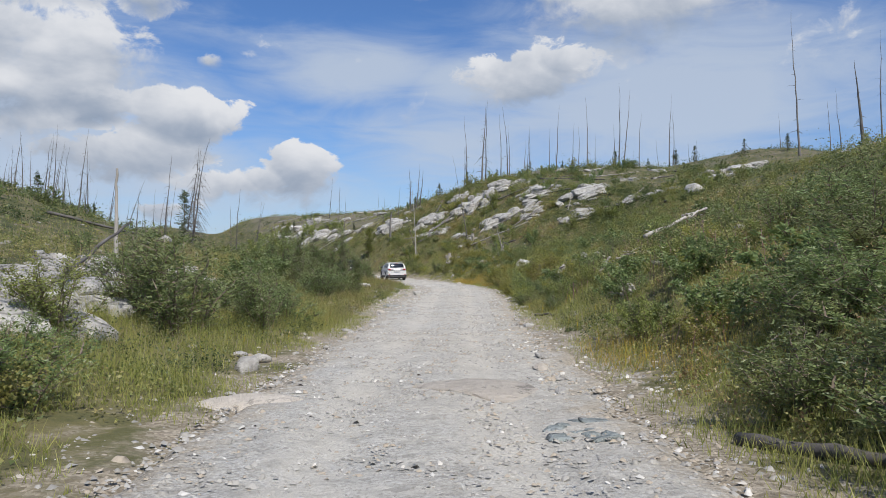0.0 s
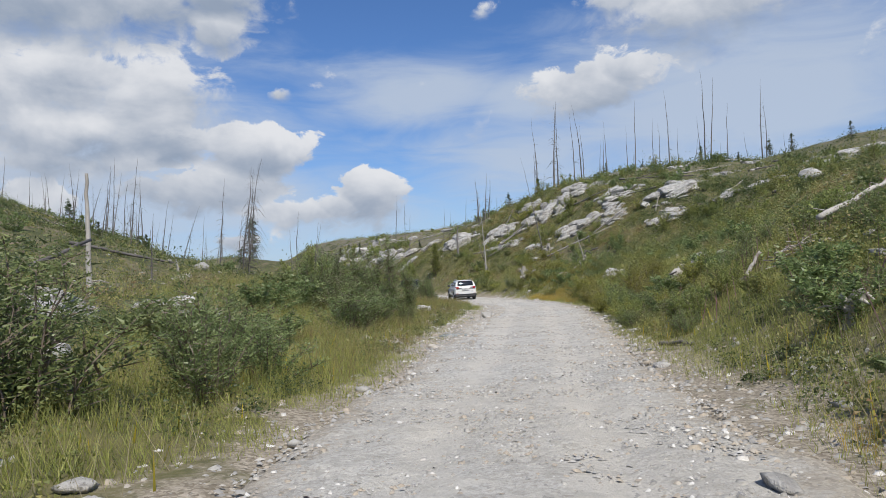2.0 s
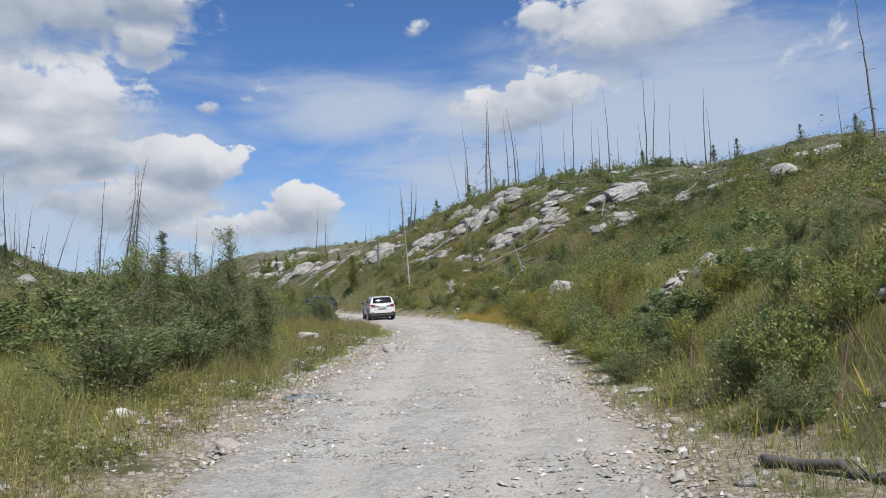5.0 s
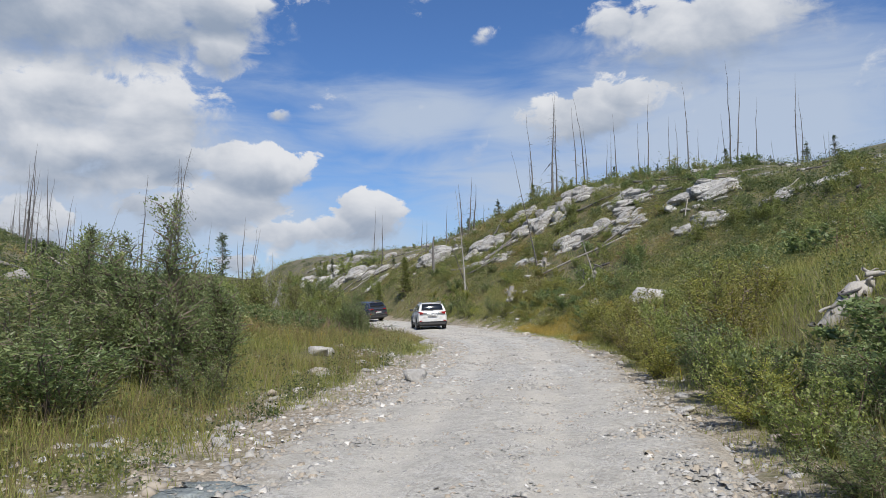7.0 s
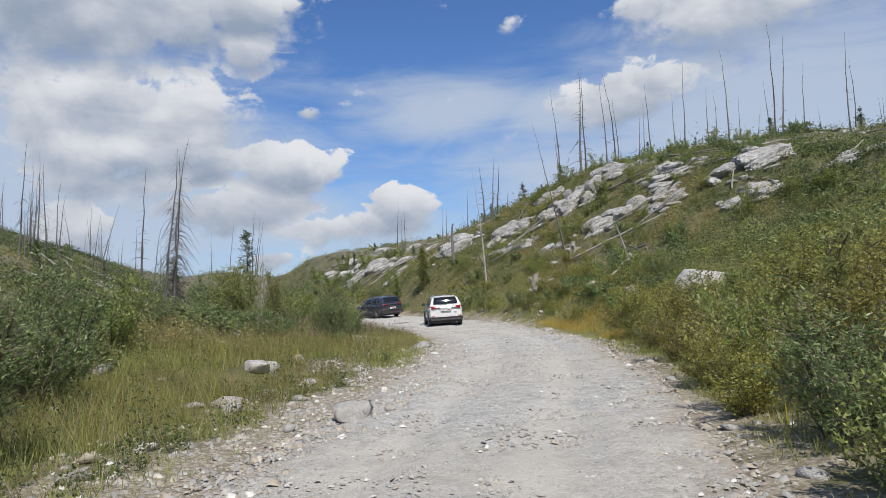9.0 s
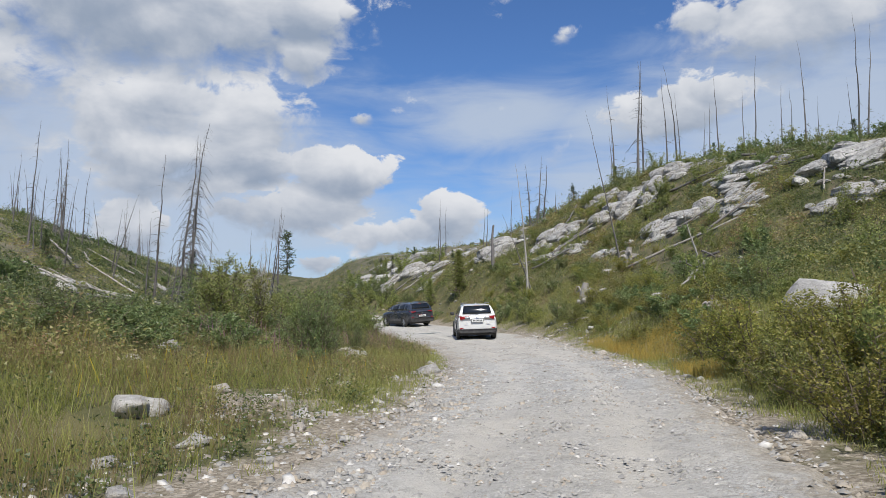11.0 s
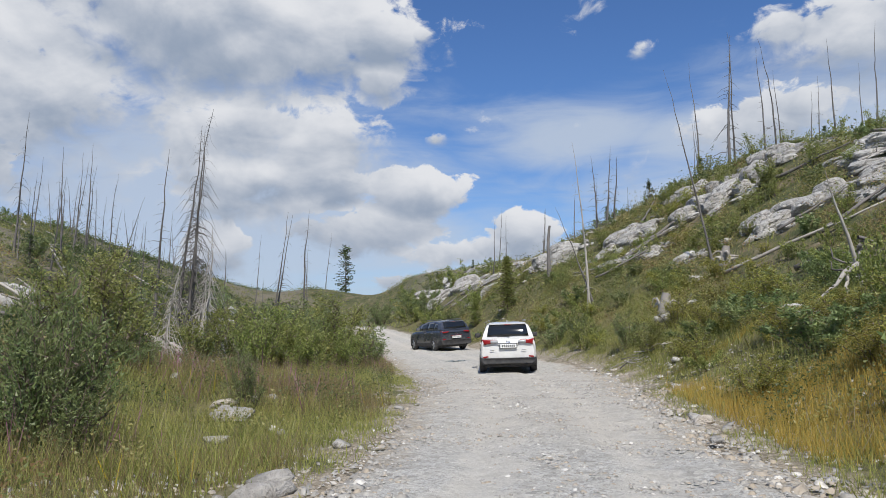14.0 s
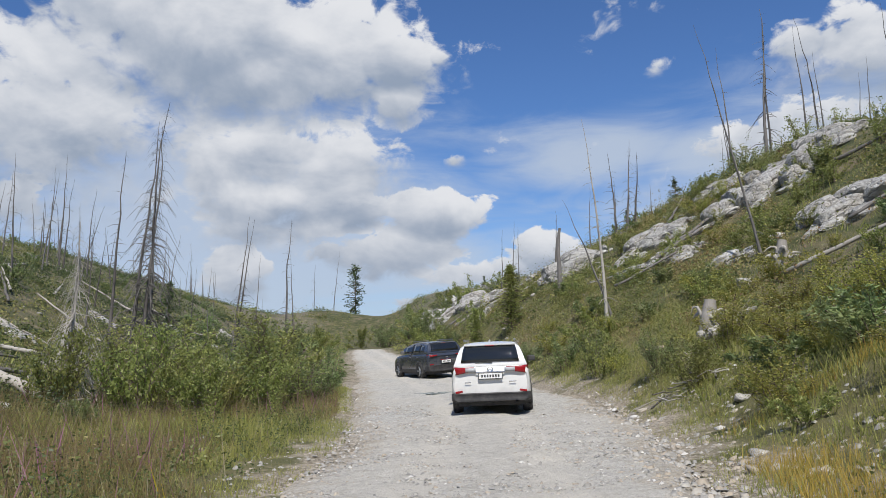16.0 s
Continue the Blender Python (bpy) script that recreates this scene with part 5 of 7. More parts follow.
BOULDERS = [   # x, y, width, height
    (12.2, 36.0, 1.6, 0.95), (6.4, 34.3, 0.95, 0.75), (2.8, 65.6, 0.5, 0.3), (5.8, 51.1, 1.7, 1.0), (0.5, 71.2, 0.7, 0.4),
    (-14.0, 53.0, 1.0, 0.6), (-6.0, 55.5, 0.7, 0.26), (-51.0, 124.0, 2.4, 1.9), (-40.0, 106.5, 1.7, 1.0), (20.9, 62.0, 2.0, 1.1), (8.0, 46.0, 0.8, 0.5), (15.0, 58.0, 1.2, 0.7), (3.2, 63.5, 0.9, 0.5),
    (1.6, 78.2, 1.0, 0.6), (-28.0, 71.0, 1.4, 0.7), (-20.0, 52.0, 1.4, 0.7), (-18.0, 45.0, 1.2, 0.6),
]
STONES = [   # x, y, width beside and on the track
    (-3.0, 11.0, 0.57), (-3.6, 12.7, 0.45), (-2.6, 8.6, 0.16), (1.5, 10.8, 0.34), (1.5, 8.6, 0.24), (-3.1, 12.0, 0.5), (1.7, 12.1, 0.40), (-4.7, 45.2, 0.42),
    (-2.8, 31.4, 0.28), (2.7, 33.0, 0.27), (-1.45, 38.1, 0.68), (-1.1, 38.7, 0.22), (-3.9, 41.4, 0.4), (-4.8, 43.1, 0.65), (-3.7, 39.4, 0.5), (-6.8, 40.9, 0.45),
    (-3.0, 49.1, 0.36), (-2.9, 51.4, 0.5), (-4.8, 43.3, 0.6), (-3.9, 39.7, 0.52), (-5.1, 53.8, 0.4), (-7.7, 48.7, 0.6), (-6.85, 41.1, 0.45), (-6.5, 56.7, 0.52), (-2.3, 47.1, 0.2), (-3.6, 47.6, 0.39), (3.0, 47.2, 0.25), (1.0, 56.7, 0.38),
]
STONES_FAR = [
    (-3.1, 32.6, 0.34), (-2.7, 34.2, 0.24), (-3.4, 36.4, 0.3), (-2.5, 37.0, 0.2), (-2.9, 40.2, 0.34), (-2.3, 41.6, 0.24), (-3.5, 42.4, 0.42), (-2.7, 43.4, 0.3), (-4.4, 39.6, 0.36), (-4.0, 45.4, 0.3),
    (-2.4, 45.8, 0.22), (-3.2, 30.4, 0.26), (-2.6, 28.4, 0.2), (-3.4, 26.6, 0.24), (2.6, 22.6, 0.2), (2.8, 25.2, 0.24), (2.9, 29.6, 0.2), (3.0, 34.4, 0.3), (2.9, 40.4, 0.22),
    (-6.6, 56.2, 0.44), (0.9, 57.3, 0.3), (1.1, 55.0, 0.26), (0.6, 65.8, 0.4), (1.1, 60.5, 0.28), (1.4, 60.2, 0.26), (0.6, 62.1, 0.3), (0.7, 61.2, 0.22),
    (-1.2, 68.5, 0.29), (-2.8, 51.1, 0.49), (-3.0, 20.1, 0.22), (-2.1, 21.6, 0.2), (-2.2, 25.3, 0.36), (2.3, 19.9, 0.32), (3.0, 27.6, 0.34), (-4.1, 28.8, 0.22),
    (2.7, 39.1, 0.18), (-3.4, 35.2, 0.4), (2.9, 36.4, 0.26), (-3.0, 44.2, 0.3), (2.9, 43.0, 0.25), (-3.4, 54.0, 0.33),
]
FLAT_ROCKS = [("sandy", 0.45, 8.9, 1.25, 1.1), ("green", 1.3, 6.4, 0.8, 0.9), ("green", -1.95, 29.2, 1.0, 0.7), ("green", -8.5, 76.4, 1.3, 0.9), ("sandy", -2.2, 8.0, 0.9, 0.5)]


def lay_rocks():
    rng = np.random.default_rng(8)
    for x, y, w, h, d, k in OUTCROPS + OUTCROPS_FAR:
        outcrop(x, y, w, h, d, rng, k)
    for x, y, w, h in BOULDERS:
        boulder(x, y, w, h, w * rng.uniform(0.7, 1.0), rng)
    for i, (x, y, w) in enumerate(STONES + STONES_FAR):
        boulder(x, y, w, w * (rng.uniform(0.34, 0.5) if w < 0.55 else 0.62), w * rng.uniform(0.65, 0.95), rng, MAT_SAND if i % 4 == 3 else MAT_STONE,
                "rounded pale stone lying beside the track", 0.34, 2, "stone", "stones beside the track")
    for kind, x, y, w, d in FLAT_ROCKS:
        if kind == "sandy":
            ob = new("flat_rock", rock_mesh("flat_rock", (w / 2, d / 2, 0.085), rng, MAT_SAND, 4, 2, smooth=True))
            ob.matrix_world = pose(x, y, float(road_z(x, y)) - 0.062, rng.uniform(-1, 1), rng.uniform(-1, 1), rng.uniform(-20, 20))
            tagged(ob, "flat worn bedrock showing through the gravel", "rock", "flat rocks in the track")
            continue
        ob = thing("flat_rock", x, y, float(road_z(x, y)) - 0.03, "broken greenish rock slab set in the gravel", "rock", "flat rocks in the track", rng.uniform(-20, 20))
        for _ in range(15):
            me = rock_mesh("slab", (w * rng.uniform(0.12, 0.30), d * rng.uniform(0.10, 0.22), rng.uniform(0.02, 0.04)), rng, MAT_GREEN, 2, 18, 0.8)
            part("slab", me, ob).matrix_local = pose(rng.uniform(-0.42, 0.42) * w, rng.uniform(-0.40, 0.40) * d, rng.uniform(0.005, 0.03), rng.uniform(-7, 7), rng.uniform(-7, 7), rng.uniform(-35, 35))


def lay_shelves():
    """Smaller shelves of bedrock along both ridges, clear of the larger outcrops."""
    rng = np.random.default_rng(28)
    n = 0
    while n < 22:
        right = n < 13
        y = rng.uniform(70, 112) if right else rng.uniform(70, 150)
        x = float(road_x(y)) + (rng.uniform(18, 52) if right else -rng.uniform(22, 60))
        if min(math.hypot(x - q[0], y - q[1]) - q[2] * 0.6 for q in OUTCROPS + OUTCROPS_FAR) < 3.0:
            continue
        outcrop(x, y, rng.uniform(1.4, 3.4), rng.uniform(0.5, 1.0), rng.uniform(0.9, 1.6), rng, 3, "low grey granite shelf among the scrub")
        n += 1
    # Broken ledges that run on between the large outcrops.
    n = 0
    while n < 5:
        y, u = rng.uniform(74, 98), rng.uniform(10.0, 24.0)
        x = float(road_x(y)) + u
        near = min(math.hypot(x - q[0], y - q[1]) - q[2] * 0.55 for q in OUTCROPS + OUTCROPS_FAR)
        if near < 0.2 or near > 4.0:
            continue
        outcrop(x, y, rng.uniform(1.2, 2.6), rng.uniform(0.5, 0.8), rng.uniform(0.8, 1.4), rng, 2, "broken grey granite ledge on the hillside")
        n += 1


def dress_far_ridge():
    """The low ridge beyond the bend: pale shelves, fallen trunks, small shrubs."""
    rng = np.random.default_rng(45)
    for _ in range(9):
        y = rng.uniform(112, 165)
        x = float(road_x(y)) + rng.uniform(7, 34)
        outcrop(x, y, rng.uniform(2.0, 5.0), rng.uniform(0.8, 1.4), rng.uniform(1.2, 2.2), rng, 3, "low grey granite shelf among the scrub")
    for _ in range(46):
        y = rng.uniform(108, 175)
        x = float(road_x(y)) + rng.uniform(5, 40)
        tall = rng.uniform(0.6, 1.5)
        bush(rng.choice(["low", "low", "birch"]), x, y, tall * rng.uniform(1.0, 1.8), tall, rng, True)


def spread_stones():
    """Loose gravel and cobbles, thickest along the edges of the track, and stones strewn over the slopes."""
    rng = np.random.default_rng(9)
    # Angular chips for the grit, rounder broken lumps for the rubble.
    grit = np.array([(1, 0.2, -0.4), (-0.2, 1, -0.4), (-1, -0.1, -0.4), (0.1, -1, -0.4), (0.2, 0.15, 0.8)], float)
    grit_f = np.array([(0, 1, 4), (1, 2, 4), (2, 3, 4), (3, 0, 4)])
    chip = np.array([(1, 0, -0.6), (0, 1, -0.6), (-1, 0, -0.6), (0, -1, -0.6), (0.5, 0.25, 0.6), (-0.25, 0.5, 0.75), (-0.5, -0.25, 0.5), (0.25, -0.5, 0.7)], float)
    chip_f = np.array([(0, 1, 5), (0, 5, 4), (1, 2, 6), (1, 6, 5), (2, 3, 7), (2, 7, 6), (3, 0, 4), (3, 4, 7), (4, 5, 6), (4, 6, 7)])
    vs, fs, at = [], [], 0
    for count, lo, hi, y0, y1, s0, s1, side, lump in ((9500, -0.7, 1.2, 1, 78, 0.012, 0.060, 0, None), (38000, -2.3, 0.1, 1, 72, 0.012, 0.042, 0, None), (3000, -2.2, 0.1, 1, 72, 0.022, 0.055, 0, False),
                                                      (1100, -0.6, 1.3, 1, 85, 0.030, 0.085, 0, False), (6500, -0.9, 2.3, 24, 52, 0.014, 0.085, -1, False),
                                                      (3500, -0.7, 1.9, 8, 34, 0.014, 0.075, 1, False), (3500, -0.6, 2.4, 50, 72, 0.014, 0.090, 1, False), (60, -0.4, 2.0, 10, 70, 0.07, 0.15, 0, True), (700, 2.0, 24.0, 5, 110, 0.08, 0.26, 0, True)):
        v0, f0 = (grit, grit_f) if lump is None else BALLS[1] if lump else (chip, chip_f)
        x, y, _ = scatter(count, lo, hi, y0, y1, rng, side == 0, 1.3 if side else 1.0)
        if side < 0:
            x = 2 * road_x(y) - x
        u = np.abs(x - road_x(y))
        on = u < road_half(y) * 0.97
        z = np.where(on, road_z(x, y), ground_z(x, y))
        s = s0 * (s1 / s0) ** (rng.uniform(0, 1, count) ** 1.6)
        scale = np.stack([s, s * rng.uniform(0.55, 1.0, count), s * rng.uniform(0.30, 0.60, count)], -1)[:, None]
        v = v0[None] * (1 + rng.uniform(-0.32, 0.32, (count, len(v0), 1))) * scale
        v = v + v[..., [0]] * rng.normal(scale=0.22, size=(count, 1, 1)) * np.array([0, 0, 1.0])
        a = rng.uniform(0, 2 * np.pi, count)[:, None]
        v = np.stack([v[..., 0] * np.cos(a) - v[..., 1] * np.sin(a) + x[:, None], v[..., 0] * np.sin(a) + v[..., 1] * np.cos(a) + y[:, None],
                      v[..., 2] + (z + 0.12 * scale[:, 0, 2])[:, None]], -1)
        vs.append(v.reshape(-1, 3))
        fs.append((f0[None] + (np.arange(count) * len(v0))[:, None, None]).reshape(-1, 3) + at)
        at += count * len(v0)
    m, nt, b = material("loose_stone", 0.9)
    isle = node(nt, "ShaderNodeNewGeometry").outputs["Random Per Island"]
    grain = noise_tex(nt, place(nt), 30.0, 4, 0.7)
    c = blend(nt, isle, (0.26, 0.25, 0.23), (0.50, 0.482, 0.448))
    c = blend(nt, span(nt, isle, 0.55, 0.72, 0.0, 0.8), c, (0.36, 0.30, 0.225))
    c = blend(nt, span(nt, isle, 0.90, 0.95), c, (0.60, 0.58, 0.545))
    c = blend(nt, span(nt, grain, 0.4, 0.8, 0, 0.4), c, (0.17, 0.16, 0.15))
    nt.links.new(c, b.inputs["Base Color"])
    bump(nt, b, grain, 0.5, 0.01)
    me = mesh_of("loose_stones", np.concatenate(vs), np.concatenate(fs), m)
    tagged(new("loose_stones", me), "loose pale stones and rubble strewn along the track", "gravel", kind="stuff")


lay_rocks()
lay_shelves()
dress_far_ridge()
spread_stones()

# ---------- the cover between the rocks ----------
grow_grass()
grow_stalks()
grow_scrub()

# ---------- dead trees ----------
def snag_meshes(height, lean, radius, branches, rng, long=0.5, broken=False, droop=0.30):
    f = np.linspace(0, 1, 14)
    wob = np.cumsum(rng.normal(scale=0.012 * height, size=(14, 2)), axis=0) * f[:, None] * 0.5
    path = np.stack([lean[0] * f ** 1.1 + wob[:, 0], lean[1] * f ** 1.1 + wob[:, 1], height * f - 0.15 * (1 - f)], -1)
    rad = radius * (1 - (0.55 if broken else 0.93) * f ** 0.85) * (1 + 0.35 * np.exp(-f * 30))
    trunk = tubes(path[None], rad[None], 8)
    n = branches
    g = rng.uniform(0.12, 0.98, n)
    x = g * 13
    lo = np.minimum(x.astype(int), 12)
    base = path[lo] + (path[lo + 1] - path[lo]) * (x - lo)[:, None]
    a = rng.uniform(0, 2 * np.pi, n)
    reach = long * height * 0.12 * rng.uniform(0.25, 1.2, n) * (1.15 - g)
    rise = rng.uniform(-0.45, 0.35, n)
    way = np.stack([np.cos(a), np.sin(a), rise], -1)
    mid = base + way * reach[:, None] * 0.5 + np.stack([0 * a, 0 * a, -0.17 * droop * reach], -1)
    end = base + way * reach[:, None] + np.stack([0 * a, 0 * a, -droop * reach], -1)
    r = np.minimum(0.30 * radius * (1.1 - g), 0.05)[:, None] * np.array([[1.0, 0.6, 0.25]])
    limbs = tubes(np.stack([base, mid, end], 1), r, 4)
    return trunk, limbs


def snag(x, y, height, lean_x, rng, branches=14, radius=None, long=1.0, mat=None, broken=False, label="", droop=0.30):
    z = float(ground_z(x, y))
    r = radius or 0.03 + 0.0065 * height
    trunk, limbs = snag_meshes(height, (lean_x, rng.normal(scale=0.02 * height)), r, branches, rng, long, broken, droop)
    root = thing("dead_tree", x, y, z, label or "burnt grey dead tree trunk standing with bare branch stubs", "dead tree", "dead trees after the fire")
    part("trunk", mesh_of("trunk", *trunk, mat or MAT_SNAG, True), root)
    part("branchwork", mesh_of("branches", *limbs, mat or MAT_SNAG), root, kind="stuff")
    return root


RIDGE_SNAGS = [   # x, y, height, lean
    (16.2, 109.8, 9.8, 0.3), (20.8, 110.3, 10.8, 0.3), (25.7, 110.9, 13.1, -0.2), (26.4, 111.2, 12.4, 1.5), (25.1, 110.6, 6.9, -0.4),
    (28.8, 111.4, 8.9, 0.1), (33.5, 112.1, 11.3, 0.5), (34.1, 112.2, 8.6, 0.3), (18.6, 110.0, 6.9, 0.3), (19.5, 110.1, 6.3, 0.3),
    (22.1, 110.5, 5.4, -0.1), (7.9, 108.5, 9.9, 0.1), (15.1, 109.5, 6.7, 0.0), (11.3, 109.0, 5.4, 0.2), (27.9, 111.3, 3.2, 0.0),
    (43.4, 91.4, 18.1, -1.4), (52.4, 89.4, 14.6, -0.4), (50.1, 94.4, 8.3, -0.3), (48.7, 94.4, 7.0, -0.1),
]
FACE_SNAGS = [
    (2.9, 110.6, 11.4, 0.4), (5.8, 111.9, 13.0, 0.7), (9.1, 110.9, 11.5, -0.2), (9.4, 111.1, 8.2, -0.1), (11.7, 107.6, 5.9, 0.1),
    (-5.4, 107.8, 4.1, 0.1), (-2.6, 103.6, 2.5, 0.0), (-8.6, 99.8, 4.1, 0.2), (-15.7, 113.2, 5.6, 0.5), (-23.8, 150.9, 8.3, 0.5),
    (-10.3, 109.5, 4.3, 0.3), (-6.7, 102.9, 4.4, 0.2),
]
LEFT_SNAGS = [
    (-42.1, 84.6, 9.7, 1.2), (-56.9, 105.4, 9.7, 1.1), (-57.4, 110.7, 9.3, 1.0), (-56.7, 106.6, 11.3, 0.8), (-54.4, 102.6, 8.6, 1.5),
    (-39.7, 91.5, 7.4, 2.1), (-21.9, 83.9, 7.9, 0.7), (-22.2, 84.4, 7.6, 1.6), (-62.0, 147.3, 11.9, 0.9), (-69.8, 187.3, 14.3, 1.3),
    (-73.5, 186.0, 11.1, 0.6), (-61.0, 104.2, 8.0, 1.1), (-42.3, 79.1, 6.3, 1.2), (-43.8, 79.0, 5.7, 1.9), (-41.2, 84.1, 4.2, -0.1),
    (-38.5, 84.1, 6.9, 1.3), (-30.2, 104.1, 8.4, 0.1), (-20.2, 139.1, 7.1, 0.2), (-16.6, 39.3, 3.1, 0.1), (-59.9, 110.2, 9.5, 1.1),
]


def stand_snags():
    rng = np.random.default_rng(14)
    for x, y, h, lean in RIDGE_SNAGS:
        snag(x, y, h, lean, rng, int(rng.integers(8, 20)), long=0.6)
    for x, y, h, lean in FACE_SNAGS:
        snag(x, y, h, lean, rng, int(rng.integers(6, 18)), long=0.7)
    for x, y, h, lean in LEFT_SNAGS:
        snag(x, y, h, lean, rng, int(rng.integers(24, 48)), long=1.1, droop=0.7)
    bushy = "tall burnt dead larch with many fine drooping bare branches"
    snag(5.0, 106.6, 11.6, 0.5, rng, 46, 0.15, 1.3, label=bushy)
    for x, y, h, lean in ((-30.2, 87.2, 14.9, 2.0), (-30.8, 87.0, 14.3, 1.5), (-30.5, 87.8, 14.0, 1.9)):
        snag(x, y, h, lean, rng, 130, 0.14, 1.3, label=bushy, droop=0.9)
    snag(-34.0, 88.8, 12.6, 1.1, rng, 50, 0.13, 0.9, label=bushy)
    snag(-28.3, 99.7, 10.7, 0.4, rng, 60, 0.12, 0.9, label=bushy)
    for x, y, h, lean in ((-4.3, 103.3, 6.6, 0.7), (-5.0, 104.0, 6.2, -0.3), (-3.8, 104.4, 5.4, 0.6)):
        snag(x, y, h, lean, rng, 40, 0.10, 1.6, label="grey dead birch with spreading bare twigs")
    snag(-3.4, 81.8, 8.3, -0.1, rng, 44, 0.08, 0.9, MAT_PALE, label="tall weathered grey dead trunk with bare twigs")
    snag(-3.2, 82.1, 4.9, -1.5, rng, 6, 0.06, 0.5, MAT_SNAG, label="thin leaning dead trunk bent at the top")
    snag(2.3, 81.2, 9.2, -2.0, rng, 16, 0.062, 0.5, MAT_SNAG, label="long thin leaning dead trunk")
    snag(5.05, 65.5, 2.9, -0.65, rng, 18, 0.08, 0.8, MAT_PALE, label="thin leaning dead trunk")
    snag(-7.0, 92.2, 3.5, 0.1, rng, 3, 0.16, 0.2, MAT_SNAG, True, "short thick charred trunk snapped off at the top")
    snag(51.3, 91.4, 11.5, -0.7, rng, 40, 0.28, 0.7, label=bushy)
    snag(-12.3, 27.3, 3.6, 0.1, rng, 8, 0.10, 1.4, MAT_PALE, True, "snapped pale dead trunk with crooked limbs")
    for x, y, h in ((-14.0, 66.1, 4.4), (-14.6, 66.6, 3.6), (-12.4, 62.0, 2.6)):
        snag(x, y, h, 0.4, rng, 150, 0.06, 2.2, MAT_PALE, label="bleached dead tree with tangled drooping twigs", droop=1.5)
    # Far off, on the skylines to both sides.
    for _ in range(60):
        y = rng.uniform(95, 210)
        u = rng.choice([-1, 1]) * rng.uniform(30, 90)
        if u > 0 and y > 130:
            continue
        snag(float(road_x(y)) + u, y, rng.uniform(3, 8.5), rng.normal(scale=0.4), rng, 7, long=0.6)


def left_hill_snags():
    rng = np.random.default_rng(19)
    for _ in range(34):
        y, u = rng.uniform(78, 165), rng.uniform(16, 62)
        snag(float(road_x(y)) - u, y, rng.uniform(3.5, 9.5), rng.normal(scale=0.7) + 0.4, rng, int(rng.integers(16, 44)), long=1.2, droop=0.8)


def log(points, r0, r1, mat, label, rng, name="fallen_log", stubs=3):
    p = np.array([(x, y, float(ground_z(x, y)) + dz) for x, y, dz in points])
    f = np.linspace(0, 1, 9)
    src = np.linspace(0, 1, len(p))
    path = np.stack([np.interp(f, src, p[:, k]) for k in range(3)], -1)
    origin = path[0].copy()
    path -= origin
    path += rng.normal(scale=0.02, size=path.shape)
    trunk = tubes(path[None], np.interp(f, [0, 1], [r0, r1])[None], 8)
    ends = np.array([[0, 1, 2, 3], [0, 3, 4, 7], [4, 5, 6, 7]])
    trunk = (trunk[0], np.concatenate([trunk[1], ends[:, ::-1], ends + 64]))
    k = rng.integers(1, 8, stubs)
    way = rng.normal(size=(stubs, 3))
    way[:, 2] = np.abs(way[:, 2])
    way *= rng.uniform(0.4, 1.2, (stubs, 1)) / np.linalg.norm(way, axis=1, keepdims=True)
    b = path[k]
    twig = tubes(np.stack([b, b + way * 2.2 * r0, b + way * 4.4 * r0], 1), np.tile([[0.25 * r0, 0.16 * r0, 0.06 * r0]], (stubs, 1)), 4)
    ob = new(name)
    ob.matrix_world = pose(*origin)
    tagged(ob, label, "log", "fallen logs")
    part("trunk", mesh_of("log_trunk", *trunk, mat, True), ob)
    part("branchwork", mesh_of("log_branches", *twig, mat), ob, kind="stuff")


def roots(x, y, size, rng, label):
    """An upturned stump with bleached roots."""
    z = float(ground_z(x, y))
    n = 8
    a = rng.uniform(0, 2 * np.pi, n)
    f = np.linspace(0, 1, 6)
    reach = size * rng.uniform(0.3, 0.7, n)
    path = np.stack([np.cos(a)[:, None] * reach[:, None] * f, np.sin(a)[:, None] * reach[:, None] * f * 0.7,
                     size * 0.45 * np.sin(f * 2.4) * rng.uniform(0.2, 1.2, n)[:, None] + 0.1], -1)
    path += rng.normal(scale=0.03 * size, size=path.shape)
    limbs = tubes(path, 0.13 * size * (1 - 0.85 * f)[None] * rng.uniform(0.5, 1.1, n)[:, None], 6)
    stem = tubes(np.array([[[0, 0, -0.1], [0.05, 0, size * 0.35], [0.12, 0.02, size * 0.75]]]), np.array([[0.24, 0.2, 0.13]]) * size, 8)
    ob = thing("tree_stump", x, y, z, label, "stump", "stumps on the slope")
    part("stump", mesh_of("stump", *stem, MAT_PALE, True), ob)
    part("rootwork", mesh_of("roots", *limbs, MAT_PALE, True), ob, kind="stuff")


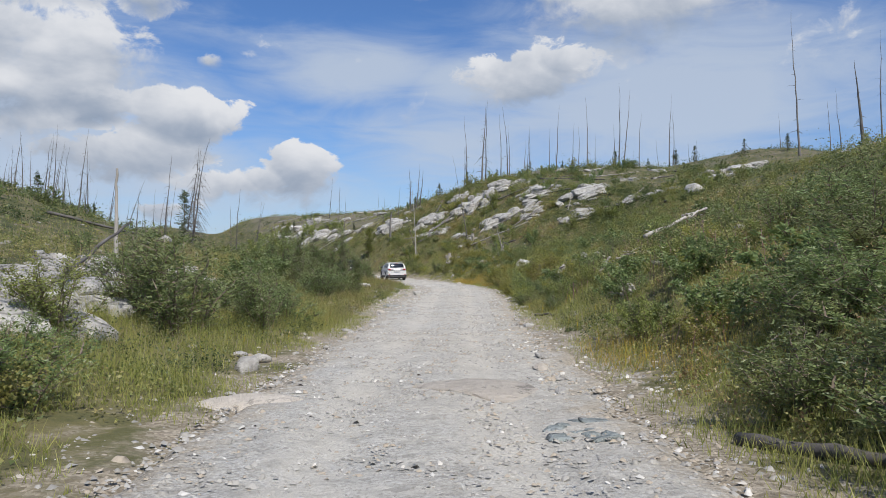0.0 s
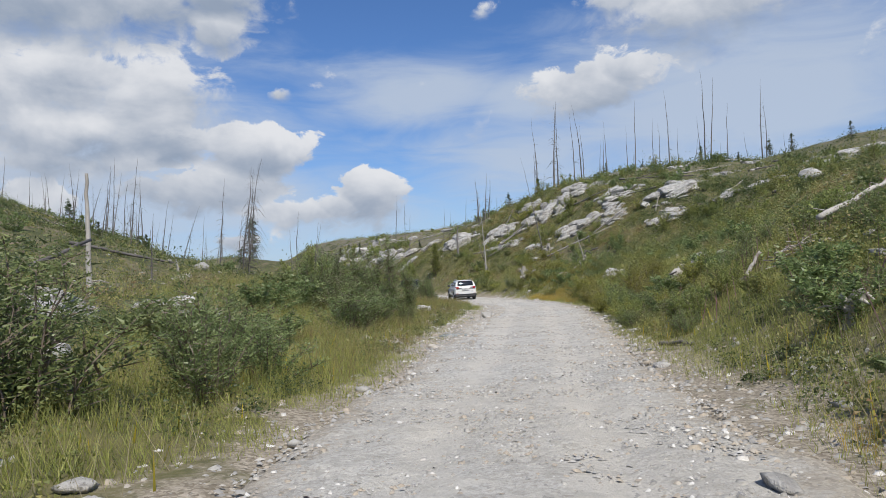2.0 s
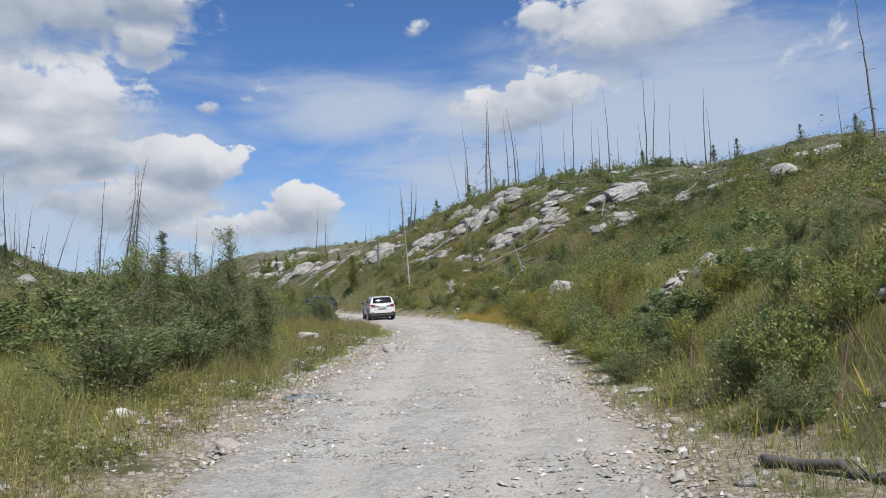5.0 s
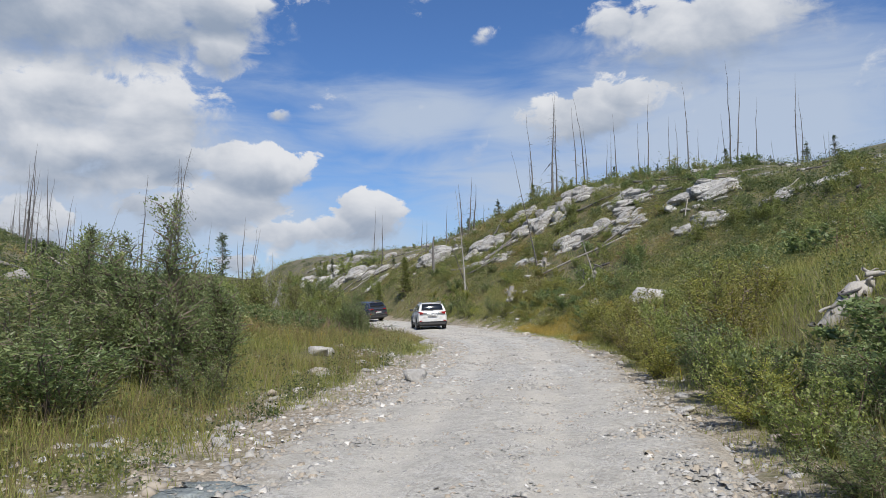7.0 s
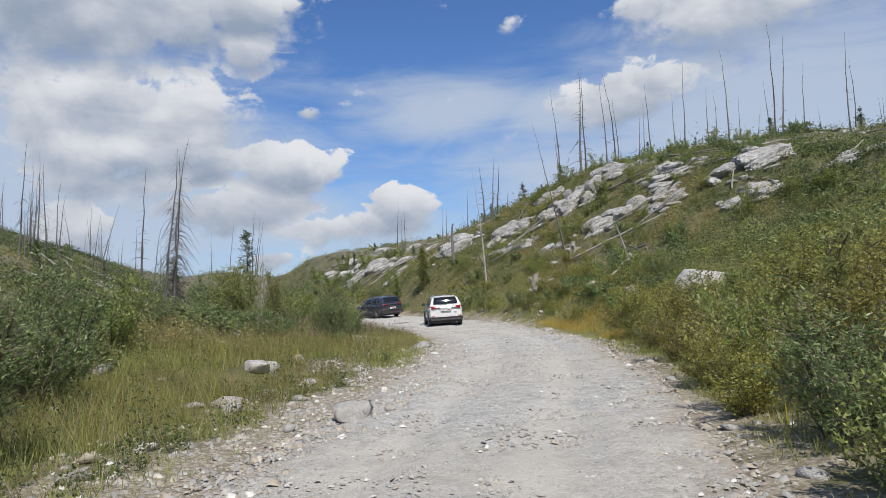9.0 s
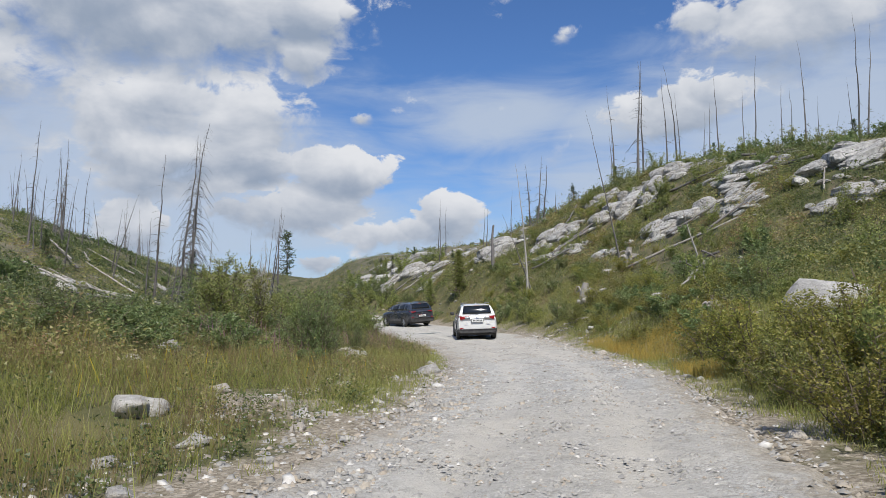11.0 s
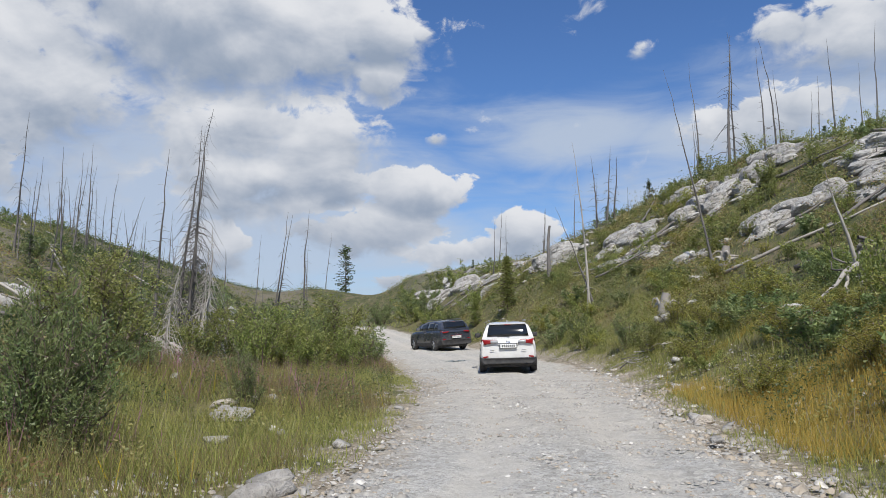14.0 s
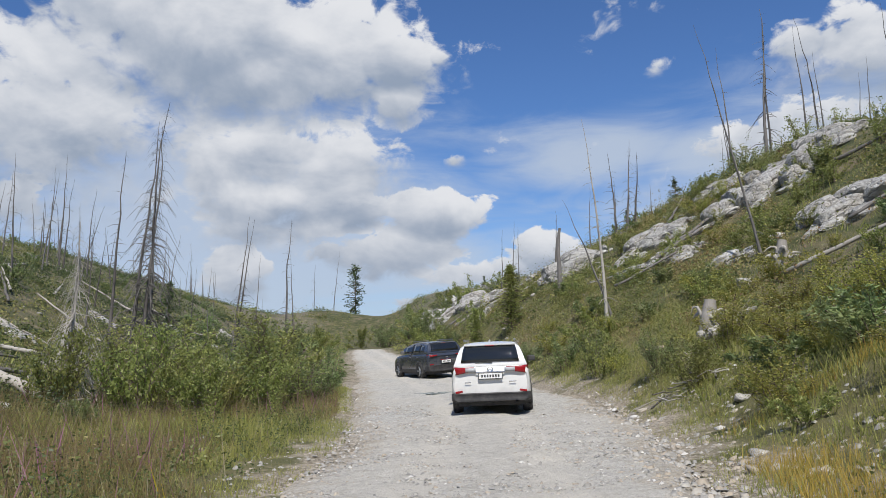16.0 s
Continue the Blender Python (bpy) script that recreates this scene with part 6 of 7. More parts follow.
def root_snag(x, y, rng):
    """A dead root that stands on two splayed legs, with a knotted head and a thin trunk rising out of it."""
    z = float(ground_z(x, y))
    ob = thing("root_snag", x, y, z, "bleached crooked root standing on two splayed legs", "root", "stumps on the slope")

    def limb(name, points, r0, r1, mat=MAT_PALE):
        src, f = np.array(points, float), np.linspace(0, 1, 9)
        k = np.linspace(0, 1, len(src))
        path = np.stack([np.interp(f, k, src[:, i]) for i in range(3)], -1)
        path[1:-1] += rng.normal(scale=0.022, size=(7, 3))
        part(name, mesh_of(name, *tubes(path[None], 0.75 * (r0 + (r1 - r0) * f)[None] * rng.uniform(0.8, 1.2, (1, 9)), 8), mat, True), ob)

    def foot(dx, dy):
        return (dx, dy, float(ground_z(x + dx, y + dy)) - z - 0.04)

    limb("leg", [(0.05, 0, 0.62), (-0.28, -0.1, 0.42), (-0.62, -0.3, 0.10), foot(-1.15, -0.6)], 0.115, 0.035)
    limb("leg", [(-0.28, -0.1, 0.40), (-0.33, -0.2, 0.10), foot(-0.45, -0.4)], 0.075, 0.04)
    limb("leg", [(0.05, 0, 0.60), (0.10, 0.12, 0.25), foot(0.12, 0.2)], 0.10, 0.09)
    limb("knot", [(0.02, 0, 0.50), (0.12, 0, 0.72), (0.02, 0.02, 0.92), (0.10, 0, 1.12)], 0.12, 0.085)
    limb("branch", [(0.02, 0, 1.22), (0.22, 0.05, 1.16), (0.55, 0.1, 0.98)], 0.06, 0.035, MAT_SNAG)
    limb("branch", [(-0.05, 0.05, 0.55), (-0.30, 0.2, 0.62), (-0.52, 0.3, 0.80), (-0.55, 0.3, 1.05)], 0.05, 0.015, MAT_SNAG)
    limb("branch", [(-0.30, 0.1, 0.40), (-0.55, 0.2, 0.48), (-0.62, 0.25, 0.72)], 0.04, 0.012, MAT_SNAG)


def gnarled_stump(x, y, rng):
    """Splintered grey wood that leans up the slope, its roots torn and twisted together."""
    z = float(ground_z(x, y))
    ob = thing("tree_stump", x, y, z, "weathered grey stump of twisted splintered wood", "stump", "stumps on the slope")
    f = np.linspace(0, 1, 8)
    core = np.stack([-0.42 + 0.85 * f, 0.1 * f, ground_z(x - 0.42 + 0.85 * f, y + 0.1 * f) - z + 0.08 + 0.12 * f], -1) + rng.normal(scale=0.02, size=(8, 3))
    part("stump", mesh_of("stump", *tubes(core[None], (np.array([[0.07, 0.13, 0.15, 0.14, 0.17, 0.18, 0.14, 0.05]])), 9), MAT_PALE, True), ob)
    for k in range(24):
        c = core[rng.integers(0, 8)] + rng.normal(scale=(0.06, 0.08, 0.04)) + np.array([0, -0.04, 0.09])
        way = np.array([rng.normal(0.6, 0.5), rng.normal(0, 0.5), rng.normal(0.3, 0.35)]) * rng.uniform(0.14, 0.34)
        bow = rng.normal(scale=0.05, size=3)
        path = c + (f - 0.4)[:, None] * way + np.sin(f * 3.1)[:, None] * bow
        path[:, 2] = np.maximum(path[:, 2], ground_z(x + path[:, 0], y + path[:, 1]) - z + 0.02)
        part("splinter", mesh_of("splinter", *tubes(path[None], (rng.uniform(0.022, 0.055) * (1 - 0.7 * f))[None], 6), MAT_PALE if k % 3 else MAT_SNAG, True), ob)


def branch_heap(x, y, rng):
    """Dead branches thrown together, each one a piece."""
    z = float(ground_z(x, y))
    ob = thing("branch_heap", x, y, z, "heap of bleached dead branches on the slope", "branches", "heaps of dead branches")
    for _ in range(20):
        a, long = rng.normal(scale=0.5) + 0.6, rng.uniform(0.3, 0.85)
        c = np.array([rng.normal(scale=0.35), rng.normal(scale=0.3), 0.0])
        way = np.array([math.cos(a), math.sin(a), rng.uniform(-0.05, 0.45)]) * long / 2
        lift = float(ground_z(x + c[0], y + c[1])) - z + rng.uniform(0.08, 0.30)
        pts = np.array([c - way, c + rng.normal(scale=0.04, size=3), c + way]) + np.array([0, 0, lift])
        r = rng.uniform(0.008, 0.022)
        part("branch", mesh_of("branch", *tubes(pts[None], np.array([[r, r * 0.8, r * 0.35]]), 5), MAT_PALE if rng.random() < 0.7 else MAT_SNAG, True), ob)


def lay_wood():
    rng = np.random.default_rng(15)
    log([(6.6, 24.0, 0.55), (9.2, 25.8, 0.6)], 0.075, 0.04, MAT_PALE, "bleached fallen log lying across the slope", rng)
    log([(-12.9, 65.1, 0.12), (-16.4, 65.7, 0.45)], 0.15, 0.12, MAT_PALE, "pale fallen trunk with broken limbs", rng, stubs=6)
    log([(-9.2, 17.0, 0.2), (-10.6, 24.6, 1.6)], 0.06, 0.04, MAT_SNAG, "thin dead trunk leaning over the rocks", rng)
    log([(-6.3, 35.2, 0.67), (-6.3, 37.5, 1.34)], 0.035, 0.018, MAT_PALE, "bare pale branch lying in the bushes", rng, stubs=8)
    log([(2.85, 23.1, 0.05), (3.35, 22.1, 0.08)], 0.045, 0.035, MAT_SNAG, "short dark log by the edge of the track", rng)
    log([(2.6, 5.9, 0.02), (3.6, 4.4, 0.05)], 0.07, 0.05, MAT_SNAG, "rotting grey log at the edge of the gravel", rng)
    for x, y, dx, dy in ((20.5, 66.0, 4.5, 1.6), (21.0, 67.0, 4.0, 0.6), (19.0, 64.8, 5.0, 2.4), (13.5, 81.0, -3.0, 2.0), (9.0, 83.6, 3.2, 0.6), (-1.5, 89.5, 2.4, 1.6),
                         (-2.2, 88.8, 2.6, 1.4), (16.0, 90.0, 3.0, -1.0), (4.6, 73.6, 2.2, -0.6), (-30.0, 60.0, 5.0, 3.0), (-26.0, 48.0, 6.0, 1.0), (-38.0, 95.0, 5.0, 2.0)):
        log([(x, y, 0.25), (x + dx, y + dy, 0.3)], 0.11, 0.06, MAT_SNAG, "grey fallen trunk on the hillside", rng)
    # Fallen timber after the fire, over the ridges.
    for _ in range(70):
        side = rng.random() < 0.68
        y = rng.uniform(56, 112) if side else rng.uniform(36, 125)
        x = float(road_x(y)) + (rng.uniform(9, 46) if side else -rng.uniform(12, 52))
        turn, long = rng.normal(scale=0.7) + (0.3 if side else 2.6), rng.uniform(2.0, 6.0)
        log([(x, y, 0.30), (x + math.cos(turn) * long, y + math.sin(turn) * long, 0.42)], rng.uniform(0.05, 0.11), 0.035,
            MAT_PALE if rng.random() < 0.4 else MAT_SNAG, "grey fallen trunk on the hillside", rng)
    for _ in range(40):
        y = rng.uniform(58, 118)
        x, turn, long = float(road_x(y)) - rng.uniform(13, 46), rng.normal(scale=0.6) + 2.7, rng.uniform(2.5, 7.0)
        log([(x, y, 0.35), (x + math.cos(turn) * long, y + math.sin(turn) * long, 0.5)], rng.uniform(0.07, 0.12), 0.04, MAT_PALE if rng.random() < 0.6 else MAT_SNAG,
            "grey fallen trunk on the hillside", rng)
    for _ in range(34):
        y = rng.uniform(108, 170)
        x, turn, long = float(road_x(y)) + rng.uniform(5, 38), rng.normal(scale=0.5), rng.uniform(2.5, 6.0)
        log([(x, y, 0.25), (x + math.cos(turn) * long, y + math.sin(turn) * long, 0.35)], 0.10, 0.05, MAT_PALE if rng.random() < 0.55 else MAT_SNAG,
            "grey fallen trunk on the hillside", rng)
    roots(2.7, 79.6, 1.1, rng, "bleached stump with bare roots on the slope")
    root_snag(4.95, 65.4, rng)
    roots(0.2, 73.6, 1.1, rng, "weathered pale stump lying in the grass")
    gnarled_stump(5.45, 34.5, rng)
    log([(5.3, 25.3, 0.10), (5.75, 25.6, 0.42)], 0.055, 0.035, MAT_PALE, "short pale log leaning in the herbs", rng, stubs=1)
    log([(0.0, 70.6, 0.35), (1.3, 71.6, 0.5)], 0.13, 0.06, MAT_PALE, "weathered pale root end of a fallen log", rng, stubs=6)
    branch_heap(5.9, 24.2, rng)
    branch_heap(-6.6, 36.8, rng)
    branch_heap(-0.4, 68.0, rng)
    roots(4.3, 17.2, 0.6, rng, "small grey stump in the undergrowth")
    roots(4.0, 56.6, 0.7, rng, "weathered pale stump in the undergrowth")


# ---------- small conifers ----------
def conifer_meshes(height, width, rng, airy=False, mat=None, many=84):
    f = np.linspace(0, 1, 8)
    path = np.stack([rng.normal(scale=0.01, size=8), rng.normal(scale=0.01, size=8), height * f - 0.1], -1)
    trunk = tubes(path[None], (0.016 * height * (1.05 - f))[None], 6)
    n = 70 if airy else many
    g = rng.uniform(0.35 if airy else 0.06, 0.98, n)
    a = rng.uniform(0, 2 * np.pi, n)
    reach = width / 2 * (1.05 - g) ** (0.5 if airy else 0.8) * rng.uniform(0.25, 1.3, n)
    base = np.stack([0 * a, 0 * a, g * height], -1)
    way = np.stack([np.cos(a), np.sin(a), rng.uniform(-0.15, 0.4, n)], -1)
    limbs = tubes(np.stack([base, base + way * reach[:, None] * 0.5, base + way * reach[:, None]], 1), np.tile([[0.012, 0.008, 0.003]], (n, 1)) * height ** 0.5, 3)
    s = rng.uniform(0.15, 1.05, (n, 14, 1))
    c = base[:, None] + way[:, None] * reach[:, None, None] * s + rng.normal(scale=0.03 * height ** 0.6, size=(n, 14, 3))
    aim = np.repeat(way[:, None], 14, 1).reshape(-1, 3)
    lv = leaves(c.reshape(-1, 3), np.full(n * 14, 0.062 * height ** 0.75), 0.28, 0.1, rng, aim)
    return mesh_of("conifer_wood", *joined([trunk, limbs]), MAT_STEM), mesh_of("conifer_needles", *lv, mat or MAT_NEEDLE)


def plant_conifers():
    rng = np.random.default_rng(17)
    full = [conifer_meshes(2.0, 1.3, rng) for _ in range(3)]
    airy = [conifer_meshes(6.0, 2.4, rng, True) for _ in range(2)]

    def plant(kind, x, y, h, base, label):
        wood, needles = kind[rng.integers(len(kind))]
        ob = thing("conifer", x, y, float(ground_z(x, y)), label, "conifer", "young conifers", rng.uniform(0, 360), h / base)
        part("trunk", wood, ob)
        part("needles", needles, ob, kind="stuff")

    plant(airy, -69.5, 197.0, 15.5, 6.0, "tall living pine with an open crown")
    plant(airy, -33.0, 93.0, 5.5, 6.0, "small living pine with an open crown")
    larch = [conifer_meshes(2.0, 1.25, rng, mat=MAT_BIRCH, many=230)]
    plant(larch, -9.6, 91.7, 3.6, 2.0, "young dense green larch")
    plant(larch, -12.8, 95.5, 2.4, 2.0, "young dense green larch")
    for x, y, h in ((3.0, 108.5, 2.8), (24.8, 109.5, 2.6), (34.0, 110.6, 2.8), (7.4, 110.0, 2.0), (12.0, 107.0, 1.8), (36.0, 108.0, 2.4), (-1.0, 106.0, 2.4), (-4.5, 107.0, 1.8),
                    (-30.0, 146.0, 2.6), (-27.0, 148.0, 2.2), (-33.0, 150.0, 2.4), (-14.0, 112.0, 1.6), (40.0, 100.0, 2.0), (44.0, 96.0, 2.4), (16.5, 106.0, 1.4), (29.5, 109.0, 1.6),
                    (-44.0, 122.0, 2.4), (-52.0, 112.0, 2.0), (-40.0, 84.0, 2.2), (-36.0, 68.0, 2.0), (-31.0, 56.0, 2.4)):
        plant(full, x, y, h, 2.0, "young dark green conifer on the skyline")


stand_snags()
left_hill_snags()
lay_wood()
plant_conifers()

# ---------- cars ----------
def paint(name, colour, flake=0.0, rough=0.25):
    m, nt, b = material(name, rough)
    dust = noise_tex(nt, place(nt), 2.2, 6, 0.65)
    sep = node(nt, "ShaderNodeSeparateXYZ")
    nt.links.new(place(nt), sep.inputs[0])
    low = span(nt, sep.outputs[2], 1.0, 0.25, 0.05, 0.55)
    dirt = math_node(nt, "MULTIPLY", low, span(nt, dust, 0.3, 0.7))
    nt.links.new(blend(nt, dirt, colour, (0.33, 0.31, 0.27)), b.inputs["Base Color"])
    nt.links.new(span(nt, dirt, 0, 0.6, rough, 0.7), b.inputs["Roughness"])
    b.inputs["Metallic"].default_value = flake
    b.inputs["Coat Weight"].default_value = 0.6
    return m


def plain(name, colour, rough=0.5, metal=0.0, spots=0.15):
    m, nt, b = material(name, rough, metal)
    n = noise_tex(nt, place(nt), 9.0, 5, 0.6)
    nt.links.new(blend(nt, span(nt, n, 0.35, 0.75, 0.0, spots), colour, (0.30, 0.28, 0.25)), b.inputs["Base Color"])
    return m


PAINT_WHITE = paint("white_car_paint", (0.69, 0.69, 0.675))
PAINT_DARK = paint("dark_blue_grey_paint", (0.050, 0.058, 0.080), 0.35)
PLASTIC = plain("black_plastic", (0.022, 0.022, 0.024), 0.6)
RUBBER = plain("tyre_rubber", (0.020, 0.020, 0.020), 0.85, 0.0, 0.35)
ALLOY = plain("alloy", (0.42, 0.42, 0.43), 0.35, 0.9)
CHROME = plain("chrome", (0.72, 0.72, 0.73), 0.15, 1.0, 0.05)
RED_LAMP = plain("red_lamp", (0.26, 0.010, 0.014), 0.12, 0.0, 0.03)
CLEAR_LAMP = plain("clear_lamp", (0.40, 0.41, 0.42), 0.12, 0.0, 0.03)
PLATE_MAT = plain("plate", (0.74, 0.74, 0.72), 0.5, 0.0, 0.1)
INK = plain("ink", (0.03, 0.03, 0.03), 0.6, 0.0, 0.02)


def tinted_glass():
    m, nt, b = material("tinted_glass", 0.04)
    b.inputs["Base Color"].default_value = (0.012, 0.014, 0.016, 1)
    b.inputs["Specular IOR Level"].default_value = 0.7
    return m


GLASS = tinted_glass()


def loft(stations, ring, close=True):
    """Skin over rings of points, one ring a station; both ends closed with fans."""
    rings = np.array([ring(*s) for s in stations])
    n, k, _ = rings.shape
    quads = []
    for i in range(n - 1):
        for j in range(k):
            quads.append((i * k + j, i * k + (j + 1) % k, (i + 1) * k + (j + 1) % k, (i + 1) * k + j))
    return rings.reshape(-1, 3), quads, k, n


def skin(name, stations, ring, mat, parent, label="", smooth=True):
    verts, quads, k, n = loft(stations, ring)
    bm = bmesh.new()
    vs = [bm.verts.new(v) for v in verts]
    for q in quads:
        bm.faces.new([vs[i] for i in q])
    bm.faces.new(vs[:k][::-1])
    bm.faces.new(vs[-k:])
    bmesh.ops.recalc_face_normals(bm, faces=bm.faces)
    me = bpy.data.meshes.new(name)
    bm.to_mesh(me)
    bm.free()
    me.materials.append(mat)
    if smooth:
        me.polygons.foreach_set("use_smooth", [len(p.vertices) == 4 for p in me.polygons])
        me.set_sharp_from_angle(angle=radians(38))
    return part(name, me, parent, label)


def sheet(name, grid, thick, mat, parent, label=""):
    """A curved panel over a grid of points (rows, columns), thickened inwards."""
    grid = np.asarray(grid, float)
    r, c, _ = grid.shape
    du, dv = np.gradient(grid, axis=1), np.gradient(grid, axis=0)
    nrm = np.cross(du, dv)
    nrm /= np.linalg.norm(nrm, axis=2, keepdims=True) + 1e-9
    front, back = grid.reshape(-1, 3), (grid - nrm * thick).reshape(-1, 3)
    f = grid_faces(c, r)
    n = r * c
    edge = [i for i in range(c)] + [(i + 1) * c - 1 for i in range(1, r)] + [n - 1 - i for i in range(1, c)] + [n - c - c * i for i in range(1, r - 1)]
    rim = [(edge[i], edge[i] + n, edge[(i + 1) % len(edge)] + n, edge[(i + 1) % len(edge)]) for i in range(len(edge))]
    me = mesh_of(name, np.concatenate([front, back]), np.concatenate([f, f[:, ::-1] + n, np.array(rim)]), mat)
    return part(name, me, parent, label)


def block(name, size, at, mat, parent, label="", bevel=0.015, turn=(0, 0, 0)):
    bm = bmesh.new()
    bmesh.ops.create_cube(bm, size=1.0)
    bmesh.ops.scale(bm, vec=size, verts=bm.verts)
    bmesh.ops.bevel(bm, geom=bm.edges[:], offset=min(bevel, min(size) * 0.4), segments=2, affect="EDGES", profile=0.6)
    me = bpy.data.meshes.new(name)
    bm.to_mesh(me)
    bm.free()
    me.materials.append(mat)
    ob = part(name, me, parent, label)
    ob.matrix_local = pose(*at, *turn)
    return ob


def spun(profile, sides=28):
    """A solid of revolution about x from (x, r) pairs."""
    p = np.array(profile)
    a = np.linspace(0, 2 * np.pi, sides, endpoint=False)
    v = np.stack([np.repeat(p[:, 0:1], sides, 1), p[:, 1:2] * np.cos(a), p[:, 1:2] * np.sin(a)], -1)
    k = len(p)
    f = [(i * sides + j, i * sides + (j + 1) % sides, (i + 1) * sides + (j + 1) % sides, (i + 1) * sides + j) for i in range(k - 1) for j in range(sides)]
    return v.reshape(-1, 3), np.array(f)


def wheel(parent, x, y, r, side):
    w = 0.225
    tyre_v, tyre_f = spun([(-w / 2, r * 0.62), (-w / 2, r * 0.9), (-w * 0.4, r * 0.985), (-w * 0.2, r), (w * 0.2, r), (w * 0.4, r * 0.985), (w / 2, r * 0.9), (w / 2, r * 0.62), (w * 0.3, r * 0.58)])
    hub = new("wheel")
    hub.parent = parent
    hub.matrix_local = pose(x, y, r)
    hub.empty_display_size = 0.2
    part("tyre", mesh_of("tyre", tyre_v, tyre_f, RUBBER, True), hub)
    pieces = [spun([(side * w * 0.34, r * 0.63), (side * w * 0.40, r * 0.60), (side * w * 0.25, r * 0.56), (side * w * 0.10, r * 0.30), (side * w * 0.10, 0.002)])]
    for i in range(5):
        a = 2 * np.pi * i / 5
        c = np.array([0, math.cos(a), math.sin(a)])
        pts = np.stack([np.array([side * w * 0.36, 0, 0]) + c * r * q for q in (0.05, 0.3, 0.6)])
        pieces.append(tubes(pts[None], np.array([[0.05, 0.04, 0.05]]), 6))
    part("rim", mesh_of("rim", *joined(pieces), ALLOY), hub)


def suv(spec, m):
    """A five-door estate on high wheels, from its tail at y = 0 forward along y."""
    long, half, tall = spec["long"], spec["half"], spec["tall"]
    body_mat = spec["paint"]
    root = new(spec["name"])
    root.matrix_world = m
    tagged(root, spec["label"], "car", "cars on the track")
    belt = spec["belt"]

    def lower(y, w, z0, z1, crown):
        pts = []
        for fx, fz in ((0.0, 0.0), (0.80, 0.0), (0.95, 0.06), (1.0, 0.22), (1.0, 0.48), (0.985, 0.70), (0.955, 0.88), (0.90, 1.0), (0.6, 1.0 + crown), (0.0, 1.0 + crown * 1.3)):
            pts.append((fx * w, y, z0 + (z1 - z0) * fz))
        return pts + [(-px, py, pz) for px, py, pz in pts[-2:0:-1]]

    k = long / 4.57
    skin("body", [(0.03, half * 0.90, 0.42, belt - 0.05, 0.0), (0.0, half * 0.94, 0.52, belt - 0.12, 0.0), (0.05, half * 0.97, 0.40, belt - 0.01, 0.0), (0.16, half * 0.99, 0.32, belt, 0.0),
                  (0.6 * k, half, 0.27, belt, 0.0), (1.6 * k, half * 0.99, 0.26, belt - 0.02, 0.0), (2.7 * k, half * 0.99, 0.26, belt - 0.05, 0.0),
                  (3.35 * k, half, 0.27, belt - 0.07, 0.03), (3.9 * k, half * 0.98, 0.28, belt - 0.13, 0.05), (4.25 * k, half * 0.93, 0.32, belt - 0.22, 0.05),
                  (4.48 * k, half * 0.80, 0.36, belt - 0.34, 0.03), (long, half * 0.64, 0.42, belt - 0.45, 0.0)], lower, body_mat, root)
    roof_w = half * 0.70

    tops_y = np.array([0.10, 0.22, 0.36, 0.55, 1.2, 2.0, 2.55, 3.0, 3.4]) * k
    tops_z = np.array([belt + 0.03, belt + 0.30, belt + 0.47, tall - 0.055, tall, tall - 0.015, tall - 0.10, belt + 0.30, belt + 0.0])

    def cabin_z(y):
        return np.interp(y, tops_y, tops_z)

    def cabin_half(y, z):
        """Half width of the cabin at a height: it narrows towards the roof."""
        f = np.clip((z - belt) / (tall - belt), 0, 1)
        return half * 0.925 - (half * 0.925 - roof_w) * f ** 1.15

    def upper(y):
        zt = float(cabin_z(y))
        pts = []
        for f in (-0.04, 0.15, 0.35, 0.55, 0.75, 0.9):
            z = belt + (zt - belt) * f
            pts.append((float(cabin_half(y, z)), y, z))
        w = float(cabin_half(y, zt))
        pts += [(w * 0.93, y, belt + (zt - belt) * 0.985), (w * 0.6, y, zt + 0.012), (0.0, y, zt + 0.02)]
        return pts + [(-px, py, pz) for px, py, pz in pts[-2::-1]]

    skin("cabin", [(float(y),) for y in np.concatenate([tops_y[:4], np.linspace(0.8, 3.0, 9) * k, tops_y[-1:]])], upper, body_mat, root)

    # Side glass, in three panes a side, and the rear and front screens.
    for side in (-1, 1):
        for y0, y1, lo, hi in ((0.62, 0.98, 0.16, 0.72), (1.04, 1.78, 0.10, 0.82), (1.86, 2.75, 0.06, 0.84)):
            ys = np.linspace(y0 * k, y1 * k, 6)
            rows = []
            for f in np.linspace(lo, hi, 5):
                z = belt + (np.minimum(cabin_z(ys), cabin_z(y0 * k + 0.2)) - belt) * f
                rows.append(np.stack([side * (cabin_half(ys, z) + 0.010), ys, z], -1))
            g = np.array(rows)
            sheet("side_window", g if side > 0 else g[:, ::-1], 0.012, GLASS, root, "dark side window")
    fy = np.linspace(0.118, 0.335, 6) * k
    xs = np.linspace(-1, 1, 9)
    g = np.array([[(xx * half * (0.735 - 0.09 * q), y - 0.030 + 0.012 * xx * xx, float(cabin_z(y)) + 0.030 - 0.010 * abs(xx) ** 3) for xx in xs] for q, y in zip(np.linspace(0, 1, 6), fy)])
    sheet("rear_window", g, 0.01, GLASS, root, "dark tinted rear window")
    fy = np.linspace(3.33, 2.62, 6) * k
    g = np.array([[(xx * (cabin_half(y, cabin_z(y)) * 0.97 - 0.04), y - 0.03 * xx * xx, float(cabin_z(y)) + 0.022) for xx in xs] for y in fy])
    sheet("windscreen", g[:, ::-1], 0.01, GLASS, root, "dark windscreen")
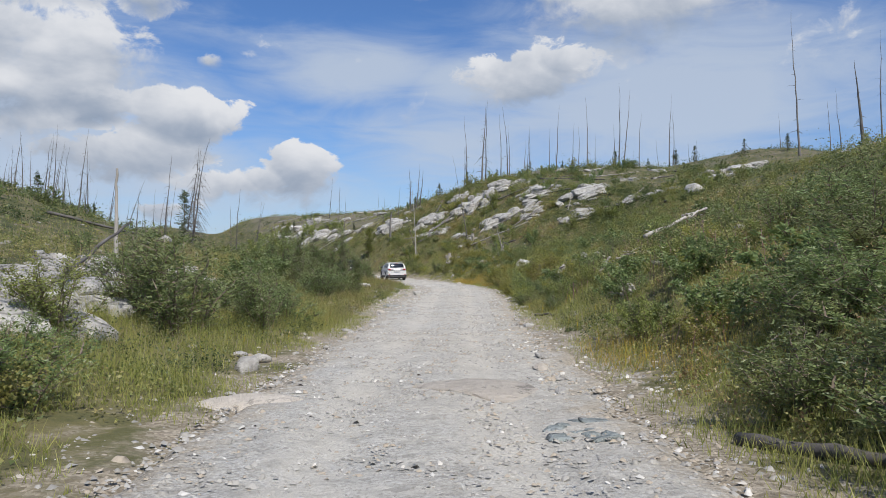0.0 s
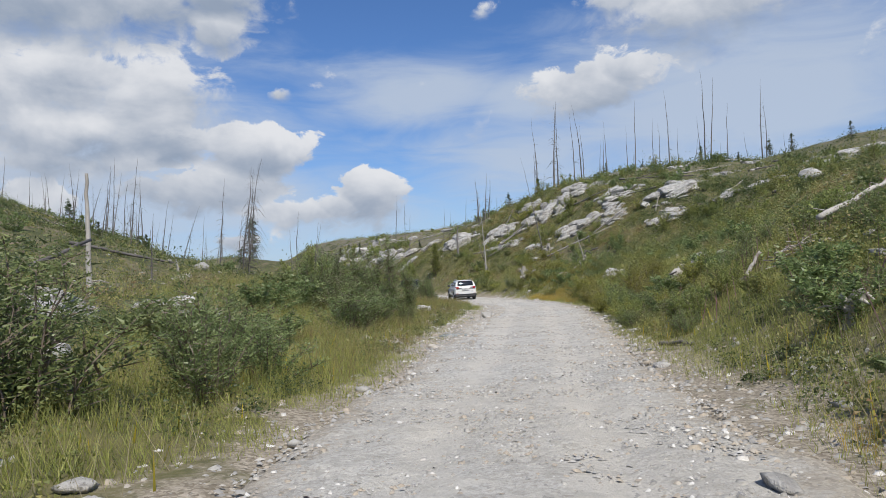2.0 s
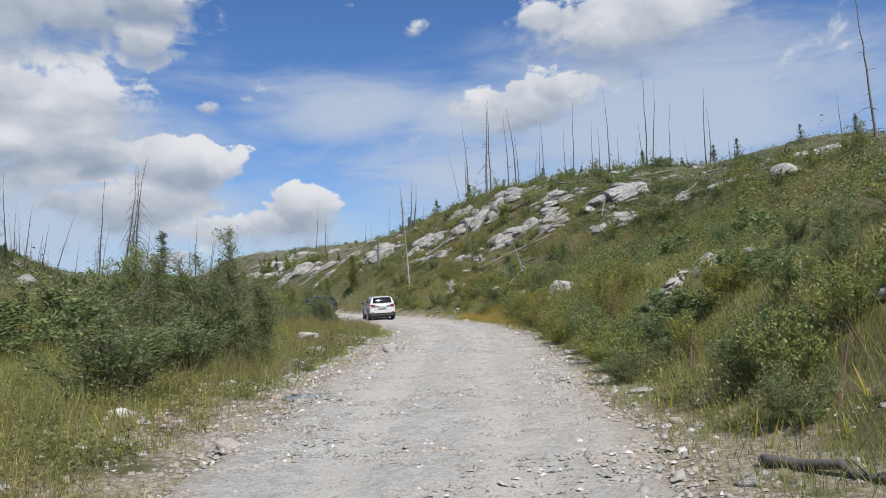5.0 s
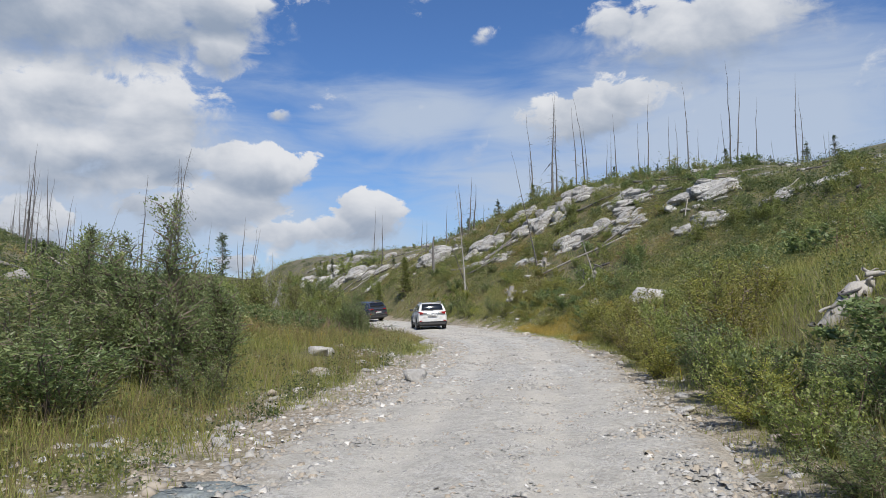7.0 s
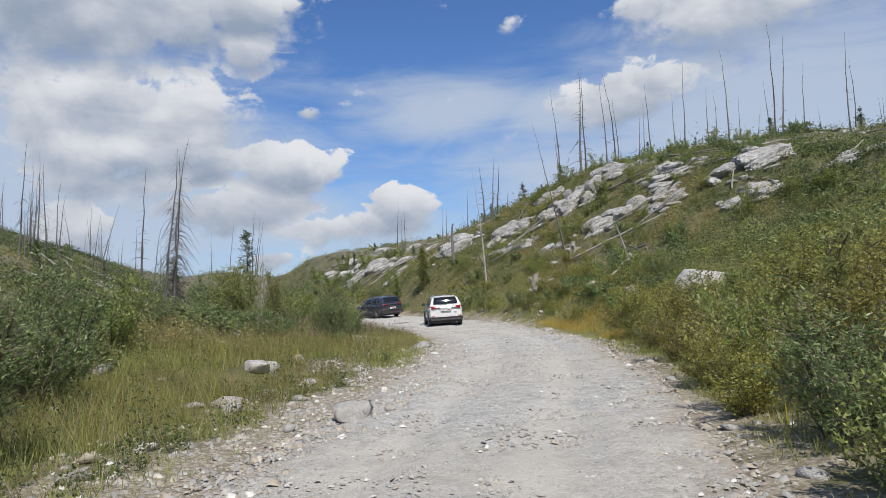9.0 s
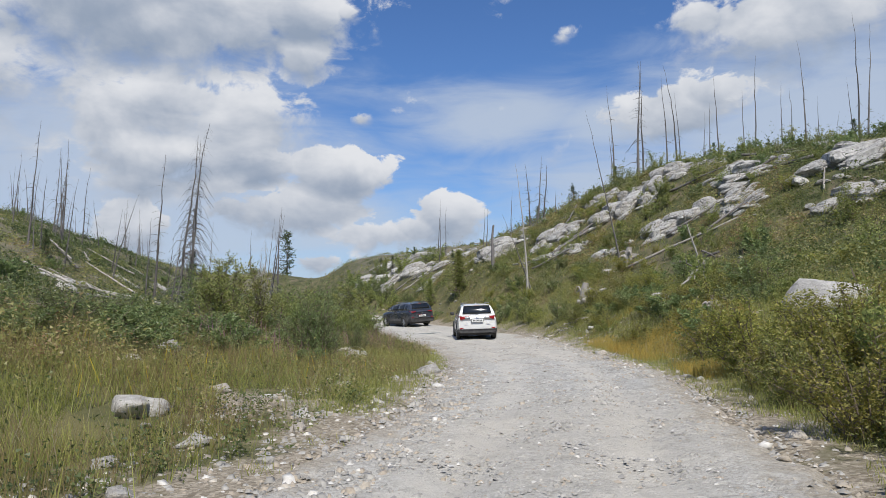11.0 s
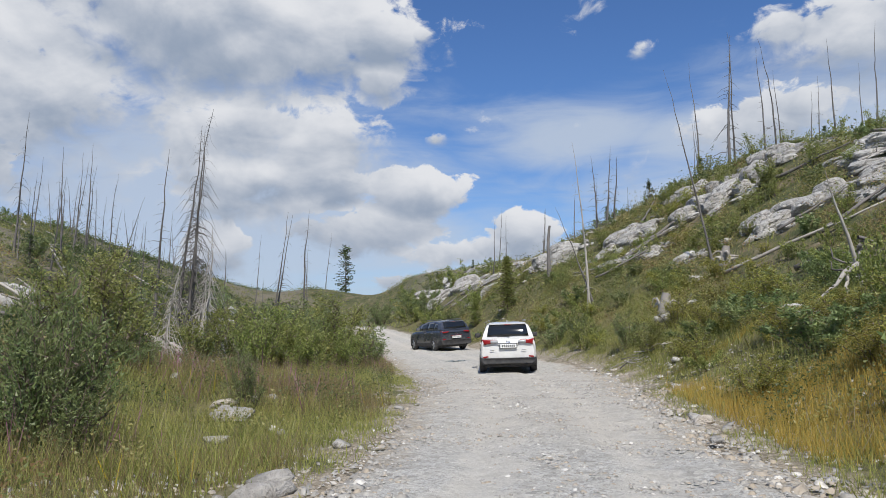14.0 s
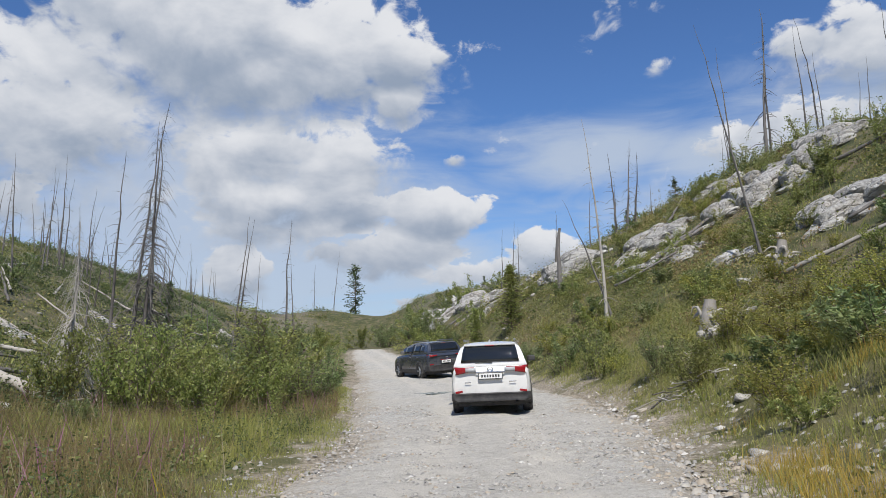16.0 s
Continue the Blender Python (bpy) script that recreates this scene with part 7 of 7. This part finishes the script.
    block("spoiler", (roof_w * 1.86, 0.22, 0.035), (0, 0.38 * k, tall - 0.045), body_mat, root, turn=(7, 0, 0))
    block("brake_lamp", (0.22, 0.02, 0.015), (0, 0.275 * k, tall - 0.075), RED_LAMP, root, "red high brake lamp")

    def bumper(y, w, z0, z1):
        pts = [(0.0, y, z0), (w * 0.9, y, z0), (w, y, z0 + 0.05), (w, y, z1 - 0.03), (w * 0.98, y, z1), (0.0, y, z1)]
        return pts + [(-px, py, pz) for px, py, pz in pts[-2:0:-1]]

    top = spec["bumper"]
    skin("rear_bumper", [(-0.035, half * 0.86, 0.34, top - 0.04), (-0.05, half * 0.92, 0.34, top - 0.02), (-0.02, half * 0.975, 0.33, top), (0.10, half * 1.003, 0.31, top), (0.36, half * 1.006, 0.30, top - 0.04)],
         bumper, PLASTIC, root, "dark plastic rear bumper")
    block("underbody", (half * 1.7, long * 0.86, 0.16), (0, long * 0.5, 0.28), PLASTIC, root)
    r = spec["wheel"]
    for side in (-1, 1):
        block("sill", (0.05, 2.0 * k, 0.16), (side * half * 0.985, 2.15 * k, 0.36), PLASTIC, root)
        for y in (0.95 * k, 3.62 * k):
            v, f = spun([(side * (half - 0.16), r * 1.22), (side * (half + 0.012), r * 1.22), (side * (half + 0.012), r * 1.05), (side * (half - 0.16), r * 1.02)], 32)
            v = v + np.array([0, y, r * 1.02])
            v[:, 2] = np.maximum(v[:, 2], 0.24)
            part("wheel_arch", mesh_of("wheel_arch", v, f, PLASTIC, True), root, "dark plastic wheel arch")
            v, f = spun([(side * (half - 0.14), 0.01), (side * (half + 0.004), 0.01), (side * (half + 0.004), r * 1.06), (side * (half - 0.14), r * 1.06)], 24)
            v = v + np.array([0, y, r * 1.02])
            v[:, 2] = np.maximum(v[:, 2], 0.24)
            part("wheel_well", mesh_of("wheel_well", v, f, PLASTIC), root)
            wheel(root, side * (half - 0.085), y, r, side)
        mirror_y = 2.72 * k
        block("mirror", (0.20, 0.11, 0.15), (side * (half + 0.10), mirror_y, belt + 0.07), PLASTIC if spec["name"] == "white_car" else body_mat, root, "dark wing mirror", 0.04)
        block("roof_rail", (0.045, 1.75 * k, 0.05), (side * roof_w * 0.93, 1.40 * k, tall + 0.045), ALLOY, root, "silver roof rail", turn=(-0.7, 0, 0))
        for y in (1.05, 1.9):
            block("door_handle", (0.03, 0.20, 0.035), (side * (half * 0.985), y * k + 0.15, belt - 0.17), body_mat, root)
        # Tail lamps wrap round the corner of the tail.
        z0, z1 = spec["lamp"]
        xs2 = np.linspace(spec["lamp_in"], 1.0, 7)
        g = []
        for q in np.linspace(0, 1, 4):
            row = []
            for f in xs2:
                e = np.clip((f - 0.80) / 0.20, 0, 1)
                x = half * (0.30 + 0.655 * f) if f < 1 else half * 0.955
                y = -0.012 + 0.20 * e ** 1.6
                low = z0 + (z1 - z0) * 0.42 * (1 - (f - spec["lamp_in"]) / (1 - spec["lamp_in"]))
                row.append((side * x, y - 0.02, low + (z1 - low) * q - 0.02 * (1 - e) * q))
            g.append(row)
        g = np.array(g)
        sheet("tail_lamp", g if side > 0 else g[:, ::-1], 0.05, RED_LAMP, root, "red tail lamp")
        if spec["name"] == "white_car":
            sheet("reversing_lamp", (np.array([[(side * x, -0.033, z) for x in np.linspace(0.36, 0.62, 4) * half] for z in (z0 + 0.060, z1 - 0.035)]) if side > 0 else
                                     np.array([[(side * x, -0.033, z) for x in np.linspace(0.62, 0.36, 4) * half] for z in (z0 + 0.060, z1 - 0.035)])), 0.03, CLEAR_LAMP, root, "clear reversing lamp")
        block("reflector", (0.17, 0.03, 0.05), (side * half * 0.80, -0.028, top + 0.035), RED_LAMP, root, "red rear reflector", 0.012, (0, side * 8, side * 9))
    zp = spec["plate"]
    plate = block("number_plate", (0.53, 0.015, 0.118), (0, -0.052, zp), PLATE_MAT, root, "white number plate with dark marks", 0.006)
    for i in range(7):
        block("mark", (0.038, 0.004, 0.060), (-0.19 + i * 0.063, -0.0085, 0.0), INK, plate, bevel=0.002)
    block("plate_frame", (0.56, 0.012, 0.145), (0, -0.044, zp), PLASTIC, root, bevel=0.006)
    block("tailgate_trim", (0.66, 0.03, 0.020), (0, -0.030, zp + 0.085), CHROME if spec["name"] == "white_car" else RED_LAMP, root, "chrome strip over the plate" if spec["name"] == "white_car" else "red lamp strip across the tail", 0.01)
    v, f = spun([(-0.006, 0.055), (0.006, 0.055), (0.006, 0.040), (-0.006, 0.040), (-0.006, 0.055)], 20)
    v = np.stack([v[:, 1] * 1.3, v[:, 0], v[:, 2]], -1)
    badge = part("badge", mesh_of("badge", v, f, CHROME, True), root, "chrome oval badge")
    badge.matrix_local = pose(0, -0.030, zp + 0.150)
    for x, w in ((-0.52, 0.14), (0.50, 0.16)):
        block("emblem", (w, 0.006, 0.025), (x, -0.016, zp - 0.14), CHROME, root, bevel=0.002)
    arm = tubes(np.array([[(0.05, 0.085, belt + 0.075), (-0.12, 0.095, belt + 0.085), (-0.34, 0.105, belt + 0.075)]]), np.array([[0.014, 0.011, 0.008]]), 6)
    part("rear_wiper", mesh_of("rear_wiper", *arm, PLASTIC), root)
    block("aerial", (0.04, 0.14, 0.06), (0, 0.62 * k, tall + 0.035), body_mat, root, bevel=0.018)
    pipe = tubes(np.array([[(half * 0.62, -0.05, 0.33), (half * 0.62, 0.05, 0.33), (half * 0.62, 0.25, 0.33)]]), np.array([[0.032, 0.032, 0.03]]), 10)
    part("exhaust", mesh_of("exhaust", *pipe, CHROME, True), root)
    return root


def park_cars():
    def stand(x, y, heading):
        """Rests the car on the gravel: height, slope along and across from four wheels."""
        a = radians(heading)
        ahead, right = Vector((-math.sin(a), math.cos(a), 0)), Vector((math.cos(a), math.sin(a), 0))
        def at(f, s):
            p = Vector((x, y, 0)) + ahead * f + right * s
            return float(road_z(p.x, p.y)) if abs(p.x - float(road_x(p.y))) < float(road_half(p.y)) else float(ground_z(p.x, p.y))
        back, front = (at(0.95, -0.8) + at(0.95, 0.8)) / 2, (at(3.62, -0.8) + at(3.62, 0.8)) / 2
        left, rightz = (at(0.95, -0.8) + at(3.62, -0.8)) / 2, (at(0.95, 0.8) + at(3.62, 0.8)) / 2
        pitch = math.degrees(math.atan((front - back) / 2.67))
        roll = -math.degrees(math.atan((rightz - left) / 1.6))
        return pose(x, y, back - 0.95 * (front - back) / 2.67 - 0.012, 0, 0, heading) @ pose(0, 0, 0, pitch, roll, 0)

    suv(dict(name="white_car", label="dusty white five-door car seen from behind on the gravel", long=4.57, half=0.915, tall=1.655, belt=1.12, paint=PAINT_WHITE,
             wheel=0.35, lamp=(0.93, 1.125), lamp_in=0.16, bumper=0.52, plate=0.90), stand(-4.60, 69.1, 14))
    suv(dict(name="dark_car", label="dark blue-grey five-door car turning on the gravel track", long=4.48, half=0.925, tall=1.62, belt=1.12, paint=PAINT_DARK,
             wheel=0.35, lamp=(0.95, 1.07), lamp_in=0.30, bumper=0.60, plate=0.74), stand(-10.8, 84.2, 44))


park_cars()
